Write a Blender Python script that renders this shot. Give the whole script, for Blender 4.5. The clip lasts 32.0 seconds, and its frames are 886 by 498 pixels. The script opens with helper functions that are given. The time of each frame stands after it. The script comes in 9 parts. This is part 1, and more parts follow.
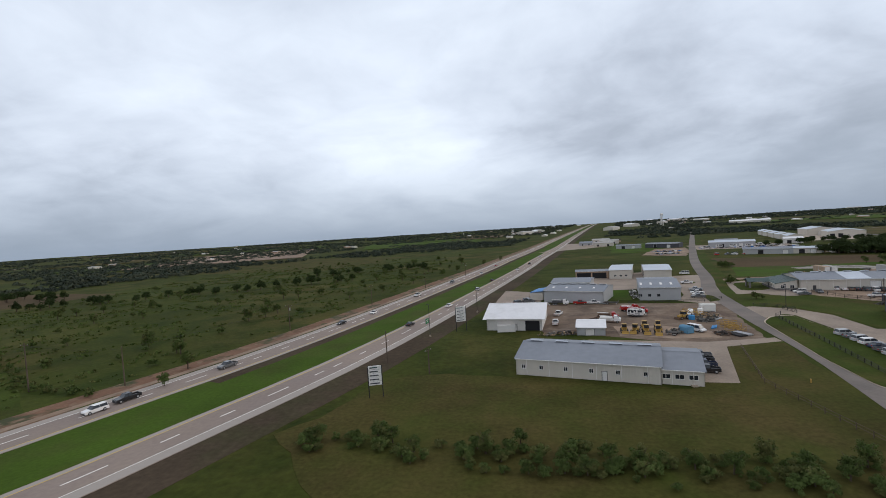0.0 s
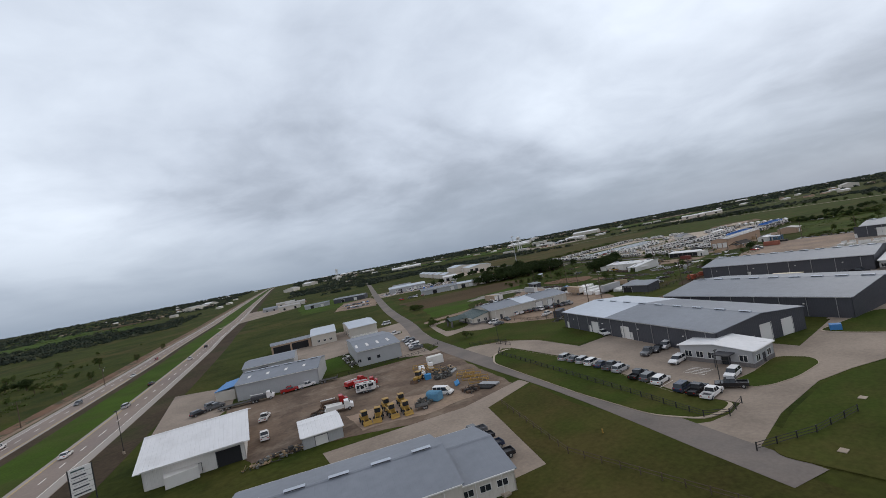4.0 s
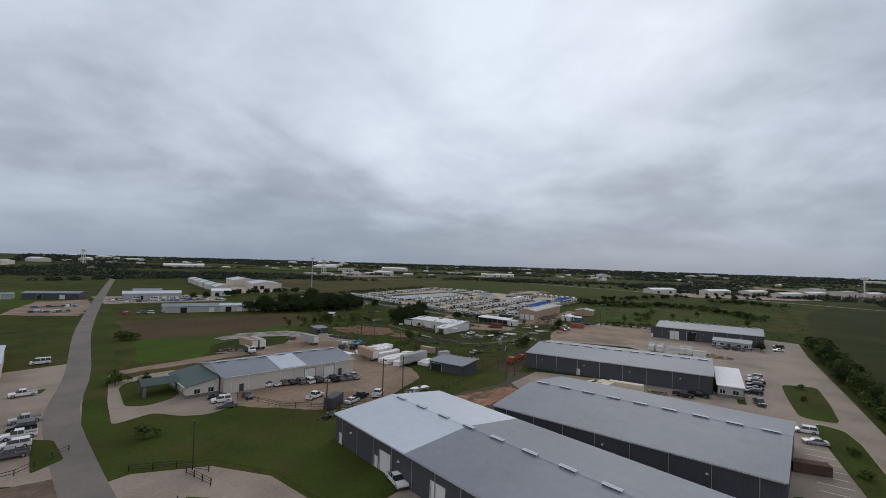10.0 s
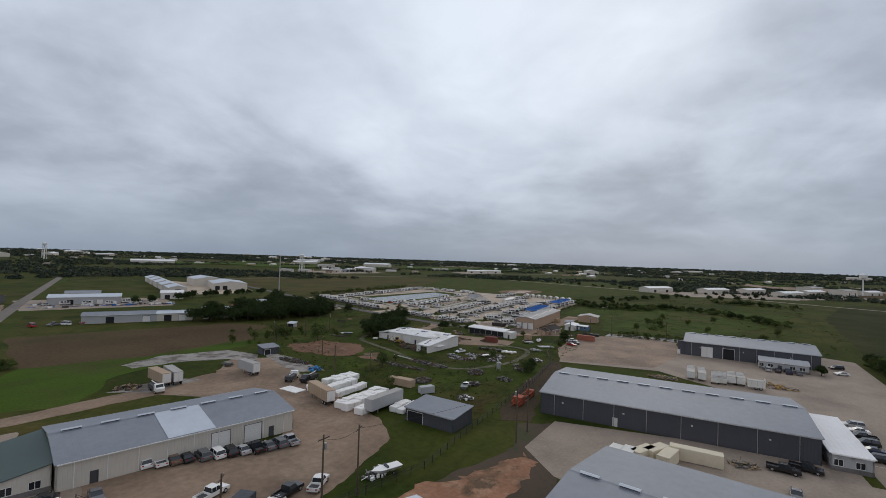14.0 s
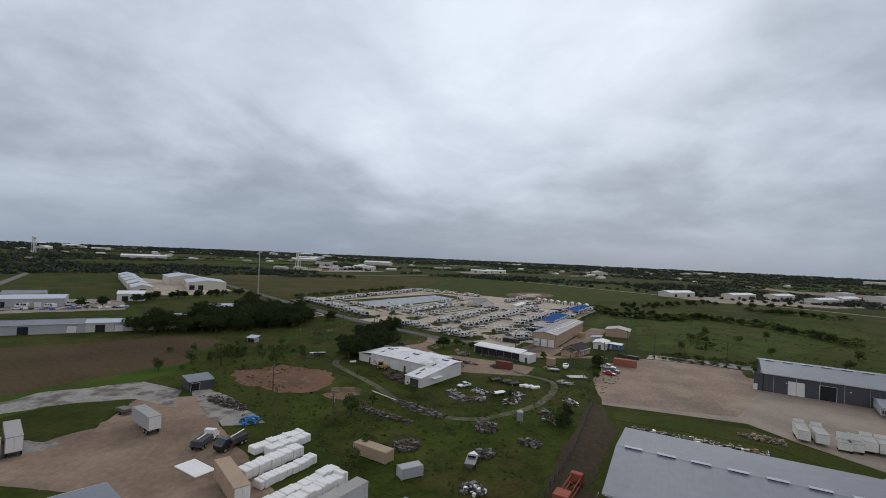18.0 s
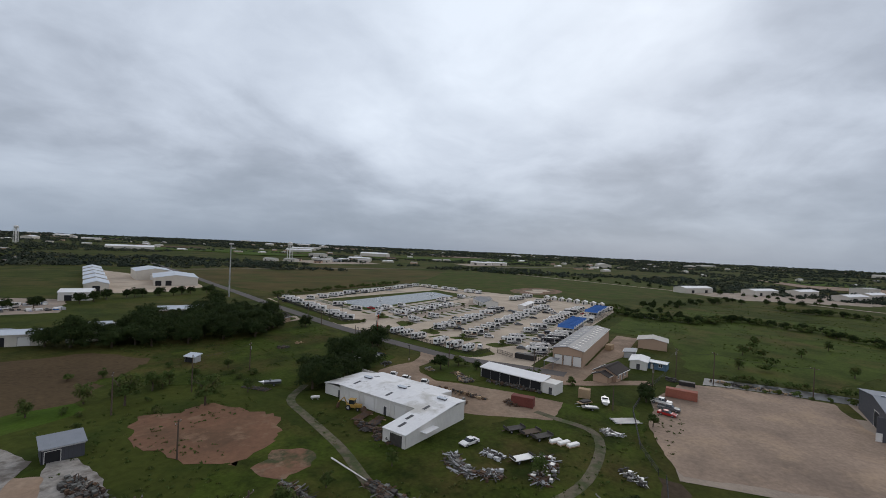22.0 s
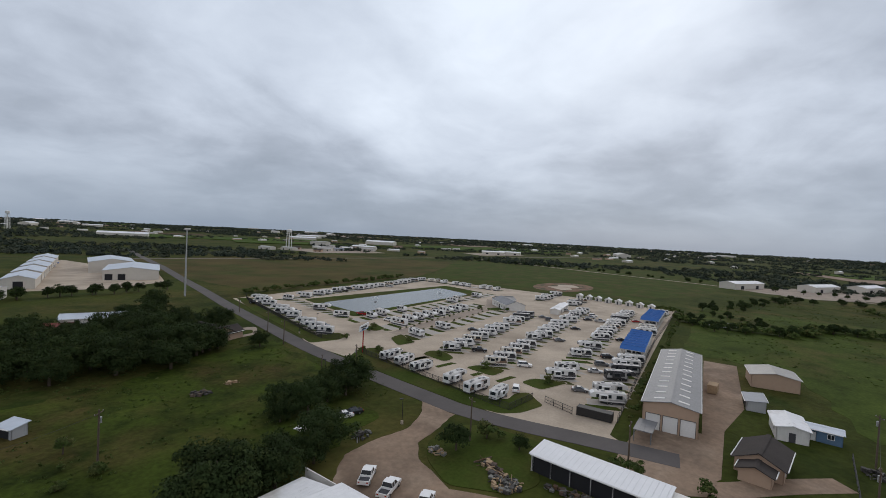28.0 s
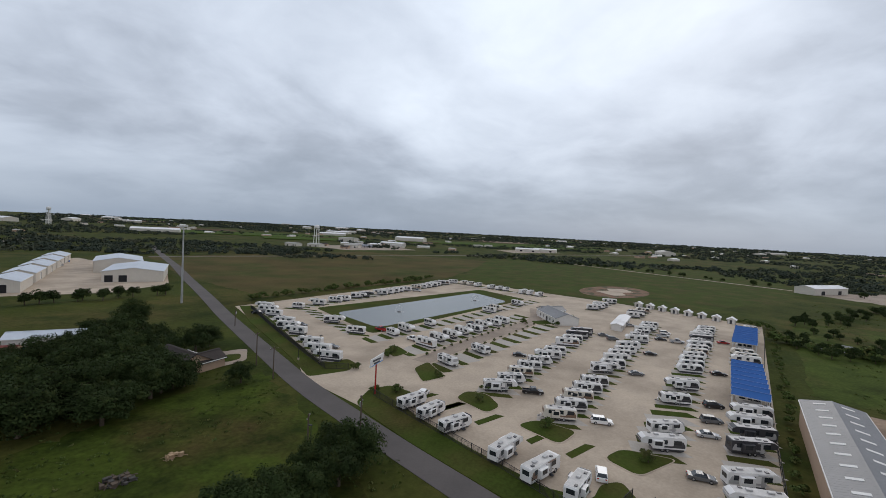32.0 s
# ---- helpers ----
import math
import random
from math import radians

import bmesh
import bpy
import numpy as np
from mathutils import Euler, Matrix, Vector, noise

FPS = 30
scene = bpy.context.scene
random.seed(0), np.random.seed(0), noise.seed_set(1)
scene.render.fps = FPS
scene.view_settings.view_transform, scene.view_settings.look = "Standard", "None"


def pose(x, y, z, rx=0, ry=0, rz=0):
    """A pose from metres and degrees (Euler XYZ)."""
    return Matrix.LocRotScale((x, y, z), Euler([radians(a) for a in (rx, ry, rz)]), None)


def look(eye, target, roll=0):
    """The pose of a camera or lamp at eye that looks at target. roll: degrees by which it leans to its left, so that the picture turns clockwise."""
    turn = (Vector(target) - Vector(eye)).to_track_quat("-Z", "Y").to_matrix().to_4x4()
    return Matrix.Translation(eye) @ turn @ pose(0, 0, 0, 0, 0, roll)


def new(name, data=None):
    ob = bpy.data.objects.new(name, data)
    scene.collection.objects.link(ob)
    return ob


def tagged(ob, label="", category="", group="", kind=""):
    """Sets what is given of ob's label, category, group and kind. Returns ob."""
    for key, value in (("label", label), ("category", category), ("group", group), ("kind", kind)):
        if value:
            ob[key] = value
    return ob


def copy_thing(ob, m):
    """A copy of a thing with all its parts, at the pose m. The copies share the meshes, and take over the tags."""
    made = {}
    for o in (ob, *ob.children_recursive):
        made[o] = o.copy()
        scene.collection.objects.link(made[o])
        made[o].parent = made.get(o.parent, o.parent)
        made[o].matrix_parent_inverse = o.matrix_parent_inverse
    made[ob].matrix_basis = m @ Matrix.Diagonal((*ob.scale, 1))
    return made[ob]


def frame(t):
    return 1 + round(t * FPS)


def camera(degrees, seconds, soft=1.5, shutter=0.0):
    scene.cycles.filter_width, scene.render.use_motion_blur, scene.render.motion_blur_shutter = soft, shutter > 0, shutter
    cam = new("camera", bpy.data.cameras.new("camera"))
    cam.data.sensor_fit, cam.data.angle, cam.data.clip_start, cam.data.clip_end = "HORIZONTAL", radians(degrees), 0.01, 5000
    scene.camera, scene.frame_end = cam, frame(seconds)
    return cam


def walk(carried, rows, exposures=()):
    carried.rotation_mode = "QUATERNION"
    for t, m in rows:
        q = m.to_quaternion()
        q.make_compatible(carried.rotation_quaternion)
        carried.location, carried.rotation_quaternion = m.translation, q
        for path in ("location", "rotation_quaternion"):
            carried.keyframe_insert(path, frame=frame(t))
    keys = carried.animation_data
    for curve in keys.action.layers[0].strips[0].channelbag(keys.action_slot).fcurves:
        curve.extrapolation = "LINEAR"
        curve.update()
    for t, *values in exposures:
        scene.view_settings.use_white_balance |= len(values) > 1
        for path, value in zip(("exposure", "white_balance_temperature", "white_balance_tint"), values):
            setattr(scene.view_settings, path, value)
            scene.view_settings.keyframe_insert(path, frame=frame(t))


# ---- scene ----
cam = camera(88.81, 32.0, 0.5)
PATH = [
    (0.0, -11.72, -6.45, 35.63, 87.58, 3.64, 7.05),
    (0.5, -12.55, -0.77, 35.50, 88.03, 3.83, 5.13),
    (1.0, -13.23, 5.09, 35.31, 88.42, 5.03, 1.21),
    (1.5, -13.62, 11.20, 35.05, 88.98, 6.51, -3.23),
    (2.0, -13.70, 17.37, 34.80, 89.55, 8.70, -9.33),
    (2.5, -13.43, 23.30, 34.69, 89.71, 10.20, -15.18),
    (3.0, -12.79, 28.77, 34.79, 89.86, 10.58, -20.75),
    (3.5, -11.65, 33.88, 35.04, 90.28, 10.54, -26.61),
    (4.0, -9.86, 38.78, 35.31, 90.31, 10.75, -32.62),
    (4.5, -7.32, 43.59, 35.52, 90.10, 10.85, -38.55),
    (6.5, 8.15, 61.49, 36.29, 89.68, 6.52, -55.34),
    (7.0, 12.76, 65.42, 36.60, 90.11, 1.85, -54.43),
    (7.5, 17.67, 69.14, 36.79, 90.68, -0.25, -54.95),
    (8.0, 22.84, 72.70, 36.88, 90.92, 0.20, -56.40),
    (8.5, 28.16, 76.16, 36.95, 91.53, -0.62, -56.09),
    (9.0, 33.53, 79.59, 37.07, 91.62, -1.18, -55.98),
    (9.5, 38.87, 83.03, 37.32, 91.77, -1.67, -56.18),
    (10.0, 44.16, 86.48, 37.65, 91.63, -1.75, -56.47),
    (10.5, 49.39, 89.90, 38.01, 91.44, -1.70, -56.70),
    (11.0, 54.56, 93.27, 38.33, 91.34, -1.74, -56.96),
    (11.5, 59.66, 96.57, 38.57, 91.38, -1.71, -57.13),
    (12.0, 64.67, 99.79, 38.77, 91.37, -1.73, -57.54),
    (12.5, 69.58, 102.93, 39.01, 91.24, -1.70, -57.97),
    (13.0, 74.35, 105.99, 39.34, 91.12, -1.62, -58.25),
    (13.5, 79.01, 108.97, 39.80, 91.01, -1.67, -58.29),
    (14.0, 83.70, 111.93, 40.28, 91.05, -1.85, -58.38),
    (14.5, 88.62, 114.94, 40.68, 90.58, -1.93, -58.37),
    (16.5, 110.95, 127.79, 40.82, 90.77, -1.61, -58.55),
    (17.0, 116.64, 131.03, 40.77, 90.60, -1.70, -58.34),
    (17.5, 122.16, 134.21, 40.80, 90.79, -2.07, -58.20),
    (18.0, 127.50, 137.34, 40.90, 90.83, -2.53, -57.95),
    (18.5, 132.68, 140.42, 41.05, 90.68, -2.65, -57.88),
    (19.0, 137.73, 143.45, 41.24, 90.28, -2.68, -57.94),
    (19.5, 142.67, 146.45, 41.44, 89.98, -2.64, -58.06),
    (20.0, 147.53, 149.41, 41.64, 89.89, -2.65, -58.12),
    (20.5, 152.33, 152.35, 41.82, 89.80, -2.71, -58.17),
    (21.0, 157.10, 155.28, 41.98, 89.70, -2.66, -58.09),
    (21.5, 161.88, 158.22, 42.10, 89.71, -2.70, -58.15),
    (22.0, 166.69, 161.20, 42.20, 89.69, -2.71, -58.08),
    (22.5, 171.57, 164.22, 42.27, 89.17, -2.68, -57.95),
    (23.0, 176.55, 167.31, 42.29, 88.67, -2.77, -57.91),
    (23.5, 181.65, 170.49, 42.29, 88.56, -2.79, -57.83),
    (24.0, 186.81, 173.71, 42.25, 88.50, -2.81, -57.79),
    (24.5, 191.95, 176.96, 42.19, 88.31, -2.80, -57.81),
    (25.0, 197.01, 180.21, 42.12, 88.22, -2.78, -57.84),
    (25.5, 201.92, 183.41, 42.05, 88.18, -2.83, -57.89),
    (27.5, 220.11, 196.08, 41.57, 88.11, -2.84, -57.22),
    (28.0, 224.37, 199.27, 41.37, 88.17, -2.94, -56.95),
    (28.5, 228.70, 202.47, 41.23, 88.19, -2.88, -56.67),
    (29.0, 233.09, 205.66, 41.18, 88.09, -2.83, -56.54),
    (29.5, 237.50, 208.85, 41.21, 87.71, -2.77, -56.28),
    (30.0, 241.85, 212.03, 41.31, 87.70, -2.85, -55.90),
    (30.5, 246.11, 215.19, 41.49, 87.71, -2.97, -54.96),
    (31.0, 250.20, 218.32, 41.74, 87.72, -3.04, -54.18),
    (31.5, 254.10, 221.43, 42.04, 87.49, -3.04, -53.61),
    (32.0, 257.90, 224.52, 42.38, 87.42, -3.00, -53.10),
]
walk(cam, [(t, pose(x, y, z, rx, ry, rz)) for t, x, y, z, rx, ry, rz in PATH],
     [(0.0, 0.0), (3.0, -0.08), (7.0, -0.26), (14.0, -0.30), (22.0, -0.22), (28.0, -0.18), (32.0, -0.10)])

# ---- world, sun, exposure ----
SUN_DIR = Vector((0.86, 0.12, 0.50)).normalized()
scene.view_settings.exposure = 0.0
world = bpy.data.worlds.new("overcast_sky")
scene.world = world
world.use_nodes = True


def build_world():
    nt = world.node_tree
    nt.nodes.clear()
    N, L = nt.nodes.new, nt.links.new
    out, bg = N("ShaderNodeOutputWorld"), N("ShaderNodeBackground")
    L(bg.outputs[0], out.inputs[0])
    sky = N("ShaderNodeTexSky")
    sky.sky_type, sky.sun_disc = "NISHITA", False
    sky.sun_elevation, sky.sun_rotation = math.asin(SUN_DIR.z), math.atan2(SUN_DIR.x, SUN_DIR.y)
    tc, sep = N("ShaderNodeTexCoord"), N("ShaderNodeSeparateXYZ")
    L(tc.outputs["Generated"], sep.inputs[0])

    def mth(op, a, b=None, clamp=False):
        n = N("ShaderNodeMath")
        n.operation, n.use_clamp = op, clamp
        for i, v in enumerate((a, b)):
            if v is None:
                continue
            if isinstance(v, (int, float)):
                n.inputs[i].default_value = v
            else:
                L(v, n.inputs[i])
        return n.outputs[0]

    # a flat cloud deck overhead: the direction divided by its height
    den = mth("ADD", mth("MAXIMUM", sep.outputs[2], 0.0), 0.28)
    px, py = mth("DIVIDE", sep.outputs[0], den), mth("DIVIDE", sep.outputs[1], den)
    comb = N("ShaderNodeCombineXYZ")
    L(px, comb.inputs[0]), L(py, comb.inputs[1])

    def cloud(scale, detail, rough, dist, off):
        mp, nz = N("ShaderNodeMapping"), N("ShaderNodeTexNoise")
        mp.inputs["Location"].default_value = (off, off * 0.7, off * 0.3)
        L(comb.outputs[0], mp.inputs[0]), L(mp.outputs[0], nz.inputs["Vector"])
        nz.inputs["Scale"].default_value, nz.inputs["Detail"].default_value = scale, detail
        nz.inputs["Roughness"].default_value, nz.inputs["Distortion"].default_value = rough, dist
        return nz.outputs[0]

    big = cloud(0.50, 2, 0.4, 0.3, 3.1)
    mid = cloud(1.4, 6, 0.5, 0.45, 7.7)
    fine = cloud(4.6, 6, 0.55, 0.5, 1.3)
    mix = mth("ADD", mth("ADD", mth("MULTIPLY", big, 0.54), mth("MULTIPLY", mid, 0.50)), mth("MULTIPLY", fine, 0.14))
    # thinner cloud round the hidden sun
    dot = N("ShaderNodeVectorMath")
    dot.operation = "DOT_PRODUCT"
    L(tc.outputs["Generated"], dot.inputs[0])
    dot.inputs[1].default_value = Vector((0.84, 0.30, 0.44)).normalized()
    glow = mth("POWER", mth("MAXIMUM", dot.outputs["Value"], 0.0), 15.0)
    mix = mth("ADD", mix, mth("SUBTRACT", mth("MULTIPLY", glow, 0.15), 0.060))
    dot2 = N("ShaderNodeVectorMath")
    dot2.operation = "DOT_PRODUCT"
    L(tc.outputs["Generated"], dot2.inputs[0])
    dot2.inputs[1].default_value = Vector((-0.10, 0.90, 0.40)).normalized()
    mix = mth("ADD", mix, mth("MULTIPLY", mth("POWER", mth("MAXIMUM", dot2.outputs["Value"], 0.0), 7.0), 0.12))
    # thicker cloud to the south-east
    dot3 = N("ShaderNodeVectorMath")
    dot3.operation = "DOT_PRODUCT"
    L(tc.outputs["Generated"], dot3.inputs[0])
    dot3.inputs[1].default_value = Vector((0.92, -0.30, 0.26)).normalized()
    mix = mth("SUBTRACT", mix, mth("MULTIPLY", mth("POWER", mth("MAXIMUM", dot3.outputs["Value"], 0.0), 12.0), 0.10))
    ramp = N("ShaderNodeValToRGB")
    el = ramp.color_ramp.elements
    el[0].position, el[0].color = 0.33, (0.345, 0.395, 0.475, 1)
    el[1].position, el[1].color = 0.74, (0.95, 1.04, 1.17, 1)
    for pos, col in ((0.45, (0.495, 0.555, 0.66, 1)), (0.55, (0.68, 0.755, 0.88, 1))):
        e = el.new(pos)
        e.color = col
    L(mix, ramp.inputs[0])
    # towards the horizon the deck closes to a slate band
    hz = mth("SUBTRACT", 1.0, mth("DIVIDE", mth("MAXIMUM", sep.outputs[2], 0.0), 0.18), True)
    hz = mth("POWER", hz, 1.3)
    band = N("ShaderNodeMix")
    band.data_type = "RGBA"
    L(mth("MULTIPLY", hz, 0.90), band.inputs["Factor"])
    L(ramp.outputs[0], band.inputs["A"])
    band.inputs["B"].default_value = (0.30, 0.37, 0.475, 1)
    # a little of the clear sky's own colour shows through the deck
    skm = N("ShaderNodeMix")
    skm.data_type, skm.blend_type = "RGBA", "ADD"
    skm.inputs["Factor"].default_value = 0.004
    L(band.outputs["Result"], skm.inputs["A"]), L(sky.outputs[0], skm.inputs["B"])
    L(skm.outputs["Result"], bg.inputs["Color"])
    bg.inputs["Strength"].default_value = 0.97


build_world()
sun = new("sun", bpy.data.lights.new("sun", "SUN"))
sun.data.energy, sun.data.angle, sun.data.color = 0.6, radians(25), (1.0, 0.93, 0.84)
sun.matrix_world = look((0, 0, 300), Vector((0, 0, 300)) - SUN_DIR)

# ---- materials ----
def material(name, base, vary=0.12, scale=0.3, fine=4.0, rough=0.8, metal=0.0, second=None, second_at=0.6, second_scale=0.05,
             bump=0.0, ribs=None, spec=0.3, by_object=0.0, soft=0.12, third=None, third_at=0.62, third_scale=0.4):
    """Base colour varied by coarse and fine noise; second and third: other colours in noise patches; ribs: (axis, width, depth)."""
    base, second, third = (c and (c[0] * 1.06, c[1], c[2] * 0.96) for c in (base, second, third))
    m = bpy.data.materials.new(name)
    m.use_nodes = True
    nt = m.node_tree
    bsdf = nt.nodes["Principled BSDF"]
    N, L = nt.nodes.new, nt.links.new
    geo = N("ShaderNodeNewGeometry")
    co = geo.outputs["Position"]

    def noise_of(s, detail=3.0, offset=0.0):
        n, mp = N("ShaderNodeTexNoise"), N("ShaderNodeMapping")
        mp.inputs["Location"].default_value = (offset, offset * 1.7, 0)
        L(co, mp.inputs[0]), L(mp.outputs[0], n.inputs["Vector"])
        n.inputs["Scale"].default_value, n.inputs["Detail"].default_value, n.inputs["Roughness"].default_value = s, detail, 0.6
        return n.outputs[0]

    def patch(colour_in, colour, at, s, offset):
        rg = N("ShaderNodeMapRange")
        rg.inputs["From Min"].default_value, rg.inputs["From Max"].default_value = at - soft / 2, at + soft / 2
        L(noise_of(s, 5.0, offset), rg.inputs["Value"])
        mx = N("ShaderNodeMix")
        mx.data_type = "RGBA"
        L(rg.outputs[0], mx.inputs["Factor"]), L(colour_in, mx.inputs["A"])
        mx.inputs["B"].default_value = (*colour, 1)
        return mx.outputs["Result"]

    rgb = N("ShaderNodeRGB")
    rgb.outputs[0].default_value = (*base, 1)
    colour = rgb.outputs[0]
    if second:
        colour = patch(colour, second, second_at, second_scale, 11.0)
    if third:
        colour = patch(colour, third, third_at, third_scale, 37.0)
    coarse, small = noise_of(scale), noise_of(fine, 6.0, 5.0)
    add = N("ShaderNodeMath")
    add.operation = "ADD"
    L(coarse, add.inputs[0]), L(small, add.inputs[1])
    if by_object:
        info, ob = N("ShaderNodeObjectInfo"), N("ShaderNodeMath")
        ob.operation, ob.inputs[1].default_value = "MULTIPLY_ADD", by_object
        L(info.outputs["Random"], ob.inputs[0]), L(add.outputs[0], ob.inputs[2])
        add = ob
    rng = N("ShaderNodeMapRange")
    rng.inputs["From Min"].default_value, rng.inputs["From Max"].default_value = 0.6, 1.4 + by_object
    rng.inputs["To Min"].default_value, rng.inputs["To Max"].default_value = 1 - vary, 1 + vary
    L(add.outputs[0], rng.inputs["Value"])
    mul = N("ShaderNodeVectorMath")
    mul.operation = "SCALE"
    L(colour, mul.inputs[0]), L(rng.outputs[0], mul.inputs["Scale"])
    L(mul.outputs[0], bsdf.inputs["Base Color"])
    bsdf.inputs["Roughness"].default_value, bsdf.inputs["Metallic"].default_value = rough, metal
    bsdf.inputs["Specular IOR Level"].default_value = spec
    height = None
    if ribs:
        axis, width, depth = ribs
        sep, md, tri = N("ShaderNodeSeparateXYZ"), N("ShaderNodeMath"), N("ShaderNodeMapRange")
        tc = N("ShaderNodeTexCoord")
        L(tc.outputs["Object"], sep.inputs[0])
        md.operation, md.inputs[1].default_value = "PINGPONG", width / 2
        L(sep.outputs[axis], md.inputs[0])
        tri.inputs["From Min"].default_value, tri.inputs["From Max"].default_value = 0.0, 0.06
        L(md.outputs[0], tri.inputs["Value"])
        bp = N("ShaderNodeBump")
        bp.inputs["Distance"].default_value, bp.inputs["Strength"].default_value = depth, 0.8
        L(tri.outputs[0], bp.inputs["Height"]), L(bp.outputs[0], bsdf.inputs["Normal"])
    elif bump:
        bp = N("ShaderNodeBump")
        bp.inputs["Distance"].default_value, bp.inputs["Strength"].default_value = bump, 0.6
        L(small, bp.inputs["Height"]), L(bp.outputs[0], bsdf.inputs["Normal"])
    return m


grass = material("grass", (0.0456, 0.0565, 0.011), 0.45, 0.02, 0.6, 0.95, second=(0.0765, 0.0654, 0.0207), second_at=0.57, second_scale=0.012,
                 third=(0.0273, 0.0406, 0.0078), third_at=0.56, third_scale=0.05, bump=0.25, soft=0.2, spec=0.05)
grass_bright = material("mown_grass", (0.0493, 0.0874, 0.0112), 0.35, 0.05, 1.2, 0.95, second=(0.0561, 0.0693, 0.0172), second_at=0.56, second_scale=0.04, soft=0.2, spec=0.05)
grass_mown = material("mown_lawn", (0.0429, 0.062, 0.0106), 0.4, 0.06, 1.5, 0.95, second=(0.0653, 0.0584, 0.0181), second_at=0.57, second_scale=0.05, soft=0.25, spec=0.05)
grass_dry = material("dry_grass", (0.0799, 0.0636, 0.0242), 0.4, 0.03, 0.8, 0.95, second=(0.0497, 0.0599, 0.0157), second_at=0.55, second_scale=0.02, soft=0.25, spec=0.05)
field_brown = material("brown_field", (0.084, 0.060, 0.034), 0.4, 0.02, 0.7, 0.95, second=(0.058, 0.056, 0.024), second_at=0.64, second_scale=0.02, soft=0.3, spec=0.05)
concrete = material("concrete", (0.2943, 0.24, 0.19), 0.25, 0.08, 1.5, 0.85, second=(0.2193, 0.178, 0.1406), second_at=0.56, second_scale=0.06, soft=0.25)
concrete_pale = material("pale_concrete", (0.432, 0.3606, 0.2795), 0.2, 0.08, 1.5, 0.85, second=(0.3024, 0.2484, 0.1892), second_at=0.55, second_scale=0.05, soft=0.25)
caliche = material("caliche", (0.2496, 0.1782, 0.1241), 0.35, 0.06, 0.8, 0.95, second=(0.156, 0.1109, 0.078), second_at=0.55, second_scale=0.05, soft=0.25, third=(0.3068, 0.2336, 0.1692), third_at=0.62, third_scale=0.08)
dirt_red = material("red_dirt", (0.156, 0.0806, 0.0449), 0.3, 0.08, 0.8, 0.95, second=(0.117, 0.0648, 0.035), second_at=0.56, second_scale=0.08, third=(0.1911, 0.1152, 0.0693), third_at=0.6, third_scale=0.2)
meadow_mat = material("worn_meadow", (0.0432, 0.0621, 0.0093), 0.55, 0.07, 1.0, 0.95, second=(0.0576, 0.0473, 0.0157), second_at=0.56, second_scale=0.035, soft=0.2, spec=0.05,
                      third=(0.0208, 0.031, 0.0054), third_at=0.57, third_scale=0.12, bump=0.2)
red_soil_mat = material("orange_earth", (0.270, 0.140, 0.080), 0.35, 0.12, 1.2, 0.95, second=(0.110, 0.072, 0.042), second_at=0.55, second_scale=0.14, soft=0.12, third=(0.330, 0.195, 0.120), third_at=0.58, third_scale=0.3)
east_grass = material("east_pasture", (0.0511, 0.0733, 0.0134), 0.5, 0.05, 0.9, 0.95, second=(0.0711, 0.0636, 0.0207), second_at=0.58, second_scale=0.03, soft=0.2, spec=0.05, third=(0.0329, 0.0494, 0.0091), third_at=0.58, third_scale=0.1)
lot_grass = material("mown_lot_grass", (0.056, 0.056, 0.0142), 0.45, 0.05, 1.2, 0.95, second=(0.0727, 0.0578, 0.0207), second_at=0.50, second_scale=0.035, soft=0.3, spec=0.05, third=(0.041, 0.0541, 0.0104), third_at=0.58, third_scale=0.06)
# dark olive pasture, its colour darkened further to include lens vignetting
dark_grass = material("dark_vignetted_pasture", (0.0288, 0.0361, 0.0105), 0.45, 0.03, 0.7, 0.95, second=(0.0414, 0.0399, 0.015), second_at=0.56, second_scale=0.02, soft=0.25, spec=0.05)
clay = material("weedy_clay", (0.1634, 0.0874, 0.0515), 0.35, 0.1, 1.2, 0.95, second=(0.0473, 0.0521, 0.0187), second_at=0.53, second_scale=0.12, soft=0.12, third=(0.1849, 0.1218, 0.078), third_at=0.58, third_scale=0.25)
track_mat = material("worn_track", (0.112, 0.096, 0.064), 0.4, 0.1, 1.2, 0.95, second=(0.052, 0.064, 0.022), second_at=0.52, second_scale=0.3, soft=0.15)
gravel_mat = material("packed_gravel", (0.2787, 0.2078, 0.1546), 0.35, 0.06, 0.9, 0.95, second=(0.2028, 0.1519, 0.115), second_at=0.55, second_scale=0.04, soft=0.2, third=(0.3276, 0.2401, 0.1656), third_at=0.6, third_scale=0.07)
roof_mid = material("weathered_metal_roof", (0.175, 0.18, 0.188), 0.12, 0.1, 0.8, 0.5, 0.2, ribs=(1, 0.9, 0.05))
roof_tan = material("dusty_metal_roof", (0.36, 0.35, 0.33), 0.15, 0.1, 0.8, 0.6, 0.1, ribs=(1, 0.9, 0.05))
yard_dirt = material("yard_dirt", (0.165, 0.118, 0.083), 0.35, 0.08, 1.0, 0.95, second=(0.100, 0.070, 0.050), second_at=0.54, second_scale=0.07, soft=0.2, third=(0.225, 0.175, 0.130), third_at=0.6, third_scale=0.15)
verge_mat = material("brown_verge", (0.066, 0.050, 0.034), 0.4, 0.04, 0.8, 0.95, second=(0.048, 0.052, 0.022), second_at=0.6, second_scale=0.03, soft=0.2, spec=0.05)
dirt_dark = material("bare_soil", (0.073, 0.052, 0.034), 0.2, 0.08, 0.9, 0.95, second=(0.052, 0.052, 0.021), second_at=0.58, second_scale=0.06)
rubble = material("broken_concrete", (0.288, 0.272, 0.248), 0.3, 0.2, 1.2, 0.95, second=(0.128, 0.112, 0.096), second_at=0.52, second_scale=0.15)
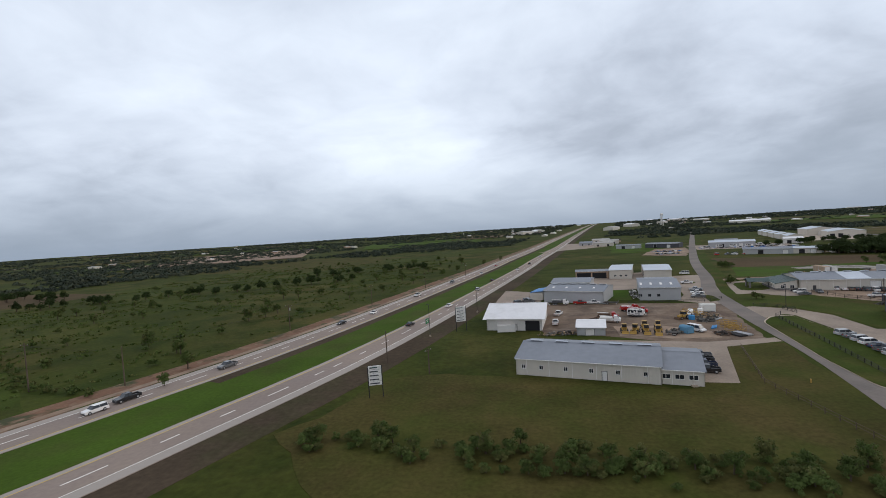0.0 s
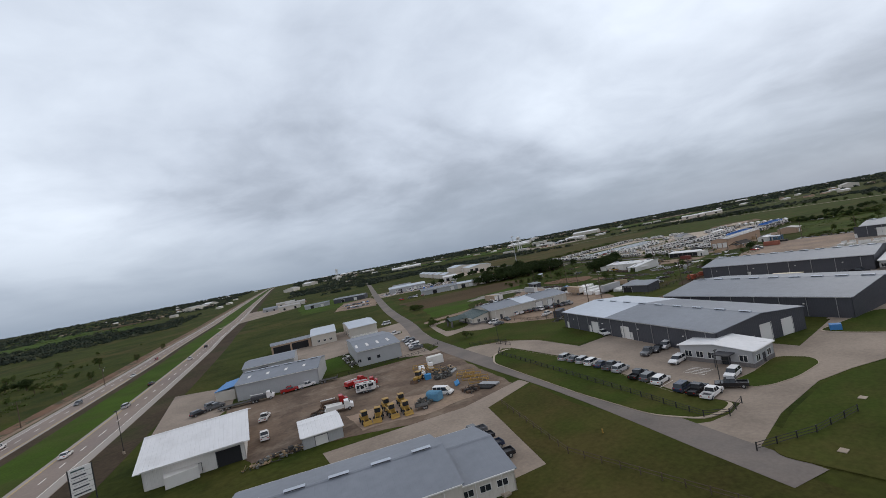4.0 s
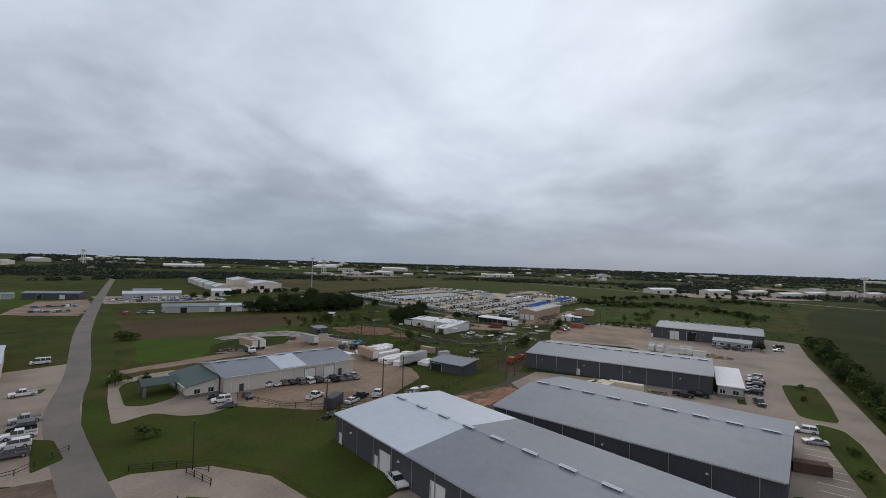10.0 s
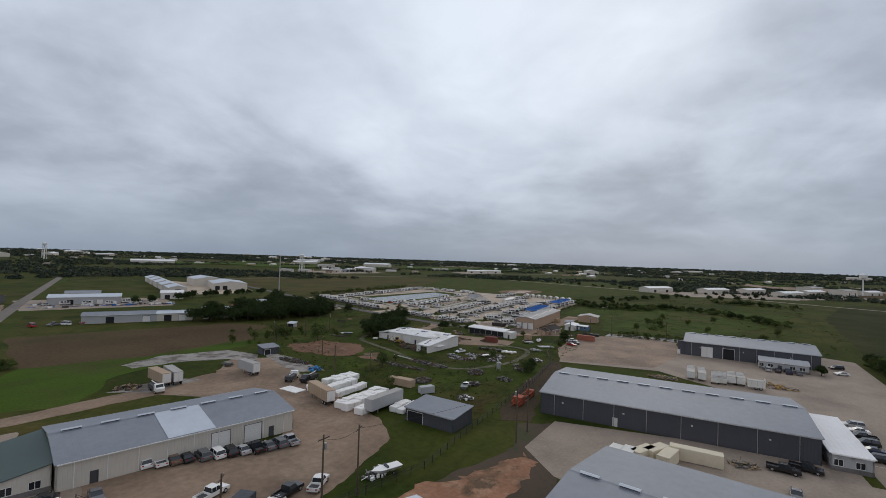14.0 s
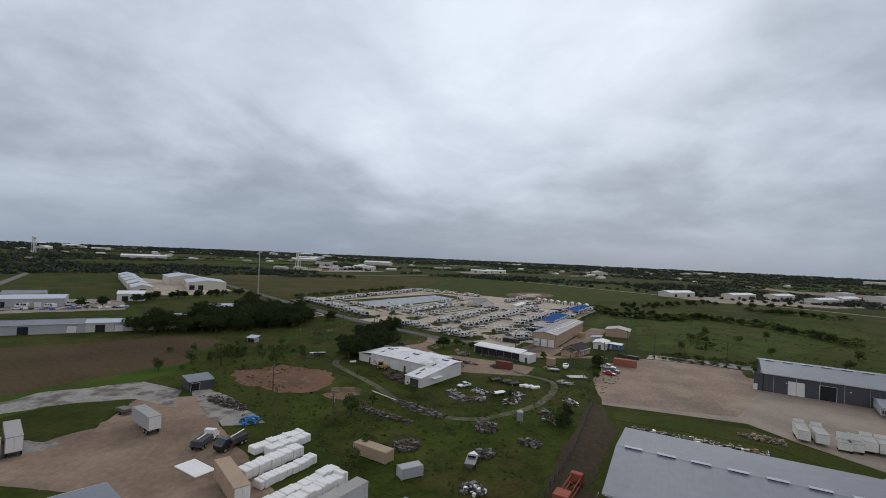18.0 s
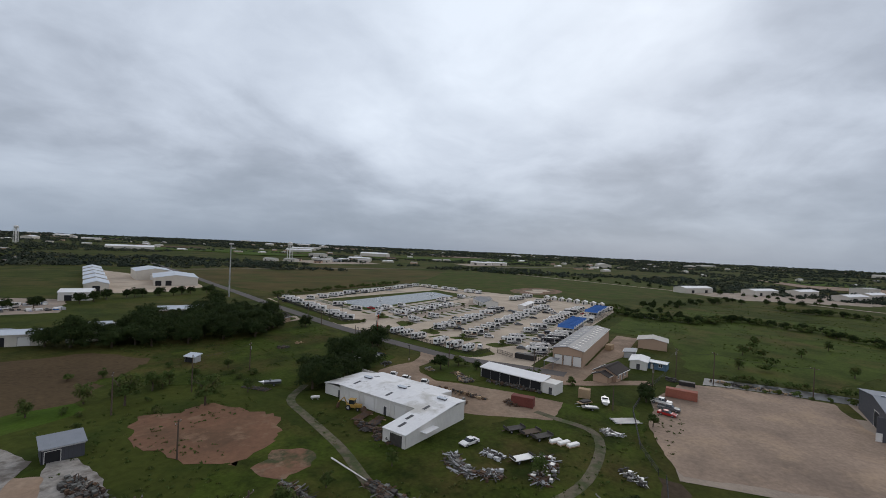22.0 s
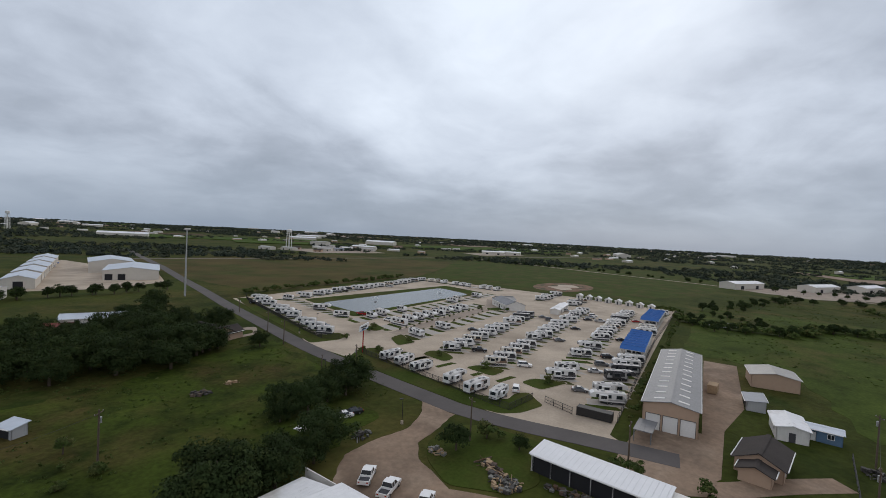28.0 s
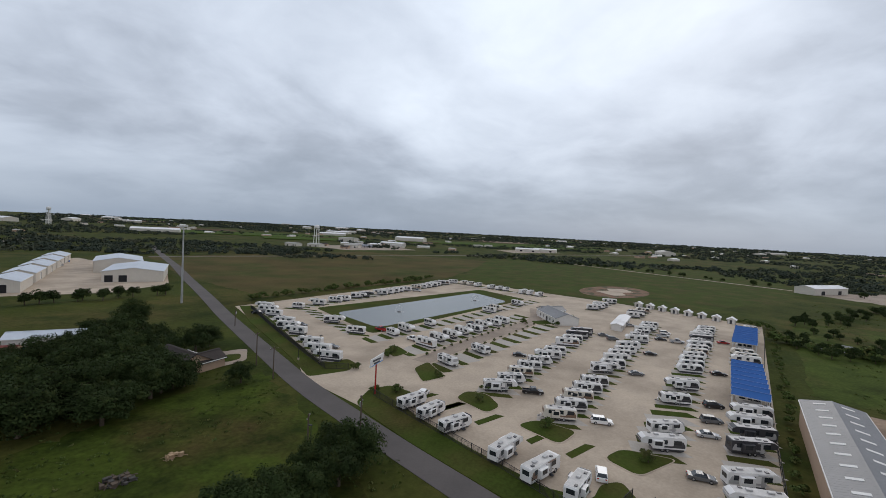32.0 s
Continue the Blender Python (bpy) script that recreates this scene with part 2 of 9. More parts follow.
asphalt = material("worn_asphalt", (0.1869, 0.16, 0.1392), 0.18, 0.06, 2.0, 0.9, second=(0.1302, 0.118, 0.1075), second_at=0.55, second_scale=0.08, soft=0.3)
asphalt_dark = material("dark_asphalt", (0.101, 0.090, 0.086), 0.10, 0.06, 2.0, 0.9, second=(0.079, 0.071, 0.068), second_at=0.55, second_scale=0.08, soft=0.3)
highway_mat = material("highway_concrete", (0.2579, 0.2079, 0.1729), 0.18, 0.03, 1.0, 0.9, second=(0.2298, 0.1891, 0.1691), second_at=0.55, second_scale=0.03, soft=0.3)
shoulder_mat = material("shoulder", (0.340, 0.306, 0.272), 0.08, 0.03, 1.0, 0.9)
line_white = material("road_paint", (0.75, 0.74, 0.70), 0.1)
line_yellow = material("yellow_paint", (0.6, 0.42, 0.08), 0.1)
roof_grey = material("galvalume_roof", (0.215, 0.236, 0.268), 0.14, 0.05, 0.6, 0.55, 0.12, ribs=(1, 0.9, 0.014), second=(0.195, 0.213, 0.24), second_at=0.6, second_scale=0.04, soft=0.3)
roof_light = material("new_metal_roof", (0.50, 0.55, 0.61), 0.1, 0.05, 0.6, 0.45, 0.25, ribs=(1, 0.9, 0.02))
roof_white = material("white_metal_roof", (0.74, 0.75, 0.76), 0.07, 0.05, 0.6, 0.6, 0.0, ribs=(1, 0.9, 0.05), second=(0.62, 0.62, 0.62), second_at=0.62, second_scale=0.06)
roof_green = material("green_metal_roof", (0.055, 0.085, 0.080), 0.08, 0.1, 0.6, 0.55, 0.1, ribs=(1, 0.45, 0.04))
roof_shingle = material("brown_shingles", (0.048, 0.040, 0.036), 0.2, 0.2, 3.0, 0.95, bump=0.03)
roof_blue = material("blue_awning_metal", (0.06, 0.22, 0.50), 0.08, 0.1, 0.6, 0.5, ribs=(1, 0.6, 0.04))
canopy_blue = material("blue_canopy", (0.028, 0.115, 0.36), 0.12, 0.1, 0.6, 0.6)
wall_dark = material("charcoal_metal_siding", (0.075, 0.078, 0.09), 0.08, 0.1, 0.6, 0.6, 0.1, ribs=(1, 0.6, 0.05))
wall_white = material("white_metal_siding", (0.66, 0.65, 0.62), 0.08, 0.1, 0.6, 0.65, ribs=(1, 0.6, 0.04))
wall_cream = material("cream_metal_siding", (0.56, 0.53, 0.47), 0.07, 0.1, 0.6, 0.65, ribs=(1, 0.6, 0.04))
wall_grey = material("grey_metal_siding", (0.40, 0.41, 0.42), 0.06, 0.1, 0.6, 0.65, ribs=(1, 0.6, 0.04))
wall_tan = material("tan_brick", (0.42, 0.30, 0.215), 0.08, 0.1, 1.2, 0.85)
stone_grey = material("grey_stone", (0.16, 0.15, 0.145), 0.35, 0.3, 2.0, 0.9, bump=0.04)
trim_white = material("white_trim", (0.70, 0.70, 0.68), 0.05)
trim_dark = material("dark_trim", (0.07, 0.07, 0.075), 0.08, rough=0.6)
steel = material("galvanised_steel", (0.42, 0.43, 0.44), 0.1, rough=0.45, metal=0.6)
door_white = material("white_door", (0.72, 0.72, 0.70), 0.04, ribs=(2, 0.5, 0.03))
# near-black colour for dark doors and for the painted shade of open bays
door_and_bay_shade = material("dark_doors_and_bay_shade", (0.02, 0.02, 0.022), 0.1)
glass_dark = material("window_glass", (0.025, 0.03, 0.036), 0.1, rough=0.08, spec=0.6)
wood_pole = material("pole_timber", (0.10, 0.075, 0.055), 0.2, 0.5, 4.0, 0.9)
fence_dark = material("dark_fence", (0.03, 0.028, 0.027), 0.1, rough=0.6)
bark = material("bark", (0.085, 0.065, 0.048), 0.25, 0.5, 4.0, 0.95)
leaf_dark = material("oak_leaves", (0.027, 0.0427, 0.0136), 0.5, 0.25, 1.6, 0.85, by_object=0.4, spec=0.08, second=(0.045, 0.0589, 0.0176), second_at=0.58, second_scale=0.5)
leaf_mid = material("brush_leaves", (0.0612, 0.0891, 0.0245), 0.45, 0.25, 1.6, 0.85, by_object=0.4, spec=0.08, second=(0.0952, 0.1008, 0.0346), second_at=0.55, second_scale=0.4)
# far leaves: base colour lifted and greyed, distance haze put into the colour
leaf_far_hazed = material("far_woods", (0.040, 0.052, 0.040), 0.6, 0.012, 0.2, 0.9, spec=0.05, second=(0.070, 0.078, 0.052), second_at=0.55, second_scale=0.02)
water = material("pond_water", (0.10, 0.115, 0.112), 0.08, 0.05, 0.8, 0.2, spec=0.3, bump=0.02)
water_dark = material("ditch_water", (0.045, 0.045, 0.042), 0.05, 0.05, 0.8, 0.3, spec=0.12, bump=0.03)
roof_stained = material("stained_white_roof", (0.72, 0.73, 0.74), 0.10, 0.12, 1.0, 0.6, 0.0, ribs=(1, 0.9, 0.05), second=(0.50, 0.49, 0.46), second_at=0.60, second_scale=0.12, third=(0.42, 0.41, 0.39), third_at=0.68, third_scale=0.5)
wrap_white = material("white_wrap", (0.82, 0.82, 0.80), 0.06, 0.3, 2.0, 0.5, bump=0.05)
rust = material("rusty_steel", (0.105, 0.062, 0.036), 0.3, 0.4, 3.0, 0.9, second=(0.10, 0.07, 0.055), second_at=0.5, second_scale=0.6)
junk_grey = material("scrap_metal", (0.15, 0.15, 0.137), 0.5, 0.6, 3.0, 0.6, 0.3, by_object=0.6)
junk_dark = material("dark_scrap", (0.06, 0.055, 0.05), 0.5, 0.6, 3.0, 0.8)
timber = material("bare_timber", (0.36, 0.26, 0.16), 0.2, 0.5, 3.0, 0.85)
cat_yellow = material("machine_yellow", (0.40, 0.25, 0.06), 0.12, 0.5, 3.0, 0.5)
rubber = material("tyre_rubber", (0.022, 0.022, 0.023), 0.15, rough=0.85)
container_white = material("white_container", (0.70, 0.70, 0.66), 0.08, ribs=(0, 0.3, 0.04), second=(0.55, 0.5, 0.44), second_at=0.66, second_scale=0.4)
container_cream = material("cream_container", (0.66, 0.60, 0.46), 0.08, ribs=(0, 0.3, 0.04))
container_tan = material("tan_crate", (0.40, 0.30, 0.21), 0.12)
PAINTS = [material(n, c, 0.03, rough=0.25, spec=0.5) for n, c in (
    ("white_paint", (0.78, 0.78, 0.77)), ("black_paint", (0.018, 0.018, 0.02)), ("silver_paint", (0.42, 0.43, 0.44)), ("grey_paint", (0.13, 0.135, 0.14)),
    ("navy_paint", (0.03, 0.04, 0.075)), ("red_paint", (0.36, 0.022, 0.02)), ("blue_paint", (0.04, 0.14, 0.42)), ("bronze_paint", (0.16, 0.11, 0.075)))]
WHITE, BLACK, SILVER, GREY, NAVY, RED, BLUE, BRONZE = range(8)

# ---- building blocks ----
from mathutils.geometry import tessellate_polygon


def shade(bm):
    for f in bm.faces:
        f.smooth = False


def mesh_of(bm, name, mat):
    bmesh.ops.recalc_face_normals(bm, faces=bm.faces)
    me = bpy.data.meshes.new(name)
    bm.to_mesh(me)
    bm.free()
    for m in (mat if isinstance(mat, (list, tuple)) else [mat]):
        me.materials.append(m)
    return me


def part(name, bm, mat, parent=None, label=""):
    ob = new(name, mesh_of(bm, name, mat) if isinstance(bm, bmesh.types.BMesh) else bm)
    if parent:
        ob.parent = parent
    return tagged(ob, label=label)


def box(bm, x0, x1, y0, y1, z0, z1, taper=0.0):
    v = [bm.verts.new(p) for p in ((x0, y0, z0), (x1, y0, z0), (x1, y1, z0), (x0, y1, z0),
                                   (x0 + taper, y0 + taper, z1), (x1 - taper, y0 + taper, z1), (x1 - taper, y1 - taper, z1), (x0 + taper, y1 - taper, z1))]
    for f in ((3, 2, 1, 0), (4, 5, 6, 7), (0, 1, 5, 4), (1, 2, 6, 5), (2, 3, 7, 6), (3, 0, 4, 7)):
        bm.faces.new([v[i] for i in f])
    return bm


def boxes(*dims):
    bm = bmesh.new()
    for d in dims:
        box(bm, *d)
    return bm


def prism(profile, y0, y1, axis="y"):
    """A closed outline in (x, z), drawn along y (or in (y, z) along x)."""
    bm = bmesh.new()
    place = (lambda a, b, c: (a, c, b)) if axis == "y" else (lambda a, b, c: (c, a, b))
    lo, hi = [bm.verts.new(place(a, b, y0)) for a, b in profile], [bm.verts.new(place(a, b, y1)) for a, b in profile]
    n = len(profile)
    bm.faces.new(lo), bm.faces.new(hi[::-1])
    for i in range(n):
        bm.faces.new((lo[i], lo[(i + 1) % n], hi[(i + 1) % n], hi[i]))
    return bm


def tube(bm, a, b, r0, r1=None, sides=8):
    a, b = Vector(a), Vector(b)
    r1 = r0 if r1 is None else r1
    q = (b - a).to_track_quat("Z", "Y")
    ring = [[bm.verts.new(p + q @ Vector((r * math.cos(k * math.tau / sides), r * math.sin(k * math.tau / sides), 0))) for k in range(sides)] for p, r in ((a, r0), (b, r1))]
    for k in range(sides):
        bm.faces.new((ring[0][k], ring[0][(k + 1) % sides], ring[1][(k + 1) % sides], ring[1][k]))
    bm.faces.new(ring[0][::-1]), bm.faces.new(ring[1])
    return bm


def empty(name, m, label, category, group="", kind=""):
    ob = new(name)
    ob.matrix_basis = m
    return tagged(ob, label, category, group, kind)


def slab(name, pts, top, mat, label, category="ground", depth=0.3, kind="structure"):
    """A flat sheet with an edge, on the outline pts."""
    bm = bmesh.new()
    up = [bm.verts.new((x, y, top)) for x, y in pts]
    lo = [bm.verts.new((x, y, top - depth)) for x, y in pts]
    n = len(pts)
    for tri in tessellate_polygon([[Vector((x, y, 0)) for x, y in pts]]):
        a, b, c = (Vector(pts[k]) for k in tri)
        turn = (b - a).cross(c - a)
        if abs(turn) > 1e-6:
            bm.faces.new([up[k] for k in (tri if turn > 0 else tri[::-1])])
    for i in range(n):
        bm.faces.new((up[i], lo[i], lo[(i + 1) % n], up[(i + 1) % n]))
    me = bpy.data.meshes.new(name)
    bm.to_mesh(me)
    bm.free()
    me.materials.append(mat)
    return tagged(part(name, me, mat), label, category, kind=kind)


def rounded(pts, radius=4.0, steps=5):
    """An outline with its corners rounded."""
    out, n = [], len(pts)
    for i in range(n):
        p, a, b = Vector(pts[i]), Vector(pts[i - 1]), Vector(pts[(i + 1) % n])
        r = min(radius, (a - p).length * 0.45, (b - p).length * 0.45)
        s, e = p + (a - p).normalized() * r, p + (b - p).normalized() * r
        for k in range(steps + 1):
            t = k / steps
            q = s * (1 - t) ** 2 + p * 2 * t * (1 - t) + e * t * t
            out.append((q.x, q.y))
    return out


def wobbly(pts, amount=1.5, step=4.0, seed=1):
    """An outline with an uneven, worn edge."""
    out, n = [], len(pts)
    step = min(step, 1.6 if step < 10 else step / 3)
    for i in range(n):
        a, b = Vector(pts[i]), Vector(pts[(i + 1) % n])
        k = max(1, int((b - a).length / step))
        for j in range(k):
            q = a.lerp(b, j / k)
            w = [amount * (1.3 * noise.noise(Vector((q.x * 0.11, q.y * 0.11, seed + 9 * m))) + 0.75 * noise.noise(Vector((q.x * 0.33, q.y * 0.33, seed + 9 * m))) + 0.45 * noise.noise(Vector((q.x * 0.9, q.y * 0.9, seed + 9 * m)))) for m in (0, 1)]
            out.append((q.x + w[0], q.y + w[1]))
    return out


def curve_through(pts, step=8.0):
    """Points along a smooth line through pts."""
    P = [Vector(p) for p in pts]
    P = [P[0] * 2 - P[1]] + P + [P[-1] * 2 - P[-2]]
    out = []
    for i in range(1, len(P) - 2):
        k = max(1, int((P[i + 1] - P[i]).length / step))
        for j in range(k):
            t = j / k
            a, b, c, d = P[i - 1:i + 3]
            out.append(0.5 * (2 * b + (c - a) * t + (2 * a - 5 * b + 4 * c - d) * t * t + (3 * b - a - 3 * c + d) * t ** 3))
    return out + [P[-2]]


def offsets(line, off):
    out = []
    for i, p in enumerate(line):
        d = (line[min(i + 1, len(line) - 1)] - line[max(i - 1, 0)]).normalized()
        out.append(p + Vector((d.y, -d.x)) * off)
    return out


def ribbon(name, line, a, b, top, mat, label, category="road", depth=0.3, kind="structure"):
    """A strip along line between the offsets a and b to its right."""
    bm = bmesh.new()
    A, B = offsets(line, a), offsets(line, b)
    rows = [[bm.verts.new((*p, z)) for p, z in ((q, top - depth), (q, top), (r, top), (r, top - depth))] for q, r in zip(A, B)]
    for r, s in zip(rows, rows[1:]):
        for k in range(3):
            bm.faces.new((r[k], r[k + 1], s[k + 1], s[k]))
    return tagged(part(name, bm, mat), label, category, kind=kind)


def dashes(name, line, off, width, top, mat, label, dash=3.0, gap=9.0, end=700.0):
    bm = bmesh.new()
    A, B = offsets(line, off - width / 2), offsets(line, off + width / 2)
    run, on = 0.0, True
    for i in range(len(line) - 1):
        seg = (line[i + 1] - line[i]).length
        u = 0.0
        while u < seg:
            t0, t1 = u / seg, min(1.0, (u + dash) / seg)
            v = [bm.verts.new((*p, top)) for p in (A[i].lerp(A[i + 1], t0), B[i].lerp(B[i + 1], t0), B[i].lerp(B[i + 1], t1), A[i].lerp(A[i + 1], t1))]
            bm.faces.new(v)
            u += dash + gap
        run += seg
        if run > end:
            break
    return tagged(part(name, bm, mat), label, "road marking", kind="stuff")


# ---- ground ----
bm = bmesh.new()
G = 4900.0
ticks = [-G, -2500, -1200, -600, -200, 200, 600, 1200, 2500, G]
gv = [[bm.verts.new((x, y, 0)) for y in ticks] for x in ticks]
for i in range(9):
    for j in range(9):
        bm.faces.new((gv[i][j], gv[i + 1][j], gv[i + 1][j + 1], gv[i][j + 1]))
tagged(part("ground", bm, grass), "flat green and brown grassland reaching the horizon", "ground", kind="structure")

# highway: offsets run to the right of the centre line of the median
HWY = curve_through([(-175, -200), (-118, 0), (-94, 62), (-80, 98), (-66, 140), (-45, 220), (-8, 375), (10, 460), (56, 660), (92, 830), (200, 1330), (345, 1990), (590, 3100), (930, 4600)], 20.0)
ribbon("median", HWY, -9.7, 9.7, 0.05, grass_bright, "bright green mown grass median between the carriageways", "grass")
ribbon("verge", HWY, 22.5, 32, 0.03, verge_mat, "brown dry grass verge along the highway", "grass")
ribbon("median_scar", [p for p in HWY if 95 < p.y < 700], -9.7, -5.4, 0.06, verge_mat, "brown bare strip along the median", "grass")
ribbon("carriageway_near", HWY, 9.7, 22.5, 0.09, highway_mat, "two-lane concrete highway carriageway with tarred shoulders")
ribbon("carriageway_far", HWY, -22.5, -9.7, 0.09, highway_mat, "two-lane concrete highway carriageway beyond the median")
for nm, a, b in (("shoulder_near_outer", 19.6, 22.3), ("shoulder_near_inner", 9.9, 11.2), ("shoulder_far_inner", -11.2, -9.9), ("shoulder_far_outer", -22.3, -19.6)):
    ribbon(nm, HWY, a, b, 0.10, shoulder_mat, "pale paved highway shoulder")
for off in (15.4, -15.4):
    dashes("lane_dashes", HWY, off, 0.35, 0.115, line_white, "white dashed lane markings on the highway", 3.5, 8.5, 1400)
for off, mt in ((19.5, line_white), (11.3, line_yellow), (-11.3, line_yellow), (-19.5, line_white)):
    dashes("edge_line", HWY, off, 0.22, 0.113, mt, "painted edge line along the highway", 20, 0.0, 1400)
ribbon("dirt_strip", HWY, -33, -25, 0.04, clay, "reddish graded dirt strip beside the highway", "dirt")
ribbon("dirt_track", HWY, -26, -23.5, 0.06, caliche, "pale gravel strip beside the highway", "dirt")

for k in range(13):
    y = 40 + 32 * k
    x = -79 + 0.25 * (y - 100) - 27
    slab("dirt_patch", wobbly([(x - 4, y - 11), (x - 1, y - 12), (x + 2, y), (x + 5, y + 12), (x + 2, y + 12), (x - 3, y + 2)], 1.2, 2, k), 0.045, clay if k % 2 else dirt_red, "reddish dug earth beside the highway", "dirt", 0.1)

# side road and the road past the park
SIDE = curve_through([(46, 30), (52.2, 64), (57.5, 86), (63.5, 112), (70, 152), (76.5, 186), (84, 217), (100, 258), (131, 349), (185, 489), (238, 622), (330, 852), (420, 1080)], 8.0)
SIDE = [p for p in SIDE if p.y > 57]
ribbon("side_road", SIDE, -3.2, 3.2, 0.08, asphalt, "grey asphalt side road through the industrial park")
ribbon("side_road_verge", SIDE, 3.2, 10, 0.03, grass_mown, "rough mown verge beside the side road", "grass")
LANE = curve_through([(322.5, 206), (321.4, 215), (320.0, 224.5), (318.3, 234.2), (317.0, 244.7), (317.0, 254), (318.8, 264), (321.3, 278.5), (324.5, 294.5), (330, 320.8), (338.9, 351.5), (357.2, 413), (375, 468), (399, 545), (424, 622), (452, 716), (505, 890)], 6.0)
ribbon("park_road", LANE, -3.2, 3.2, 0.08, asphalt_dark, "dark asphalt lane past the trailer park")

# fields and yards
FIELDS = (
    ("field", [(135.6, 302.8), (165.8, 294.5), (214.1, 294.5), (244.7, 321.9), (235.4, 343.3), (190.3, 357.4), (151.1, 369.3)], field_brown, "brown fallow field behind the tan warehouse"),
    ("field", [(116.3, 260.1), (132.7, 249.5), (151.8, 272.5), (174.1, 276), (214.5, 286.8), (214.1, 294.5), (165.8, 294.5), (135.6, 302.8), (122.3, 274.2)], grass_bright, "strip of bright green grass beside the fallow field"),
    ("field", [(397.1, 447.2), (568.7, 452.6), (799.4, 537.7), (746.8, 749.5), (439.8, 719.4), (400.9, 565.4)], grass_dry, "brown-green pasture beyond the trailer park"),
    ("field", [(563.2, 261.3), (1024, 136.1), (1256.1, 549.3), (850.7, 577.5), (573.3, 443.2)], grass_mown, "wide green pasture beyond the ball field"),
    ("field", [(-288.8, 39.8), (-129.9, 21.9), (-115.6, 77.3), (-154.6, 107.7), (-286.3, 180.3)], grass_mown, "mown green field across the highway"),
    ("field", [(-811.5, 307.9), (-362.5, 259.7), (-321.5, 330.3), (-803.1, 441.5)], field_brown, "brown stubble field across the highway"),
    ("field", [(-612.1, 571.1), (-204.2, 460.7), (-143.2, 637.7), (-677, 922.8)], lot_grass, "olive green field across the highway"),
    ("field", [(102, 480), (164.9, 469.2), (195.8, 628.9), (139.9, 646.8)], grass_bright, "green meadow by the side road"),
    ("field", [(366.3, 125.3), (462.8, 83.1), (565.9, 58.5), (593.6, 217.9), (424.3, 215.1), (419.3, 181), (361.4, 171.3)], east_grass, "green pasture beyond the ditch and the brick workshop"),
    ("field", [(-38.2, 50.3), (47.6, 44.3), (53, 64.4), (55.8, 90.5), (60.7, 121), (47, 122.8), (26.4, 89.5), (-10.2, 99.3), (-37.4, 104.5), (-55.2, 70.5)], lot_grass, "wide brown-green mown lot before the white building"),
    ("field", [(52, -105.7), (772.6, -146.5), (765.6, -8.9), (562.3, 39.2), (346.3, 54.4), (148, 45.8), (100, 49.6), (55.7, 41.1)], dark_grass, "dark olive pasture beyond the tree belt"),
)
for i, (nm, pts, mt, lb) in enumerate(FIELDS):
    slab(nm, wobbly(pts, 2.0, 14.0, 5), 0.012 + 0.004 * i, mt, lb, "field", 0.2)

slab("white_building_lot", [(27.6, 93.8), (36, 92.7), (46.2, 120.2), (62, 124), (62.3, 127.9), (43.4, 125.4), (12.8, 132.1), (12, 122.2), (30.7, 114.6)], 0.06, concrete, "pale concrete car park beside the white building", "pavement")
slab("equipment_yard", wobbly([(0.6, 142.1), (20.9, 134.7), (43.1, 122.8), (60.3, 127.9), (64.3, 147.2), (70.9, 170.7), (58.7, 184.5), (39.5, 186.9), (3.1, 197.9), (-1.9, 169.1)], 0.8, 4.0, 2), 0.05, yard_dirt, "brown dirt yard full of machinery", "yard")
slab("shop_forecourt", [(-17.1, 193.3), (-1.9, 188.2), (4.3, 198.6), (10.3, 228.3), (-9.9, 243)], 0.06, concrete, "concrete forecourt by the blue awning", "pavement")
slab("lawn", [(42, 231), (49.6, 226), (43.6, 197), (31.4, 199.5)], 0.05, grass_bright, "bright green lawn between two workshops", "lawn")
slab("yard_gravel", wobbly([(22, 136), (40, 129.5), (50, 130), (50, 141), (38, 147), (24, 148)], 1.2, 2.5, 5), 0.062, gravel_mat, "grey gravel patch under the parked machines", "yard")
slab("lawn", rounded([(75, 203.5), (77.6, 199.5), (75.8, 188), (70.5, 185.6)], 1.0), 0.12, grass_mown, "small lawn beside the workshop lot", "lawn")
slab("lawn", rounded([(83, 244), (88.4, 243), (86, 239)], 0.8), 0.12, grass_mown, "small grass island in the workshop lot", "lawn")
slab("workshop_lot", [(60.1, 190.7), (72.2, 177.3), (78.5, 189.1), (89.2, 221.2), (107.8, 272.6), (85.7, 272.6), (74.8, 233.4), (68.2, 205.6)], 0.06, concrete, "concrete lot beside the grey workshops", "pavement")
slab("court_lot", [(34.4, 228.3), (58.4, 227.5), (72.5, 272.2), (82, 298.1), (42.7, 301.4)], 0.055, concrete, "concrete court between workshops", "pavement")
slab("yard_entrance", [(50.5, 174.1), (71.8, 170.7), (74.6, 179.7), (60.7, 184.7), (31.1, 191.4), (28.1, 187.2)], 0.07, yard_dirt, "dirt drive into the machinery yard", "pavement")

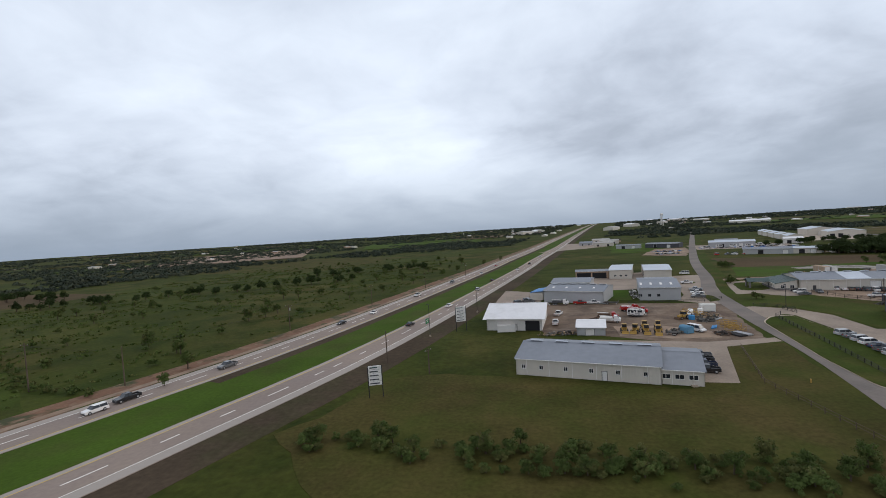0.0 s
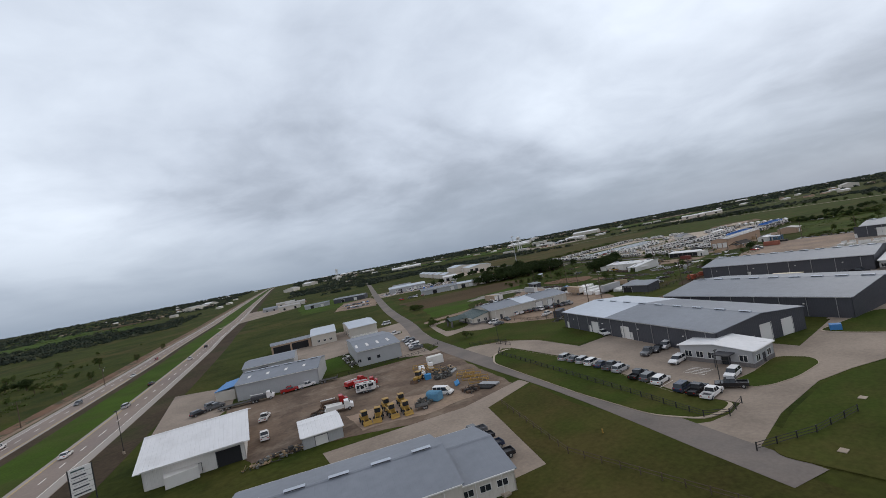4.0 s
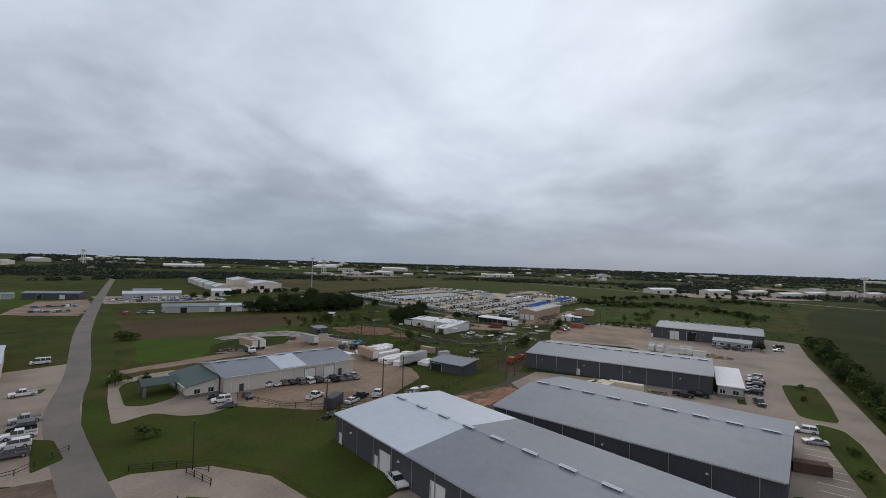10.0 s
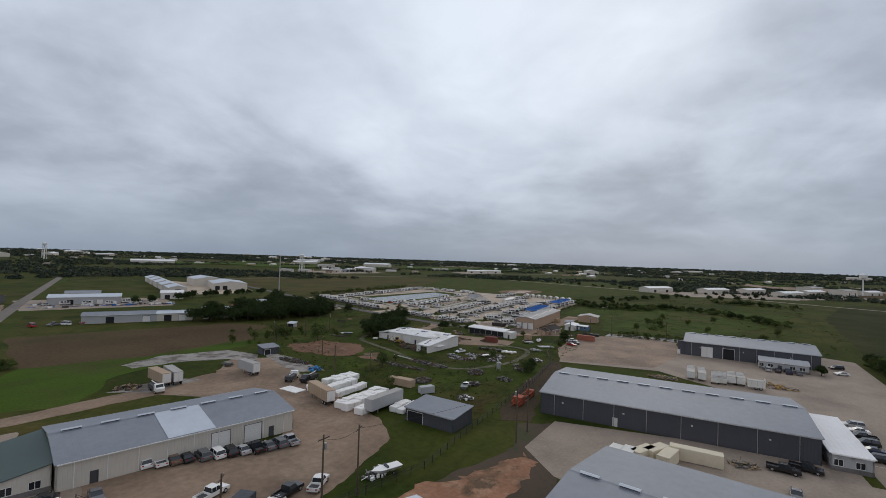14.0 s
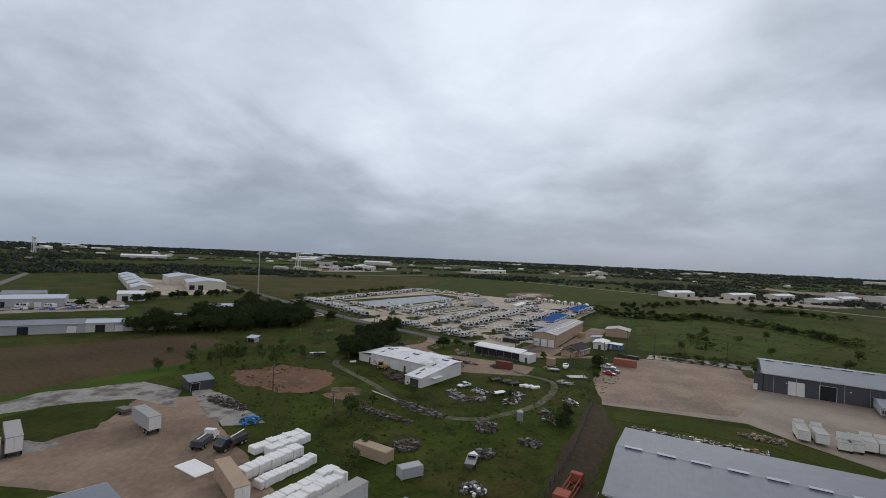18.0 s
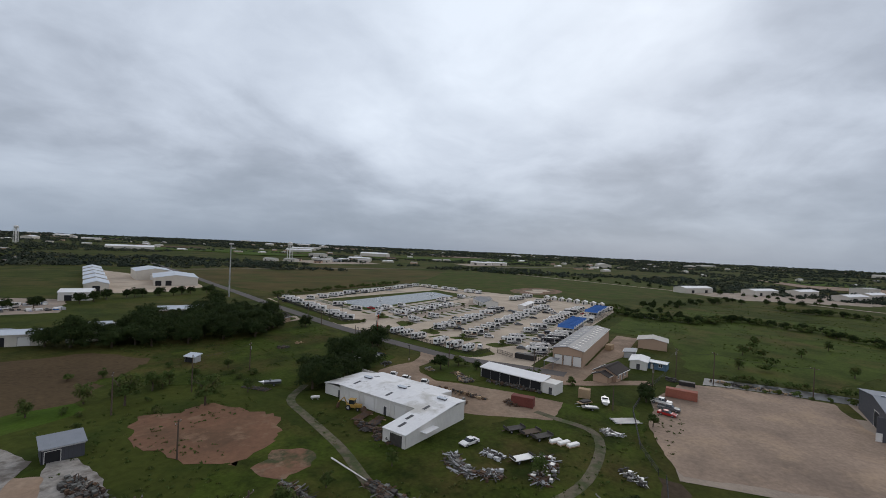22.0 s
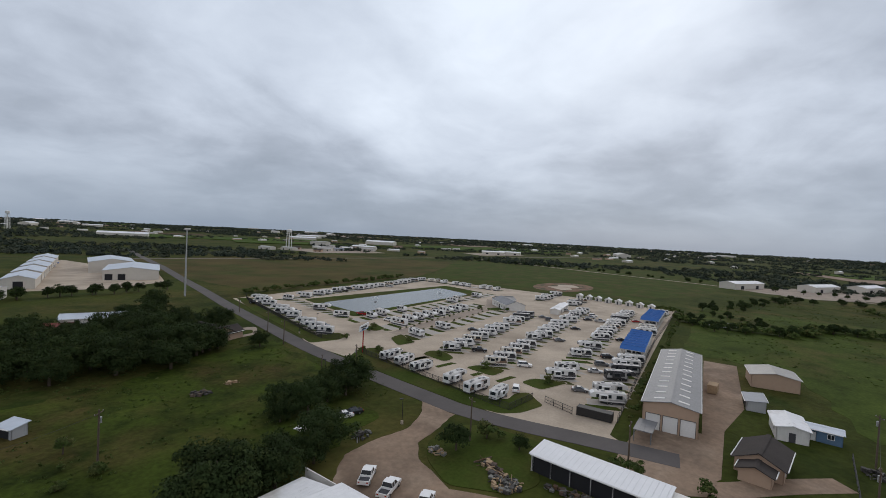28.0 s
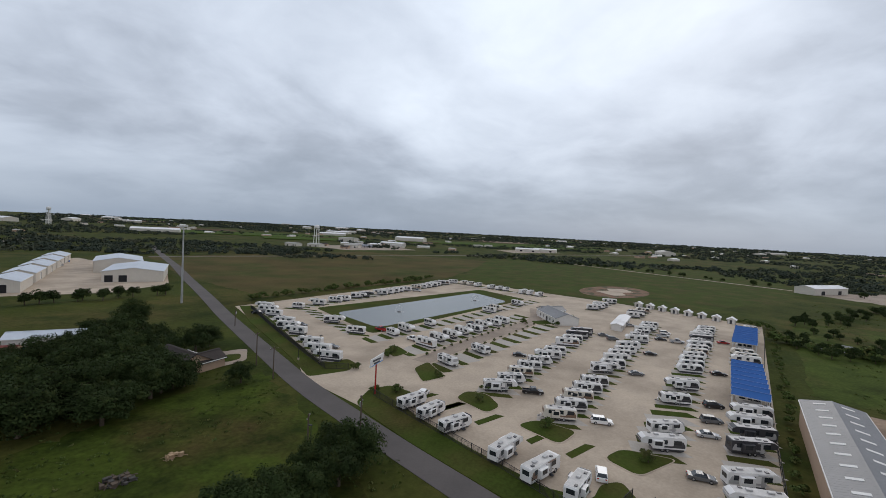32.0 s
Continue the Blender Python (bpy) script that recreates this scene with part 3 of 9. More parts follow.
PAVE = [(52.4, 70.8), (56.8, 71.5), (69.5, 73.6), (85.8, 73.8), (94.7, 71.4), (107.6, 66.2), (115.7, 61.4), (126.8, 57.4), (138.7, 56.5), (172.4, 57.7), (227.6, 59.2), (303.5, 61.8), (347.2, 61.7), (354.6, 81.9), (354.4, 127.8), (334, 126.1),
        (323.2, 175.1), (312.3, 177.8), (263.8, 166.5), (273, 131.4), (265.2, 121.3), (254.2, 102.9), (238.1, 95.2), (238.6, 88), (198.9, 85.1), (198.4, 91.5), (131.4, 86.2), (131.4, 85.3), (106.3, 83.5), (111, 132.2),
        (105.8, 132.7), (92.1, 133.7), (94.1, 153.5), (90.1, 165), (80.3, 172.7), (73.5, 172.4), (67.4, 149.3), (77.4, 155.4), (82.2, 158), (84, 155.2), (81.8, 128.3), (75.7, 106.4), (70.6, 89.6), (70.7, 80.1), (66.2, 79.4), (61.5, 80.5), (58.2, 83.1), (54.5, 86.8)]
slab("concrete_drives", PAVE, 0.06, concrete, "broad pale concrete drives round the charcoal warehouses", "pavement")
slab("warehouse_yard_gravel", wobbly([(266.2, 165.8), (277.3, 133.5), (316.1, 126.3), (334.1, 129.6), (346.5, 131), (347, 143), (342.3, 161.5), (337.6, 172), (317, 176.6), (290, 175.2), (276, 171)], 0.6, 4, 3), 0.075, gravel_mat, "brown gravel yard before the far warehouse", "yard")
slab("aisle_between_warehouses", [(170, 84.6), (210.5, 88.3), (196.5, 146.9), (177.1, 147.3), (167.8, 137.9), (166.2, 130.9)], 0.05, concrete, "pale drive between two charcoal warehouses", "pavement")
ISLANDS = (
    ([(79.7, 155.9), (82.7, 155.3), (80.8, 127.3), (74.6, 105.4), (69.8, 90.4), (70.3, 80.6), (66.3, 80.1), (61.9, 81.4), (59.2, 88.9), (61.5, 107.5), (69.5, 147.2), (75.4, 154.4)], 3.0, "fenced grass island between the road and the car park"),
    ([(97.7, 84.9), (99.1, 79), (96.1, 76.5), (87, 77), (80.8, 79.1), (78.1, 81.7), (78.7, 85.9), (86.5, 84.6)], 2.5, "lawn beside the office entrance"),
    ([(119, 84.4), (118.6, 78.9), (120.5, 70.2), (123.7, 65.1), (129.4, 63.3), (155.8, 63.3), (180, 64.1), (189.7, 65.9), (191.8, 71), (184.2, 71.7), (143.3, 68), (141.7, 79.2), (136, 80.7)], 2.0, "lawn strip round the striped car park"),
    ([(194.3, 73.9), (194.2, 65.6), (216.3, 65.2), (237.6, 65.8), (234.4, 75.7), (214.1, 75.3)], 3.5, "oval grass island in the drive"),
    ([(54.9, 70.1), (69.5, 72.7), (85.3, 73), (94.9, 70.5), (107.7, 65.3), (115.8, 60.6), (126.9, 56.5), (138.8, 55.6), (147.5, 55), (147.9, 47.6), (55.6, 42.9)], 3.0, "mown lawn beside the curved drive"),
)
for pts, r, lb in ISLANDS:
    if pts[0] != (54.9, 70.1):
        slab("kerb", rounded(pts, r), 0.17, concrete_pale, "pale concrete kerb round a lawn", "kerb")
    c = sum((Vector(p) for p in pts), Vector((0, 0))) / len(pts)
    slab("lawn", [((x - c.x) * 0.985 + c.x, (y - c.y) * 0.975 + c.y) for x, y in rounded(pts, r)], 0.20, grass_mown, lb, "lawn")
slab("lawn_strip", [(81.5, 174.4), (91.4, 167.3), (95.5, 155), (93.5, 135.1), (105.8, 134.5), (110.4, 134.7), (110.2, 157.3), (129.5, 158), (141.4, 164), (123.7, 172.6), (108.1, 201.7), (89, 196.3)], 0.04, grass_mown, "wide lawn beside the charcoal warehouse", "lawn")
slab("bare_soil", wobbly([(135.3, 142.5), (141.8, 157.2), (158.7, 153.7), (176.3, 150), (189, 153.7), (195.4, 146.9), (178.7, 142.1), (165, 136), (150.4, 134.5)], 1.0, 4, 8), 0.045, dirt_dark, "bare dark soil behind the warehouses", "dirt")
slab("red_soil", wobbly([(137, 144.1), (135, 153.9), (144.2, 158), (155.5, 153.7), (175.3, 144.5), (172.5, 142.1), (159.5, 143.8), (150.8, 140.5), (144.4, 140.2)], 2.6, 1.4, 9), 0.06, red_soil_mat, "patch of orange-red bare earth with weeds at its edge", "dirt")
slab("bare_soil", wobbly([(189, 158.6), (192.5, 152), (202, 154), (228.1, 158.5), (243, 158), (262, 166.6), (262, 170.4), (244, 167.6), (215, 165), (199, 162)], 1.0, 3, 8), 0.047, verge_mat, "bare brown soil beside the warehouse", "dirt")
slab("verge_grass", [(240.2, 95.3), (252.1, 102.7), (263.1, 120.3), (268.5, 131), (259.7, 162.3), (252.8, 161.5), (257.8, 126.6), (241.5, 102)], 0.07, grass_mown, "strip of grass beside the gravel yard", "grass")

# tan warehouse yard
slab("tan_warehouse_lot", wobbly([(117.3, 209.5), (109.2, 196.2), (122.3, 174), (133.2, 166.4), (147.7, 169.3), (163.5, 173.3), (171.2, 182.1), (181.6, 210.7), (197.5, 257.4), (187.7, 266.8), (172.2, 252.8), (159.2, 251.9), (149.1, 244.8), (159.7, 224.9), (151.3, 191.5)], 0.8, 5, 4), 0.05, caliche, "sandy gravel yard round the tan warehouse", "yard")
slab("circular_drive", rounded([(87.7, 200.3), (96.8, 201.9), (99.5, 194.8), (103.9, 191.2), (111.5, 192.1), (116.9, 199.6), (119.6, 210.5), (113.7, 215.1), (116.3, 230.7), (120.1, 239.5), (110.9, 240.2), (103.4, 237.6), (100.7, 237.7), (93.7, 219)], 2.0), 0.066, concrete, "curving concrete drive to the tan office", "pavement")
slab("lawn", rounded([(94.6, 211.5), (98.3, 208.3), (105, 209.6), (111, 216.3), (113.7, 224.9), (113.3, 232.2), (108.8, 234.1), (103.5, 233.7), (100.2, 229.8)], 3.0), 0.16, grass_mown, "round lawn inside the curving drive", "lawn")
slab("back_drive", wobbly([(102.9, 244.6), (115.4, 245.4), (121.9, 244.4), (131.6, 244.3), (156.5, 242.3), (166.4, 247.5), (159.2, 251.9), (133.2, 251.6), (117.3, 251.1), (104.9, 250.6)], 0.5, 3, 4), 0.07, caliche, "sandy back drive behind the tan warehouse", "pavement")
slab("broken_slab", wobbly([(158.7, 284.7), (173.6, 289.5), (195.6, 281.1), (197.1, 265.2), (189.3, 253.7), (185.9, 267), (170.7, 276.4), (159, 278.1)], 0.8, 3, 6), 0.06, rubble, "cracked pale concrete slab in the grass", "slab")
slab("rubble_patch", wobbly([(142.1, 255.3), (160.5, 256.7), (164.8, 247.9), (149.7, 247.1)], 0.8, 3, 7), 0.085, rubble, "broken concrete and rubble", "slab")
slab("gravel_pad", wobbly([(199.2, 263), (203.2, 261), (201.6, 247), (198.6, 236), (196.4, 228), (189.6, 233), (192.2, 247)], 0.9, 2.5, 7), 0.072, rubble, "grey gravel pad with scrap on it", "slab")
slab("red_clay_patch", wobbly([(212, 259), (219, 274.5), (224, 270), (233.4, 265.5), (238.5, 256), (234, 243), (229, 238.5), (218, 236), (213, 246)], 3.0, 2.2, 8), 0.05, dirt_red, "bare reddish clay patch in the meadow", "dirt")
slab("red_clay_patch", wobbly([(218, 232), (226, 236), (230, 230), (227, 224.5), (219, 226)], 1.6, 1.4, 9), 0.052, clay, "weedy reddish clay beside the track", "dirt")
slab("bright_meadow", wobbly([(222.2, 306.9), (242.5, 280.9), (257.3, 255.3), (300.1, 263.9), (316.5, 293.5), (328, 337.4), (300.2, 335.8), (256.3, 324.8)], 3, 6, 8), 0.058, meadow_mat, "green meadow beside the lane", "grass")
slab("salvage_meadow", wobbly([(179, 163.9), (256.7, 167.6), (303.1, 180.7), (293.1, 197.9), (255.7, 211.3), (237.7, 226.4), (236.9, 256.9), (201.3, 227.2), (189.6, 188.9)], 2, 6, 8), 0.035, meadow_mat, "worn green meadow strewn with salvage", "grass")
LOOP = curve_through([(258.3, 263.3), (247.5, 256.6), (242.8, 245.9), (235.1, 226.1), (227.4, 211), (225.5, 200.2), (229.8, 189.8), (240.4, 184.4), (253, 181.1), (270.2, 182.5), (278.1, 187), (279.6, 194.6), (281.4, 201.5)], 3.0)
ribbon("loop_track", LOOP, -1.1, 1.1, 0.07, track_mat, "worn gravel track looping through the salvage yard", "track")
slab("barn_yard", wobbly([(270.5, 222), (268, 216), (278.1, 196), (293.1, 197.9), (290.6, 223.5), (286.7, 236.3), (288.5, 239.8), (291.8, 246.1), (296.8, 249.7), (305.6, 250.6), (313.5, 251.5), (315.6, 262.5), (310.3, 258.4), (300.6, 255.4), (290.9, 257), (284.6, 257.3), (277, 253), (272.5, 247)], 0.5, 3, 3), 0.06, caliche, "sandy gravel yard beside the white barn", "yard")
slab("grass_island", rounded([(287.6, 237), (291.8, 227), (297.5, 224.5), (303.8, 228), (312.6, 227), (312.8, 243), (308, 249), (298, 248.4), (292.4, 244.6), (289.4, 240)], 2.5), 0.10, grass_mown, "grass island with shrubs by the lane", "grass")
slab("brick_shop_drive", [(307.5, 216.8), (312.3, 202.6), (319.8, 199.1), (345.3, 199.1), (365.7, 195.1), (415.8, 196.8), (415.9, 207), (340.4, 203.3), (334.9, 215.5), (323.3, 216.1)], 0.048, caliche, "sandy drive beside the tan brick workshop", "pavement")
ribbon("gravel_lane", curve_through([(308.2, 215.2), (311.2, 206), (316.5, 197.8), (324.2, 189.6), (331.9, 180.4)], 2.0), -2.4, 2.4, 0.064, caliche, "sandy lane past the brown house", "pavement")
slab("canal", [(341.8, 165.6), (352.4, 165.4), (357.2, 143), (359.8, 118), (350.6, 117.4), (347.8, 141), (343.6, 161.2)], 0.085, water_dark, "narrow water-filled ditch behind the gravel yard", "water")

# trailer park
slab("park_pavement", [(325.9, 219.8), (545.5, 229.8), (560, 311.3), (563.5, 444.5), (371.5, 431.7), (357.1, 387.2), (340.7, 339), (333, 324.9), (330.5, 299.5), (325.5, 279), (320.5, 246), (321.0, 232), (324.2, 217.6)], 0.055, concrete_pale, "pale concrete roads and pads of the trailer park", "pavement")
slab("park_lawn", rounded([(382.3, 349.9), (519.9, 352.6), (533.8, 395.1), (399.2, 406.5)], 4.0), 0.09, grass_mown, "lawn round the pond", "lawn")
slab("pond", rounded([(391.3, 355.8), (502, 355.5), (515.7, 388.6), (398.3, 391.1)], 6.0), 0.12, water, "rectangular grey pond with fountains", "water")
slab("park_west_verge", rounded([(328.9, 297), (325.2, 281), (322.4, 265), (320.6, 254), (320.8, 243.5), (324.5, 239.8), (332.6, 237.2), (335.6, 240.5), (339.4, 244), (336, 246.5), (330.5, 246), (328.5, 253.6), (331.5, 271.4), (335.5, 287.6), (340, 298.6), (346, 297.5), (345.7, 305.2), (339.8, 307), (331.6, 303)], 1.6), 0.095, grass_mown, "lawn along the park fence", "lawn")
slab("park_west_verge", rounded([(334.7, 325.7), (345.9, 321.9), (351.9, 325.1), (353.6, 331.2), (344.6, 331.2), (349.5, 346.7), (365.1, 388.2), (378.8, 428.8), (373.7, 432), (358.9, 397), (342.5, 345.6)], 2.0), 0.095, grass_mown, "lawn along the park fence", "lawn")
slab("ball_field", [(623 + 42 * math.cos(a / 24 * math.tau), 327 + 24 * math.sin(a / 24 * math.tau)) for a in range(24)], 0.06, clay, "red dirt infield of a ball field", "field")
slab("infield", rounded([(596.4, 319.7), (611.8, 338.9), (623.7, 331.3), (637.9, 338), (648.5, 328), (633.6, 315.3), (620.8, 321), (608, 314.2)], 3), 0.09, concrete_pale, "pale marks on the infield", "field")

# ---- buildings ----
def wall_with(length, height, holes, thick=0.2, top=None):
    """A wall from 0 to length along y, its outer face at x = 0, with real openings (y0, y1, z0, z1); top(y): its height where it varies."""
    bm = bmesh.new()
    cuts = sorted({0.0, length, *[h[0] for h in holes], *[h[1] for h in holes], *([length / 2] if top else [])})
    for a, b in zip(cuts, cuts[1:]):
        if b - a < 0.01:
            continue
        inside = sorted([h for h in holes if h[0] < (a + b) / 2 < h[1]], key=lambda h: h[2])
        z, ha, hb = 0.0, top(a) if top else height, top(b) if top else height
        for h in inside:
            if h[2] > z + 0.01:
                box(bm, 0, thick, a, b, z, h[2])
            z = h[3]
        v = [bm.verts.new(p) for p in ((0, a, z), (thick, a, z), (thick, b, z), (0, b, z), (0, a, ha), (thick, a, ha), (thick, b, hb), (0, b, hb))]
        for f in ((3, 2, 1, 0), (4, 5, 6, 7), (0, 1, 5, 4), (1, 2, 6, 5), (2, 3, 7, 6), (3, 0, 4, 7)):
            bm.faces.new([v[i] for i in f])
    bmesh.ops.remove_doubles(bm, verts=bm.verts, dist=0.001)
    return bm


def warehouse(name, label, cx, cy, yaw, width, length, eave, ridge, wall, roof, doors=(), windows=(), vents=0, spouts=0, skirt=None, roof2=None, split=0.5,
              skylights=(), overhang=0.35, light_mat=None, band=None, gable="gable", lights=0):
    """A metal building: ridge along its own y, width along x. doors: (side, at, width, height, material[, sill]); windows: (side, at, width, height, sill).
    Sides: w and e are the long ones, s and n the gable ends. roof2 covers the stretch past split of the length."""
    root = empty(name, pose(cx, cy, 0, 0, 0, yaw), label, "building")
    W, H = width / 2, length / 2
    mono = gable == "mono"
    crest = lambda y: eave + (ridge - eave) * (1 - abs(y - W) / W)
    slope1 = lambda y: eave + (ridge - eave) * (y / width)
    sides = {"w": (pose(-W, -H, 0), length, None, eave), "e": (pose(W, H, 0, 0, 0, 180), length, None, ridge if mono else eave),
             "s": (pose(W, -H, 0, 0, 0, 90), width, (lambda y: slope1(width - y)) if mono else crest, eave), "n": (pose(-W, H, 0, 0, 0, -90), width, slope1 if mono else crest, eave)}
    for key, (m, run, top, high) in sides.items():
        mine = [d for d in doors if d[0] == key]
        panes = [w for w in windows if w[0] == key]
        holes = [(d[1] - d[2] / 2, d[1] + d[2] / 2, d[5] if len(d) > 5 else 0.0, (d[5] if len(d) > 5 else 0.0) + d[3]) for d in mine] + [(w[1] - w[2] / 2, w[1] + w[2] / 2, w[4], w[4] + w[3]) for w in panes]
        ob = part("wall", wall_with(run, high, holes, top=top), wall, root)
        ob.matrix_basis = m
        if skirt:
            sk = part("wall_base", wall_with(run, 0.9, [(h[0], h[1], 0.0, 0.9) for h in holes if h[2] < 0.9], 0.12), skirt, root, "grey stone wainscot")
            sk.matrix_basis = m @ pose(-0.08, 0, 0)
        if band:
            part("eave_band", boxes((-0.05, 0.02, 0.0, run, high - band[1], high - 0.02)), band[0], root, "paler band under the eave").matrix_basis = m
        for d in mine:
            z0 = d[5] if len(d) > 5 else 0.0
            # every hole gets a leaf; in open bays a near-black sheet stands for shade
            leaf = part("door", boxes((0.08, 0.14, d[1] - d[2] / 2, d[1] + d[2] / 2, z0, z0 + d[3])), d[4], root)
            leaf.matrix_basis = m
            fr = bmesh.new()
            for y in (d[1] - d[2] / 2 - 0.1, d[1] + d[2] / 2):
                box(fr, -0.05, 0.1, y, y + 0.1, z0, z0 + d[3] + 0.1)
            box(fr, -0.05, 0.1, d[1] - d[2] / 2, d[1] + d[2] / 2, z0 + d[3], z0 + d[3] + 0.1)
            part("door_frame", fr, trim_white if wall is wall_dark else trim_dark, root).matrix_basis = m
        for w in panes:
            win = part("window", boxes((0.06, 0.10, w[1] - w[2] / 2, w[1] + w[2] / 2, w[4], w[4] + w[3])), glass_dark, root)
            win.matrix_basis = m
            fr = bmesh.new()
            for y in (w[1] - w[2] / 2 - 0.08, w[1] + w[2] / 2, w[1] - 0.04):
                box(fr, -0.04, 0.09, y, y + 0.08, w[4], w[4] + w[3])
            for z in (w[4] - 0.08, w[4] + w[3]):
                box(fr, -0.04, 0.09, w[1] - w[2] / 2 - 0.08, w[1] + w[2] / 2 + 0.08, z, z + 0.08)
            part("window_frame", fr, trim_white, win)
        if key in "we" and spouts:
            for k in range(spouts):
                y = run * (k + 0.5) / spouts
                part("downspout", boxes((-0.12, -0.02, y - 0.06, y + 0.06, 0.1, high)), steel if wall is wall_dark else trim_white, root).matrix_basis = m
        if key == "w" and lights:
            for k in range(lights):
                y = run * (k + 0.6) / lights
                part("wall_light", boxes((-0.3, -0.02, y - 0.2, y + 0.2, high * 0.62, high * 0.62 + 0.25)), trim_white, root).matrix_basis = m
    rise = (ridge - eave) / (width if mono else W)
    pieces = [(-H - overhang, H + overhang, roof)] if roof2 is None else [(-H - overhang, -H + length * split, roof), (-H + length * split, H + overhang, roof2)]
    for y0, y1, mt in pieces:
        if mono:
            part("roof", prism([(-W - overhang, eave - rise * overhang), (W + overhang, ridge + rise * overhang), (W + overhang, ridge + rise * overhang + 0.14), (-W - overhang, eave - rise * overhang + 0.14)], y0, y1), mt, root)
            continue
        for s in (-1, 1):
            out = W + overhang
            prof = [(s * out, eave - rise * overhang), (0, ridge), (0, ridge + 0.14), (s * out, eave - rise * overhang + 0.14)]
            part("roof", prism(prof if s < 0 else prof[::-1], y0, y1), mt, root)
        part("ridge_cap", prism([(-0.45, ridge + 0.10), (0, ridge + 0.2), (0.45, ridge + 0.10), (0, ridge + 0.05)], y0, y1), mt, root)
    for s in (-1, 1):
        x, z = s * (W + overhang), (ridge if mono and s > 0 else eave) - 0.12
        part("gutter", boxes((min(x, x + s * 0.16), max(x, x + s * 0.16), -H, H, z, z + 0.16)), steel if wall is wall_dark else trim_white, root)
    for k in range(vents):
        y = -H + length * (k + 0.5) / vents
        v = part("ridge_vent", prism([(-0.3, ridge + 0.12), (-0.3, ridge + 0.3), (-0.45, ridge + 0.38), (0, ridge + 0.52), (0.45, ridge + 0.38), (0.3, ridge + 0.3), (0.3, ridge + 0.12)], y - 1.5, y + 1.5), roof_light, root, "pale metal ridge ventilator")
        part("throat", boxes((-0.33, 0.33, y - 1.4, y + 1.4, ridge + 0.17, ridge + 0.31)), trim_dark, v)
    for (side, at, down, run) in skylights:
        s = -1 if side == "w" else 1
        x0, x1 = s * W * down, s * W * (down + run)
        z0, z1 = ridge - (ridge - eave) * down + 0.16, ridge - (ridge - eave) * (down + run) + 0.16
        prof = [(x0, z0), (x1, z1), (x1, z1 + 0.05), (x0, z0 + 0.05)]
        part("skylight", prism(prof if s > 0 else prof[::-1], -H + at - 0.45, -H + at + 0.45), light_mat or trim_white, root, "dark roof light" if light_mat else "white translucent roof sheet")
    return root


def spaced(n, length, first=None):
    first = length / n / 2 if first is None else first
    return [first + k * (length - 2 * first) / max(1, n - 1) for k in range(n)]


# charcoal warehouses along the drive
warehouse("charcoal_warehouse", "long charcoal metal warehouse, its end roof newly re-sheeted in pale metal", 116.4, 121.8, -15.6, 28.1, 64.2, 5.5, 6.9, wall_dark, roof_grey,
          [("w", 46, 3.4, 3.6, door_white), ("w", 31.5, 3.4, 3.6, door_white), ("w", 62, 1.0, 2.1, door_white), ("w", 48.8, 1.0, 2.1, door_white), ("w", 29.0, 1.0, 2.1, door_white),
           ("s", 6, 3.6, 4.0, door_white), ("s", 13, 3.6, 4.2, door_white), ("s", 17.5, 1.0, 2.1, door_white)], vents=9, spouts=11, roof2=roof_light, split=0.62, lights=4)
warehouse("charcoal_warehouse", "long charcoal metal warehouse with a grey metal roof and ridge vents", 153.2, 105.1, -5.8, 36.5, 52.9, 5.4, 7.4, wall_dark, roof_grey,
          [("n", 10, 4, 4.2, door_white), ("e", 20, 3.6, 4, door_white), ("e", 40, 3.6, 4, door_white)], vents=9, spouts=8, lights=3)
warehouse("charcoal_warehouse", "long charcoal metal warehouse beside a white-roofed annex", 218.5, 124.0, 4.0, 31.6, 58.6, 5.5, 7.2, wall_dark, roof_grey,
          [("n", 10, 4, 4.2, door_white), ("w", 40, 1.0, 2.1, door_white)], vents=11, spouts=8, lights=4)
warehouse("charcoal_warehouse", "far charcoal warehouse with an open bay facing a gravel yard", 331.0, 101.7, 0.0, 30.3, 48.0, 6.0, 7.8, wall_dark, roof_grey,
          [("w", 39, 4.2, 4.4, door_white), ("w", 31, 4.2, 4.6, door_and_bay_shade), ("w", 50, 1.0, 2.1, door_white), ("n", 12, 4.2, 4.4, door_and_bay_shade)], vents=9, spouts=8, lights=3)
warehouse("office_block", "grey office with a white metal roof and stone wainscot", 93.5, 93.0, 88.3, 15.8, 8.5, 3.5, 4.3, wall_grey, roof_stained,
          [("n", 5.6, 1.8, 2.3, glass_dark), ("w", 4.3, 1.0, 2.1, trim_dark)], [("n", y, 1.5, 1.3, 1.1) for y in (2.0, 8.6, 11.2, 13.8)] + [("w", y, 1.5, 1.3, 1.1) for y in (2.0, 6.6)], skirt=stone_grey)
part("entrance_canopy", boxes((86.5, 89.2, 88.8, 92.2, 2.7, 2.95), (86.6, 86.8, 88.9, 89, 0.06, 2.7), (86.6, 86.8, 91.9, 92, 0.06, 2.7)), trim_dark)
tagged(bpy.data.objects["entrance_canopy"], "flat dark canopy over the office entrance", "canopy")
warehouse("office_annex", "small grey annex with a white metal roof and windows", 216.1, 90, 4.2, 24.1, 6.6, 3.4, 4.4, wall_grey, roof_white, [("s", 6, 1.0, 2.1, trim_dark)],
          [("s", 10, 1.6, 1.2, 1.1), ("s", 14, 1.6, 1.2, 1.1), ("s", 18, 1.6, 1.2, 1.1), ("w", 2, 1.4, 1.2, 1.1), ("w", 5.4, 1.4, 1.2, 1.1)], skirt=stone_grey, gable="mono")
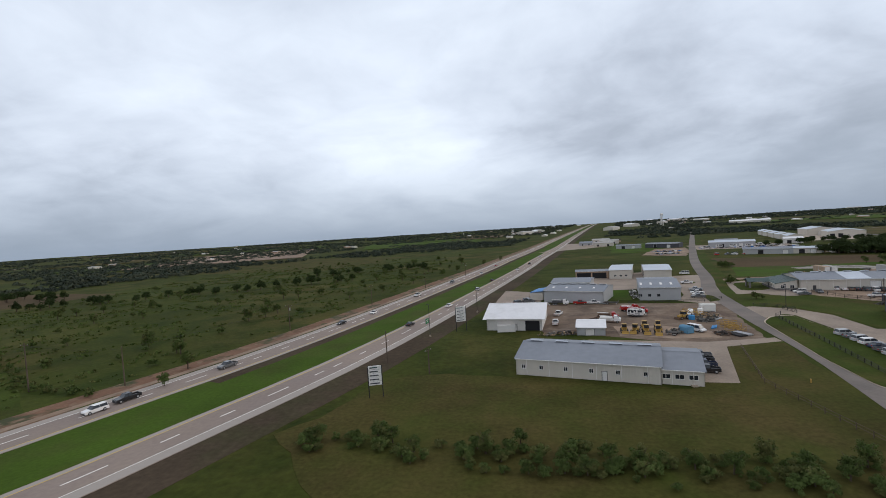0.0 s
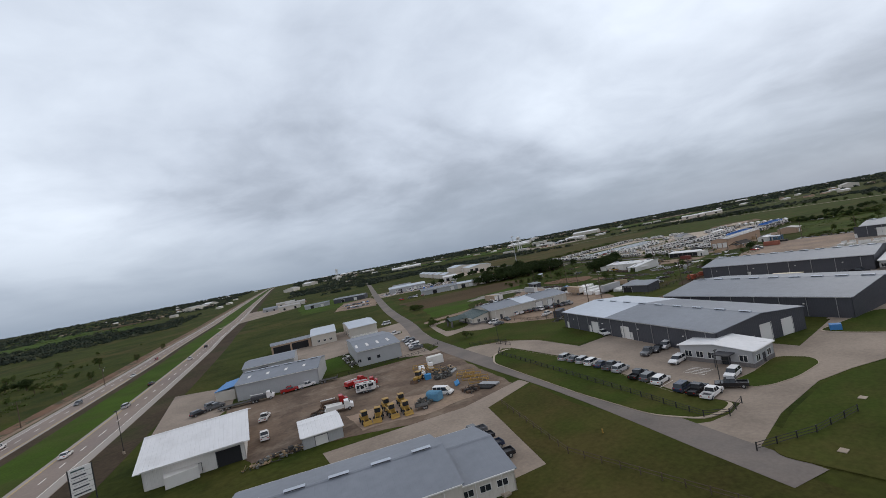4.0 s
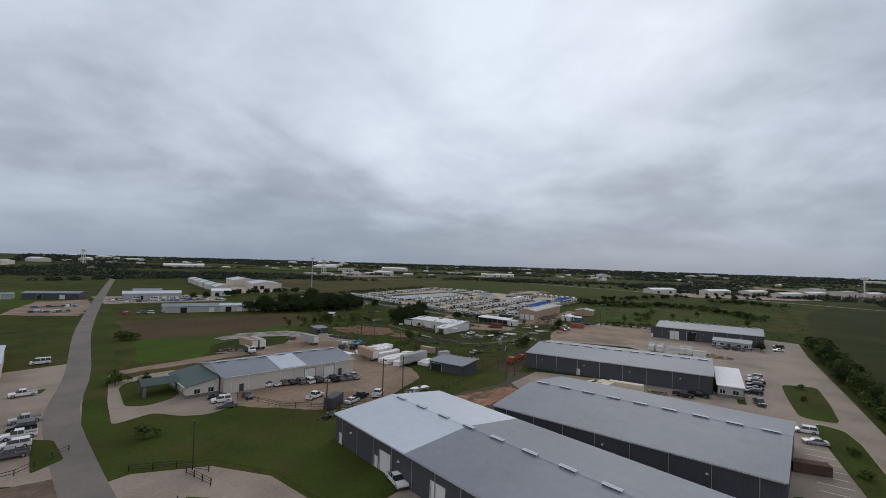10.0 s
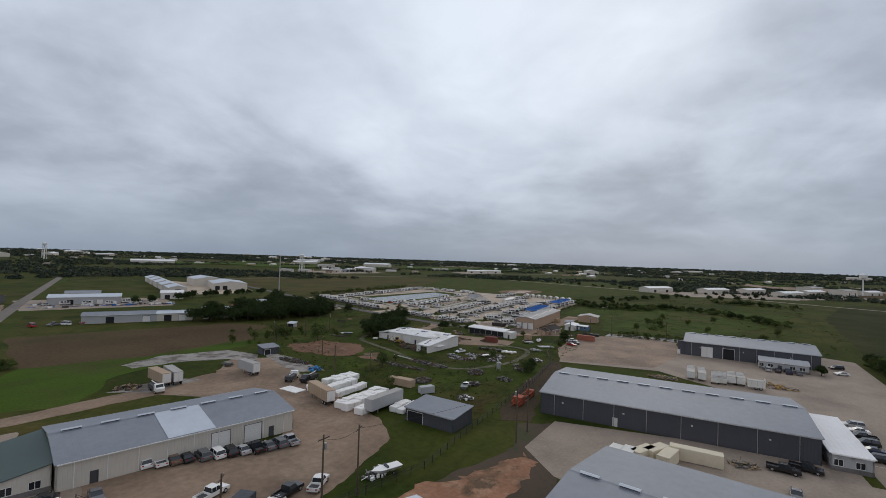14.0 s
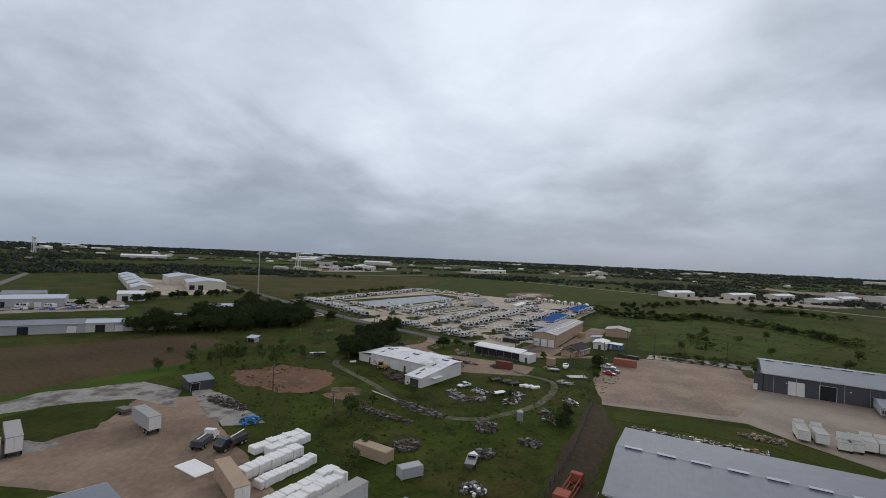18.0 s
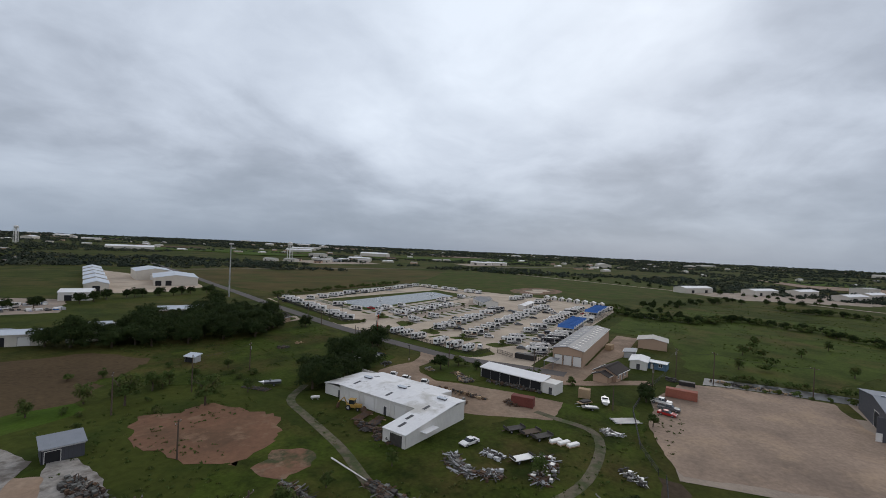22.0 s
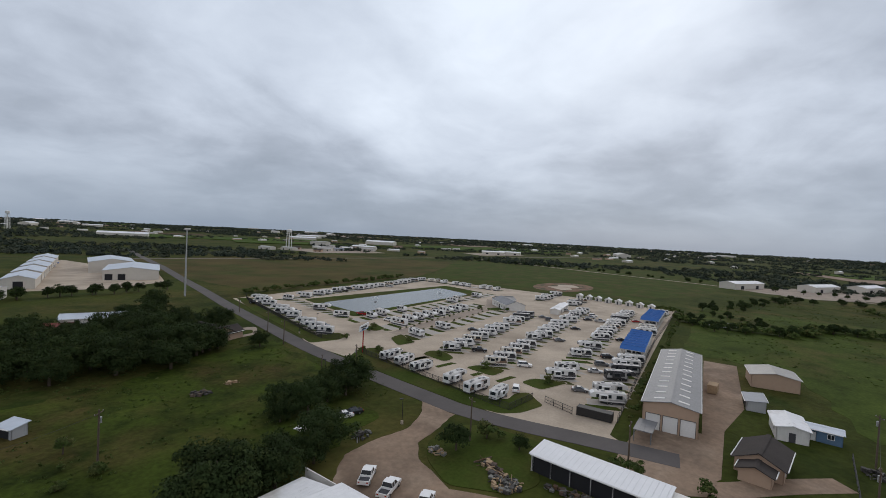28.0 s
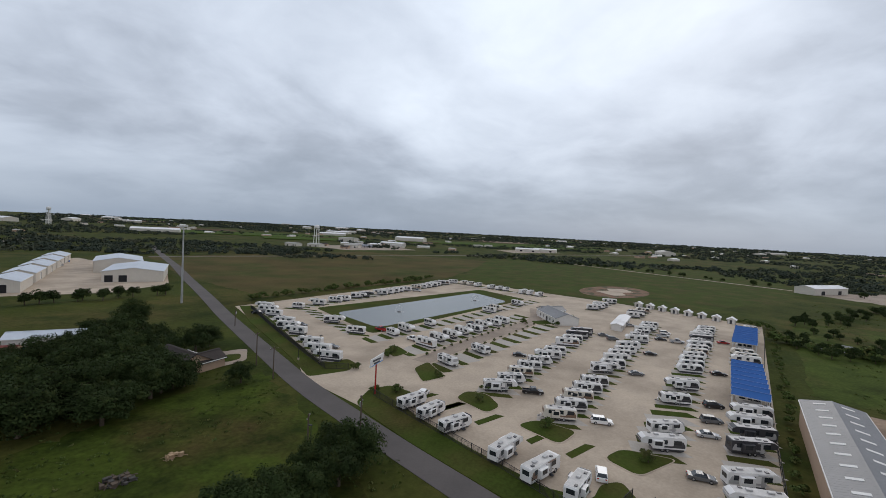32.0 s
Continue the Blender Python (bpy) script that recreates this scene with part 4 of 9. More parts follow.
warehouse("office_annex", "low pale office annex before the far warehouse", 310.6, 90.4, -2.4, 11.4, 15.7, 3.2, 4.0, wall_grey, roof_grey, [("w", 9, 1.2, 2.1, trim_dark)],
          [("w", y, 1.6, 1.2, 1.1) for y in (2, 5, 12, 15)], skirt=stone_grey)

# white building and its neighbours by the highway
warehouse("white_building", "long low white metal building with small windows", 8.2, 106.2, 73.2, 19.0, 31.4, 3.9, 5.7, wall_cream, roof_grey,
          [("w", 11.4, 1.0, 2.1, trim_white), ("s", 4.5, 1.0, 2.1, trim_dark)], [("w", y, 0.8, 0.9, 1.6) for y in (3.0, 8.6, 14.2, 19.8, 25.4, 29.6)], vents=5, spouts=6)
warehouse("white_building_annex", "lower white wing with a row of windows", 27.1, 100.5, 73.2, 17.6, 8, 3.2, 4.7, wall_cream, roof_grey, [("e", 4, 1.0, 2.1, door_white)],
          [("w", 2.0, 1.6, 0.9, 1.3), ("w", 4.6, 1.6, 0.9, 1.3), ("w", 7.2, 1.6, 0.9, 1.3)], spouts=2)
warehouse("pole_barn", "white-roofed barn with a half-open front", -6.5, 159.6, 80.4, 24.6, 18.7, 4.2, 7.2, wall_white, roof_white,
          [("w", 3.2, 4.6, 3.2, door_and_bay_shade), ("w", 9.0, 1.2, 2.1, trim_white), ("n", 10, 6.0, 3.6, door_and_bay_shade)], overhang=1.2)
part("lean_to", boxes((-14.2, -8.2, 145.3, 147.9, 0.05, 2.3)), wall_white)
tagged(bpy.data.objects["lean_to"], "small white lean-to against the barn", "shed")
warehouse("yard_shed", "small white shed with a white roof in the machinery yard", 15.9, 143, 78.8, 12.1, 8.5, 2.5, 3.4, wall_grey, roof_white, [("w", 4.6, 2.6, 2.0, trim_white)])
warehouse("grey_workshop", "light grey metal workshop facing the highway", 22.8, 206.0, 65.9, 20.6, 26.2, 5.2, 6.6, wall_grey, roof_grey, [("n", 10, 4, 4, door_white)], vents=6,
          skylights=[("w", y, 0.4, 0.2) for y in (5, 11, 17, 23)])
part("blue_awning", prism([(-3.2, 3.4), (3.2, 4.2), (3.2, 4.35), (-3.2, 3.55)], -7, 7), roof_blue)
tagged(bpy.data.objects["blue_awning"], "low annex with a bright blue metal roof beside the workshop", "annex").matrix_basis = pose(6.4, 214.5, 0, 0, 0, -22)
part("wall", boxes((-3.0, 3.1, -6.8, 6.8, 0, 3.45)), wall_cream, bpy.data.objects["blue_awning"])
warehouse("grey_workshop", "grey metal workshop with pale skylights and pickups beside it", 58.6, 211.0, 76.0, 35.0, 15.8, 5.4, 6.8, wall_grey, roof_grey,
          [("w", 8.5, 1.0, 1.0, glass_dark, 1.6), ("w", 12.0, 1.0, 1.0, glass_dark, 1.6), ("w", 15.5, 1.0, 1.0, glass_dark, 1.6)], skylights=[("w", y, 0.45, 0.25) for y in (3, 7, 11, 15)])
warehouse("grey_workshop", "pale metal workshop behind another one", 79.5, 276.5, 76, 33, 14, 5.4, 6.6, wall_cream, roof_light, [("n", 8, 3.6, 3.8, door_white), ("n", 18, 3.6, 3.8, door_white)])
warehouse("tan_workshop", "tan metal workshop with a row of small windows", 62.8, 287.5, 73, 33, 12.5, 5.2, 6.0, wall_cream, roof_light, [], [("w", y, 1.2, 1.0, 1.4) for y in (3, 6, 9)])
warehouse("old_workshop", "weathered grey workshop with a low roof", 26.1, 243.1, 72.7, 20.4, 19.6, 4.2, 5.2, wall_grey, roof_grey, [("w", 12, 3.4, 3.2, door_and_bay_shade)])
warehouse("open_shed", "dark open-fronted shed between workshops", 44.4, 285, 78.3, 11.3, 19.5, 4.4, 5.0, wall_tan, roof_grey, [("w", 5.5, 8, 3.4, door_and_bay_shade), ("w", 14.5, 8, 3.4, door_and_bay_shade)])

# tan warehouse with the green-roofed office
warehouse("tan_warehouse", "long tan metal warehouse with a partly re-sheeted grey roof", 136.8, 209.0, 77.1, 21.4, 41.0, 4.6, 6.4, wall_cream, roof_grey,
          [("w", 9, 3.6, 3.6, door_white), ("w", 15.5, 3.6, 3.6, door_white), ("w", 5, 1.0, 2.1, trim_dark), ("w", 36, 1.0, 2.1, trim_dark)], vents=7, spouts=9)
part("pale_roof_sheet", prism([(-10.9, 4.74), (0, 6.56), (0, 6.60), (-10.9, 4.78)], -3.9, 4.5), roof_light)
tagged(bpy.data.objects["pale_roof_sheet"], "newer pale metal sheets laid on the tan warehouse roof", "roof sheets").matrix_basis = pose(136.8, 209.0, 0, 0, 0, 77.1)
warehouse("green_roof_office", "cream office with a dark green metal roof", 112.5, 214.6, -12.9, 8.0, 18.6, 3.0, 4.5, wall_cream, roof_green, [("w", 9.5, 1.2, 2.1, trim_dark)],
          [("w", 3, 1.2, 1.2, 1.0), ("w", 6, 1.2, 1.2, 1.0), ("w", 15, 1.2, 1.2, 1.0), ("s", 2, 1.4, 1.2, 1.0), ("s", 5.4, 1.4, 1.2, 1.0)], skirt=stone_grey, gable="mono")
pc = empty("porte_cochere", pose(104.6, 217.2, 0, 0, 0, 77.1), "green-roofed drive-through canopy on stone piers", "canopy")
for s in (-1, 1):
    prof = [(s * 3.4, 3.0), (0, 4.3), (0, 4.42), (s * 3.4, 3.12)]
    part("roof", prism(prof if s < 0 else prof[::-1], -4.5, 4.5), roof_green, pc)
for x in (-2.8, 2.8):
    part("pier", boxes((x - 0.35, x + 0.35, 3.2, 3.9, 0.06, 3.1)), stone_grey, pc, "grey stone pier")

# salvage yard, barn, brick workshop, house
warehouse("small_grey_shed", "small dark grey metal shed by the gravel pad", 201.5, 264.5, 77.2, 5.3, 6.2, 2.7, 3.2, wall_dark, roof_grey, [("w", 4.6, 2.2, 2.1, door_and_bay_shade)], gable="mono")
warehouse("blue_grey_shed", "open-sided grey metal shed by the tree line", 179, 170.4, -2.2, 8.5, 13.9, 3.2, 4.0, wall_dark, roof_grey, [("n", 4, 6, 2.6, door_and_bay_shade), ("w", 11, 4.6, 2.5, door_and_bay_shade)], gable="mono")
def barn_wall(m, length, top, holes=()):
    """One outer wall of the barn along its local y, with openings (y, width, height, leaf)."""
    cut = [(y - w / 2, y + w / 2, 0.0, h) for y, w, h, _ in holes]
    part("wall", wall_with(length, 0, cut, 0.2, top), wall_white, barn).matrix_basis = m
    for y, w, h, leaf in holes:
        part("door", boxes((0.07, 0.13, y - w / 2, y + w / 2, 0, h)), leaf, barn).matrix_basis = m
        part("door_frame", boxes((-0.04, 0.08, y - w / 2 - 0.1, y - w / 2, 0, h + 0.1), (-0.04, 0.08, y + w / 2, y + w / 2 + 0.1, 0, h + 0.1), (-0.04, 0.08, y - w / 2, y + w / 2, h, h + 0.1)), trim_white, barn).matrix_basis = m


def barn_roof_z(x):
    return 4.75 - 0.095 * abs(x - 7.6)


barn = empty("white_barn", pose(254.1, 222.0, 0, 0, 0, -3.5), "large L-shaped white metal barn with a stained white roof", "barn")
flat = lambda h: (lambda y: h)
barn_wall(pose(0, -1.0, 0), 26.0, flat(4.0), [(4.6, 3.8, 3.2, door_white), (9.6, 1.0, 2.1, trim_dark), (14.6, 4.2, 3.3, door_white), (20.6, 3.4, 3.1, door_white)])
barn_wall(pose(-11.2, -7.4, 0), 6.4, flat(2.93), [(2.6, 3.4, 2.5, junk_dark)])
barn_wall(pose(-11.2, -1.0, 0, 0, 0, -90), 11.2, lambda y: barn_roof_z(y - 11.2))
barn_wall(pose(11.2, -7.4, 0, 0, 0, 90), 22.4, lambda y: barn_roof_z(11.2 - y))
barn_wall(pose(11.2, 0.0, 0, 0, 0, 180), 7.4, flat(4.4))
barn_wall(pose(16.4, 0.0, 0, 0, 0, 90), 5.2, lambda y: barn_roof_z(16.4 - y))
barn_wall(pose(16.4, 25.0, 0, 0, 0, 180), 25.0, flat(3.9), [(6.0, 4.0, 3.2, door_white), (17.0, 4.0, 3.2, door_and_bay_shade)])
barn_wall(pose(0, 25.0, 0, 0, 0, -90), 16.4, lambda y: barn_roof_z(y))
barn_wall(pose(1.0, 25.0, 0), 7.0, flat(2.8), [(1.2, 1.0, 2.0, trim_dark)])
barn_wall(pose(1.0, 32.0, 0, 0, 0, -90), 14.0, flat(2.8))
barn_wall(pose(15.0, 32.0, 0, 0, 0, 180), 7.0, flat(2.8))
for x0, x1, y0, y1 in ((-0.35, 7.6, -1.0, 25.2), (7.6, 16.75, 0.0, 25.2), (-11.5, 7.6, -7.65, -1.0), (7.6, 11.5, -7.65, 0.0)):
    part("roof", prism([(x0, barn_roof_z(x0)), (x1, barn_roof_z(x1)), (x1, barn_roof_z(x1) + 0.14), (x0, barn_roof_z(x0) + 0.14)], y0, y1), roof_stained, barn)
part("lean_to_roof", prism([(25.2, 3.75), (32.3, 2.8), (32.3, 2.94), (25.2, 3.89)], 0.8, 15.2, "x"), roof_stained, barn, "lower white lean-to roof at the end of the barn")
part("wing_wall", boxes((16.5, 16.7, 25.0, 33.5, 0, 3.4)), wall_white, barn, "white screen wall at the corner of the barn")
for x, y in ((3.4, 22.0), (2.4, 9.6), (1.5, -3.0), (-4.6, -2.9), (-8.2, -3.9)):
    part("skylight", prism([(x - 1.2, barn_roof_z(x - 1.2) + 0.15), (x + 1.2, barn_roof_z(x + 1.2) + 0.15), (x + 1.2, barn_roof_z(x + 1.2) + 0.2), (x - 1.2, barn_roof_z(x - 1.2) + 0.2)], y - 0.36, y + 0.36), trim_dark, barn, "dark roof light")
for x, y in ((10.6, 21.6), (9.6, 9.4), (9.0, -2.6)):
    part("skylight", prism([(x - 0.9, barn_roof_z(x - 0.9) + 0.15), (x + 0.9, barn_roof_z(x + 0.9) + 0.15), (x + 0.9, barn_roof_z(x + 0.9) + 0.2), (x - 0.9, barn_roof_z(x - 0.9) + 0.2)], y - 0.3, y + 0.3), trim_dark, barn, "dark roof light")
for y in (22.0, 9.6, -3.2):
    v = part("ridge_vent", boxes((6.9, 8.1, y - 1.3, y + 1.3, 5.12, 5.3)), roof_light, barn, "pale metal ridge ventilator")
    part("throat", boxes((7.1, 7.9, y - 1.2, y + 1.2, 4.8, 5.12)), trim_dark, v)
part("side_canopy", boxes((-6.3, -1.6, -9.1, -7.4, 2.2, 2.28)), roof_white, barn, "small white canopy on the gable wall")
for y in (2.0, 7.0, 12.2, 17.6, 23.0):
    part("downspout", boxes((-0.14, -0.02, y - 0.06, y + 0.06, 0.1, 3.9)), trim_white, barn)
warehouse("open_storage_shed", "long open-fronted storage shed with a white roof, full of scrap", 301.9, 216.5, -7, 5.0, 22.0, 3.2, 3.8, wall_white, roof_white, [("w", y, 3.3, 2.8, door_and_bay_shade) for y in (2.1, 5.7, 9.3, 12.9, 16.5, 20.0)], gable="mono")
part("shed_end_room", boxes((-2.5, 2.5, -4.4, -0.02, 0.05, 3.3)), [wall_white])
tagged(bpy.data.objects["shed_end_room"], "closed white metal room at the end of the open shed", "shed").matrix_basis = pose(300.5, 205.5, 0, 0, 0, -7)
part("door", boxes((-2.56, -2.5, -3.2, -2.2, 0.1, 2.1)), trim_dark, bpy.data.objects["shed_end_room"])
warehouse("tan_brick_workshop", "tan brick workshop with three white roller doors and rows of skylights", 365.8, 211.1, -86.8, 11.2, 60.3, 5.9, 6.9, wall_tan, roof_mid,
          [("s", 2.0, 2.9, 3.6, door_white), ("s", 5.5, 2.9, 3.6, door_white), ("s", 9.0, 2.9, 3.6, door_white)], spouts=0,
          skylights=[(sd, y, 0.25, 0.4) for y in spaced(12, 60.3) for sd in "we"])
part("lean_to", boxes((326.1, 333.4, 211.5, 215.3, 2.5, 2.65), (326.3, 326.5, 211.7, 211.9, 0.05, 2.5), (326.3, 326.5, 215, 215.2, 0.05, 2.5)), roof_mid)
tagged(bpy.context.scene.collection.objects[-1], "grey metal lean-to canopy by the brick workshop", "canopy")
warehouse("metal_storage_barn", "low tan metal barn with a pale roof", 397.4, 187.8, -84, 12.1, 11.6, 3.8, 4.9, wall_tan, roof_tan, [("e", 5, 3.0, 2.8, trim_white)])
warehouse("mobile_office", "white mobile office with a white roof", 353.6, 187.0, -86, 5.9, 10.5, 3.0, 3.6, wall_white, roof_stained, [("s", 3, 1.0, 2.0, trim_dark)], [("w", y, 1.2, 1.0, 1.2) for y in (3, 8)])
warehouse("mobile_home", "blue and white mobile home beside the white one", 355.0, 180.6, -6, 4.0, 6.4, 2.6, 3.0, material("blue_grey_siding", (0.10, 0.17, 0.26), 0.1, ribs=(1, 0.4, 0.03)), roof_light, [("w", 5, 0.9, 2.0, trim_white)], [("w", 2, 1.1, 1.0, 1.1)])
warehouse("brown_house", "small brown house with a dark shingle roof", 330.6, 192.6, 80, 7.6, 11.0, 2.6, 4.4, wall_tan, roof_shingle, [("w", 6, 1.0, 2.0, trim_white)], [("w", 3, 1.2, 1.1, 1.0), ("w", 9.0, 1.2, 1.1, 1.0), ("s", 4.0, 1.4, 1.1, 1.0)], overhang=0.5)
warehouse("house_porch", "low shingled porch wing of the brown house", 323.2, 193.9, 80, 5.0, 3.6, 2.3, 3.2, wall_tan, roof_shingle, [("s", 2.5, 2.6, 1.9, door_and_bay_shade)], overhang=0.5)
warehouse("tin_shed", "small open tin shed", 369.5, 193.0, -85, 4.2, 8, 2.4, 2.9, wall_grey, roof_grey, [("w", 4.5, 6, 2.0, door_and_bay_shade)], gable="mono")

# ---- vehicles ----
FAR_AWAY = pose(0, 0, -60)
headlight_mat = material("lamp_lens", (0.7, 0.7, 0.68), 0.05, rough=0.2)
tail_mat = material("tail_lens", (0.35, 0.02, 0.02), 0.05, rough=0.25)


def bevelled(bm, amount=0.08, segments=1):
    bmesh.ops.bevel(bm, geom=bm.edges[:], offset=amount, segments=segments, affect="EDGES", clamp_overlap=True)
    return bm


def wheel(parent, x, y, r=0.34, w=0.24, rims=False):
    bm = bmesh.new()
    tube(bm, (x - w / 2, y, r), (x + w / 2, y, r), r, r, 12)
    s = 1 if x > 0 else -1
    n = len(bm.faces)
    tube(bm, (x + s * w * 0.3, y, r), (x + s * (w / 2 + 0.015), y, r), r * 0.62, r * 0.55, 10)
    bm.faces.ensure_lookup_table()
    for f in bm.faces[n:]:
        f.material_index = 1
    tyre = part("wheel", bm, [rubber, steel], parent)
    return tyre


def car(kind, paint, label):
    """A car along y, nose at +y, its base at the origin."""
    P = PAINTS[paint]
    root = empty({"sedan": "car", "suv": "car", "pickup": "pickup_truck", "van": "van"}[kind], FAR_AWAY, label, {"pickup": "pickup truck", "van": "van"}.get(kind, "car"))
    L, W = {"sedan": (4.7, 1.8), "suv": (4.8, 1.9), "pickup": (5.6, 1.95), "van": (5.4, 1.95)}[kind]
    h, w = L / 2, W / 2
    belt, top = {"sedan": (0.92, 1.43), "suv": (1.05, 1.72), "pickup": (1.10, 1.82), "van": (1.15, 2.05)}[kind]
    low = [(-h, 0.32), (h - 0.1, 0.30), (h, 0.55), (h - 0.12, belt - 0.22), (h - 1.15, belt), (-h + 0.1, belt), (-h, belt - 0.25)]
    if kind == "pickup":
        low = [(-h, 0.45), (h - 0.1, 0.42), (h, 0.7), (h - 0.1, belt - 0.12), (h - 1.4, belt), (-h + 1.95, belt), (-h + 1.9, 0.72), (-h + 0.12, 0.72), (-h + 0.1, belt), (-h, belt)]
    bm = prism(low, -w, w, "x")
    if kind == "pickup":
        for s in (-1, 1):
            box(bm, s * w - (0.09 if s > 0 else -0.004), s * w + (0.09 if s < 0 else 0.004), -h, -h + 1.95, 0.7, belt + 0.004)
    body = part("body", bm, P, root)
    if kind == "pickup":
        part("bed_floor", boxes((-w + 0.09, w - 0.09, -h + 0.1, -h + 1.92, 0.72, 0.76)), trim_dark, body)
    back, front = {"sedan": (-h + 0.75, h - 1.35), "suv": (-h + 0.15, h - 1.2), "pickup": (-h + 2.0, h - 1.45), "van": (-h + 0.08, h - 0.75)}[kind]
    lean_b, lean_f = {"sedan": (0.7, 0.85), "suv": (0.25, 0.75), "pickup": (0.15, 0.7), "van": (0.1, 0.7)}[kind]
    bm = bmesh.new()
    lo = [(-w + 0.05, back), (w - 0.05, back), (w - 0.05, front), (-w + 0.05, front)]
    hi = [(-w + 0.2, back + lean_b), (w - 0.2, back + lean_b), (w - 0.2, front - lean_f), (-w + 0.2, front - lean_f)]
    a, b = [bm.verts.new((x, y, belt - 0.02)) for x, y in lo], [bm.verts.new((x, y, top - 0.05)) for x, y in hi]
    for i in range(4):
        bm.faces.new((a[i], a[(i + 1) % 4], b[(i + 1) % 4], b[i]))
    bm.faces.new(b), bm.faces.new(a[::-1])
    part("cabin_glass", bm, glass_dark, root, "dark window glass")
    bm = bevelled(boxes((-w + 0.17, w - 0.17, back + lean_b - 0.05, front - lean_f + 0.08, top - 0.06, top)), 0.025)
    for x in (-w + 0.1, w - 0.1):
        for y in ([back + lean_b * 0.5, (back + front) / 2 - 0.1] if kind != "van" else [back + 0.2, back + 1.4, back + 2.6]):
            tube(bm, (x * 1.02, y, belt - 0.02), (x * 0.9, y, top - 0.04), 0.05, 0.05, 4)
    part("roof", bm, P, root)
    r = {"sedan": 0.33, "suv": 0.36, "pickup": 0.4, "van": 0.36}[kind]
    for x in (-w + 0.1, w - 0.1):
        for y in (-h + 0.95, h - 0.95):
            wheel(root, x, y, r)
    for x in (-w + 0.28, w - 0.28):
        part("headlight", boxes((x - 0.2, x + 0.2, h - 0.16, h - 0.02, 0.62, 0.78)), headlight_mat, root)
        part("tail_light", boxes((x - 0.14, x + 0.14, -h - 0.01, -h + 0.06, 0.75, 0.95)), tail_mat, root)
    part("bumper", bevelled(boxes((-w + 0.05, w - 0.05, h - 0.08, h + 0.06, 0.36, 0.56)), 0.03), trim_dark, root)
    return root


CARS = {}
NAMES = {WHITE: "white", BLACK: "black", SILVER: "silver", GREY: "dark grey", NAVY: "dark blue", RED: "red", BLUE: "blue", BRONZE: "brown"}
KINDS = {"sedan": "saloon car", "suv": "sport utility car", "pickup": "pickup truck", "van": "work van"}


def park(kind, paint, x, y, heading, where, z=0.06):
    """A parked car with its nose towards heading, in degrees from +y, anticlockwise."""
    if (kind, paint) not in CARS:
        CARS[kind, paint] = car(kind, paint, "car")
        made = CARS[kind, paint]
        made.matrix_basis = pose(x, y, z, 0, 0, heading)
    else:
        made = copy_thing(CARS[kind, paint], pose(x, y, z, 0, 0, heading))
    return tagged(made, f"{NAMES[paint]} {KINDS[kind]} {where}", group=where.replace("parked ", "vehicles "))


rnd = random.Random(7)


def row_of(points, kinds, paints, heading, where, z=0.06):
    for i, (x, y) in enumerate(points):
        park(kinds[i % len(kinds)], paints[i % len(paints)], x, y, heading + rnd.uniform(-3, 3), where, z)


# car park before the charcoal warehouses
row_of([(80.2, 128.2), (80, 124.9), (79.7, 121.7), (79.3, 118.5), (78.8, 115.3), (78.2, 112), (77.5, 108.9)], ["suv", "sedan", "suv", "suv", "sedan", "pickup", "suv"], [SILVER, GREY, SILVER, WHITE, NAVY, GREY, SILVER], -84.4, "parked in the striped car park")
row_of([(75.3, 102.8), (75, 99.9), (74.3, 96.9), (72.6, 91.1), (72.2, 88.2), (71.7, 85.3)], ["pickup", "suv", "suv", "suv", "pickup", "pickup"], [BLACK, GREY, WHITE, NAVY, BLACK, WHITE], -85.4, "parked in the striped car park")
row_of([(91.2, 110.6), (94.2, 109.8), (97.3, 109.5), (100.4, 109.4), (103.6, 109.3)], ["pickup", "sedan", "suv", "sedan", "suv"], [GREY, BLACK, WHITE, WHITE, GREY], 99.9, "parked beside the office")
park("pickup", BLACK, 77.2, 84.4, 27.7, "parked before the office")
park("suv", WHITE, 83, 86.8, 96.5, "parked before the office")
park("suv", WHITE, 87.3, 100.7, 91.6, "parked before the office")
park("pickup", WHITE, 105, 134.8, 152.3, "parked by the warehouse doors")
# beside the white building, the workshops, the tan warehouse
row_of([(35.7, 111.6), (34.7, 108.1), (33.6, 104.1), (32.6, 100.2)], ["pickup"], [GREY, BLACK, NAVY, BLACK], 76.7, "parked beside the white building")
row_of([(77.4, 216.1), (75.6, 211), (74, 206), (72.2, 200.9), (70.3, 195.9)], ["pickup", "suv", "pickup", "suv", "pickup"], [SILVER, BLACK, WHITE, WHITE, GREY], 75.4, "parked by the grey workshop")
park("pickup", WHITE, 82.6, 239.5, 81, "parked by the grey workshop")
park("van", WHITE, 96.4, 278.6, 76.2, "parked by the pale workshop")
park("suv", WHITE, 110.9, 197.6, 66, "parked by the green-roofed office")
park("sedan", BLACK, 111.9, 201.2, 66, "parked by the green-roofed office")
park("sedan", GREY, 109.5, 192.6, 66, "parked by the green-roofed office")
park("sedan", GREY, 117.3, 196.0, 165, "parked by the green-roofed office")
row_of([(127, 202.1), (129, 200.7), (130.9, 199.3), (132.7, 198.2), (135, 196.6), (137, 195.2), (139, 194.1), (141, 192.8), (143, 191.5), (145.1, 190.5), (147.2, 189.7), (149.4, 188.9)],
       ["suv", "pickup", "sedan", "sedan", "suv", "suv", "suv", "sedan", "pickup", "sedan", "suv", "pickup"], [WHITE, WHITE, BRONZE, BLACK, GREY, WHITE, BLACK, SILVER, BLACK, GREY, GREY, SILVER], -10.9, "parked along the tan warehouse")
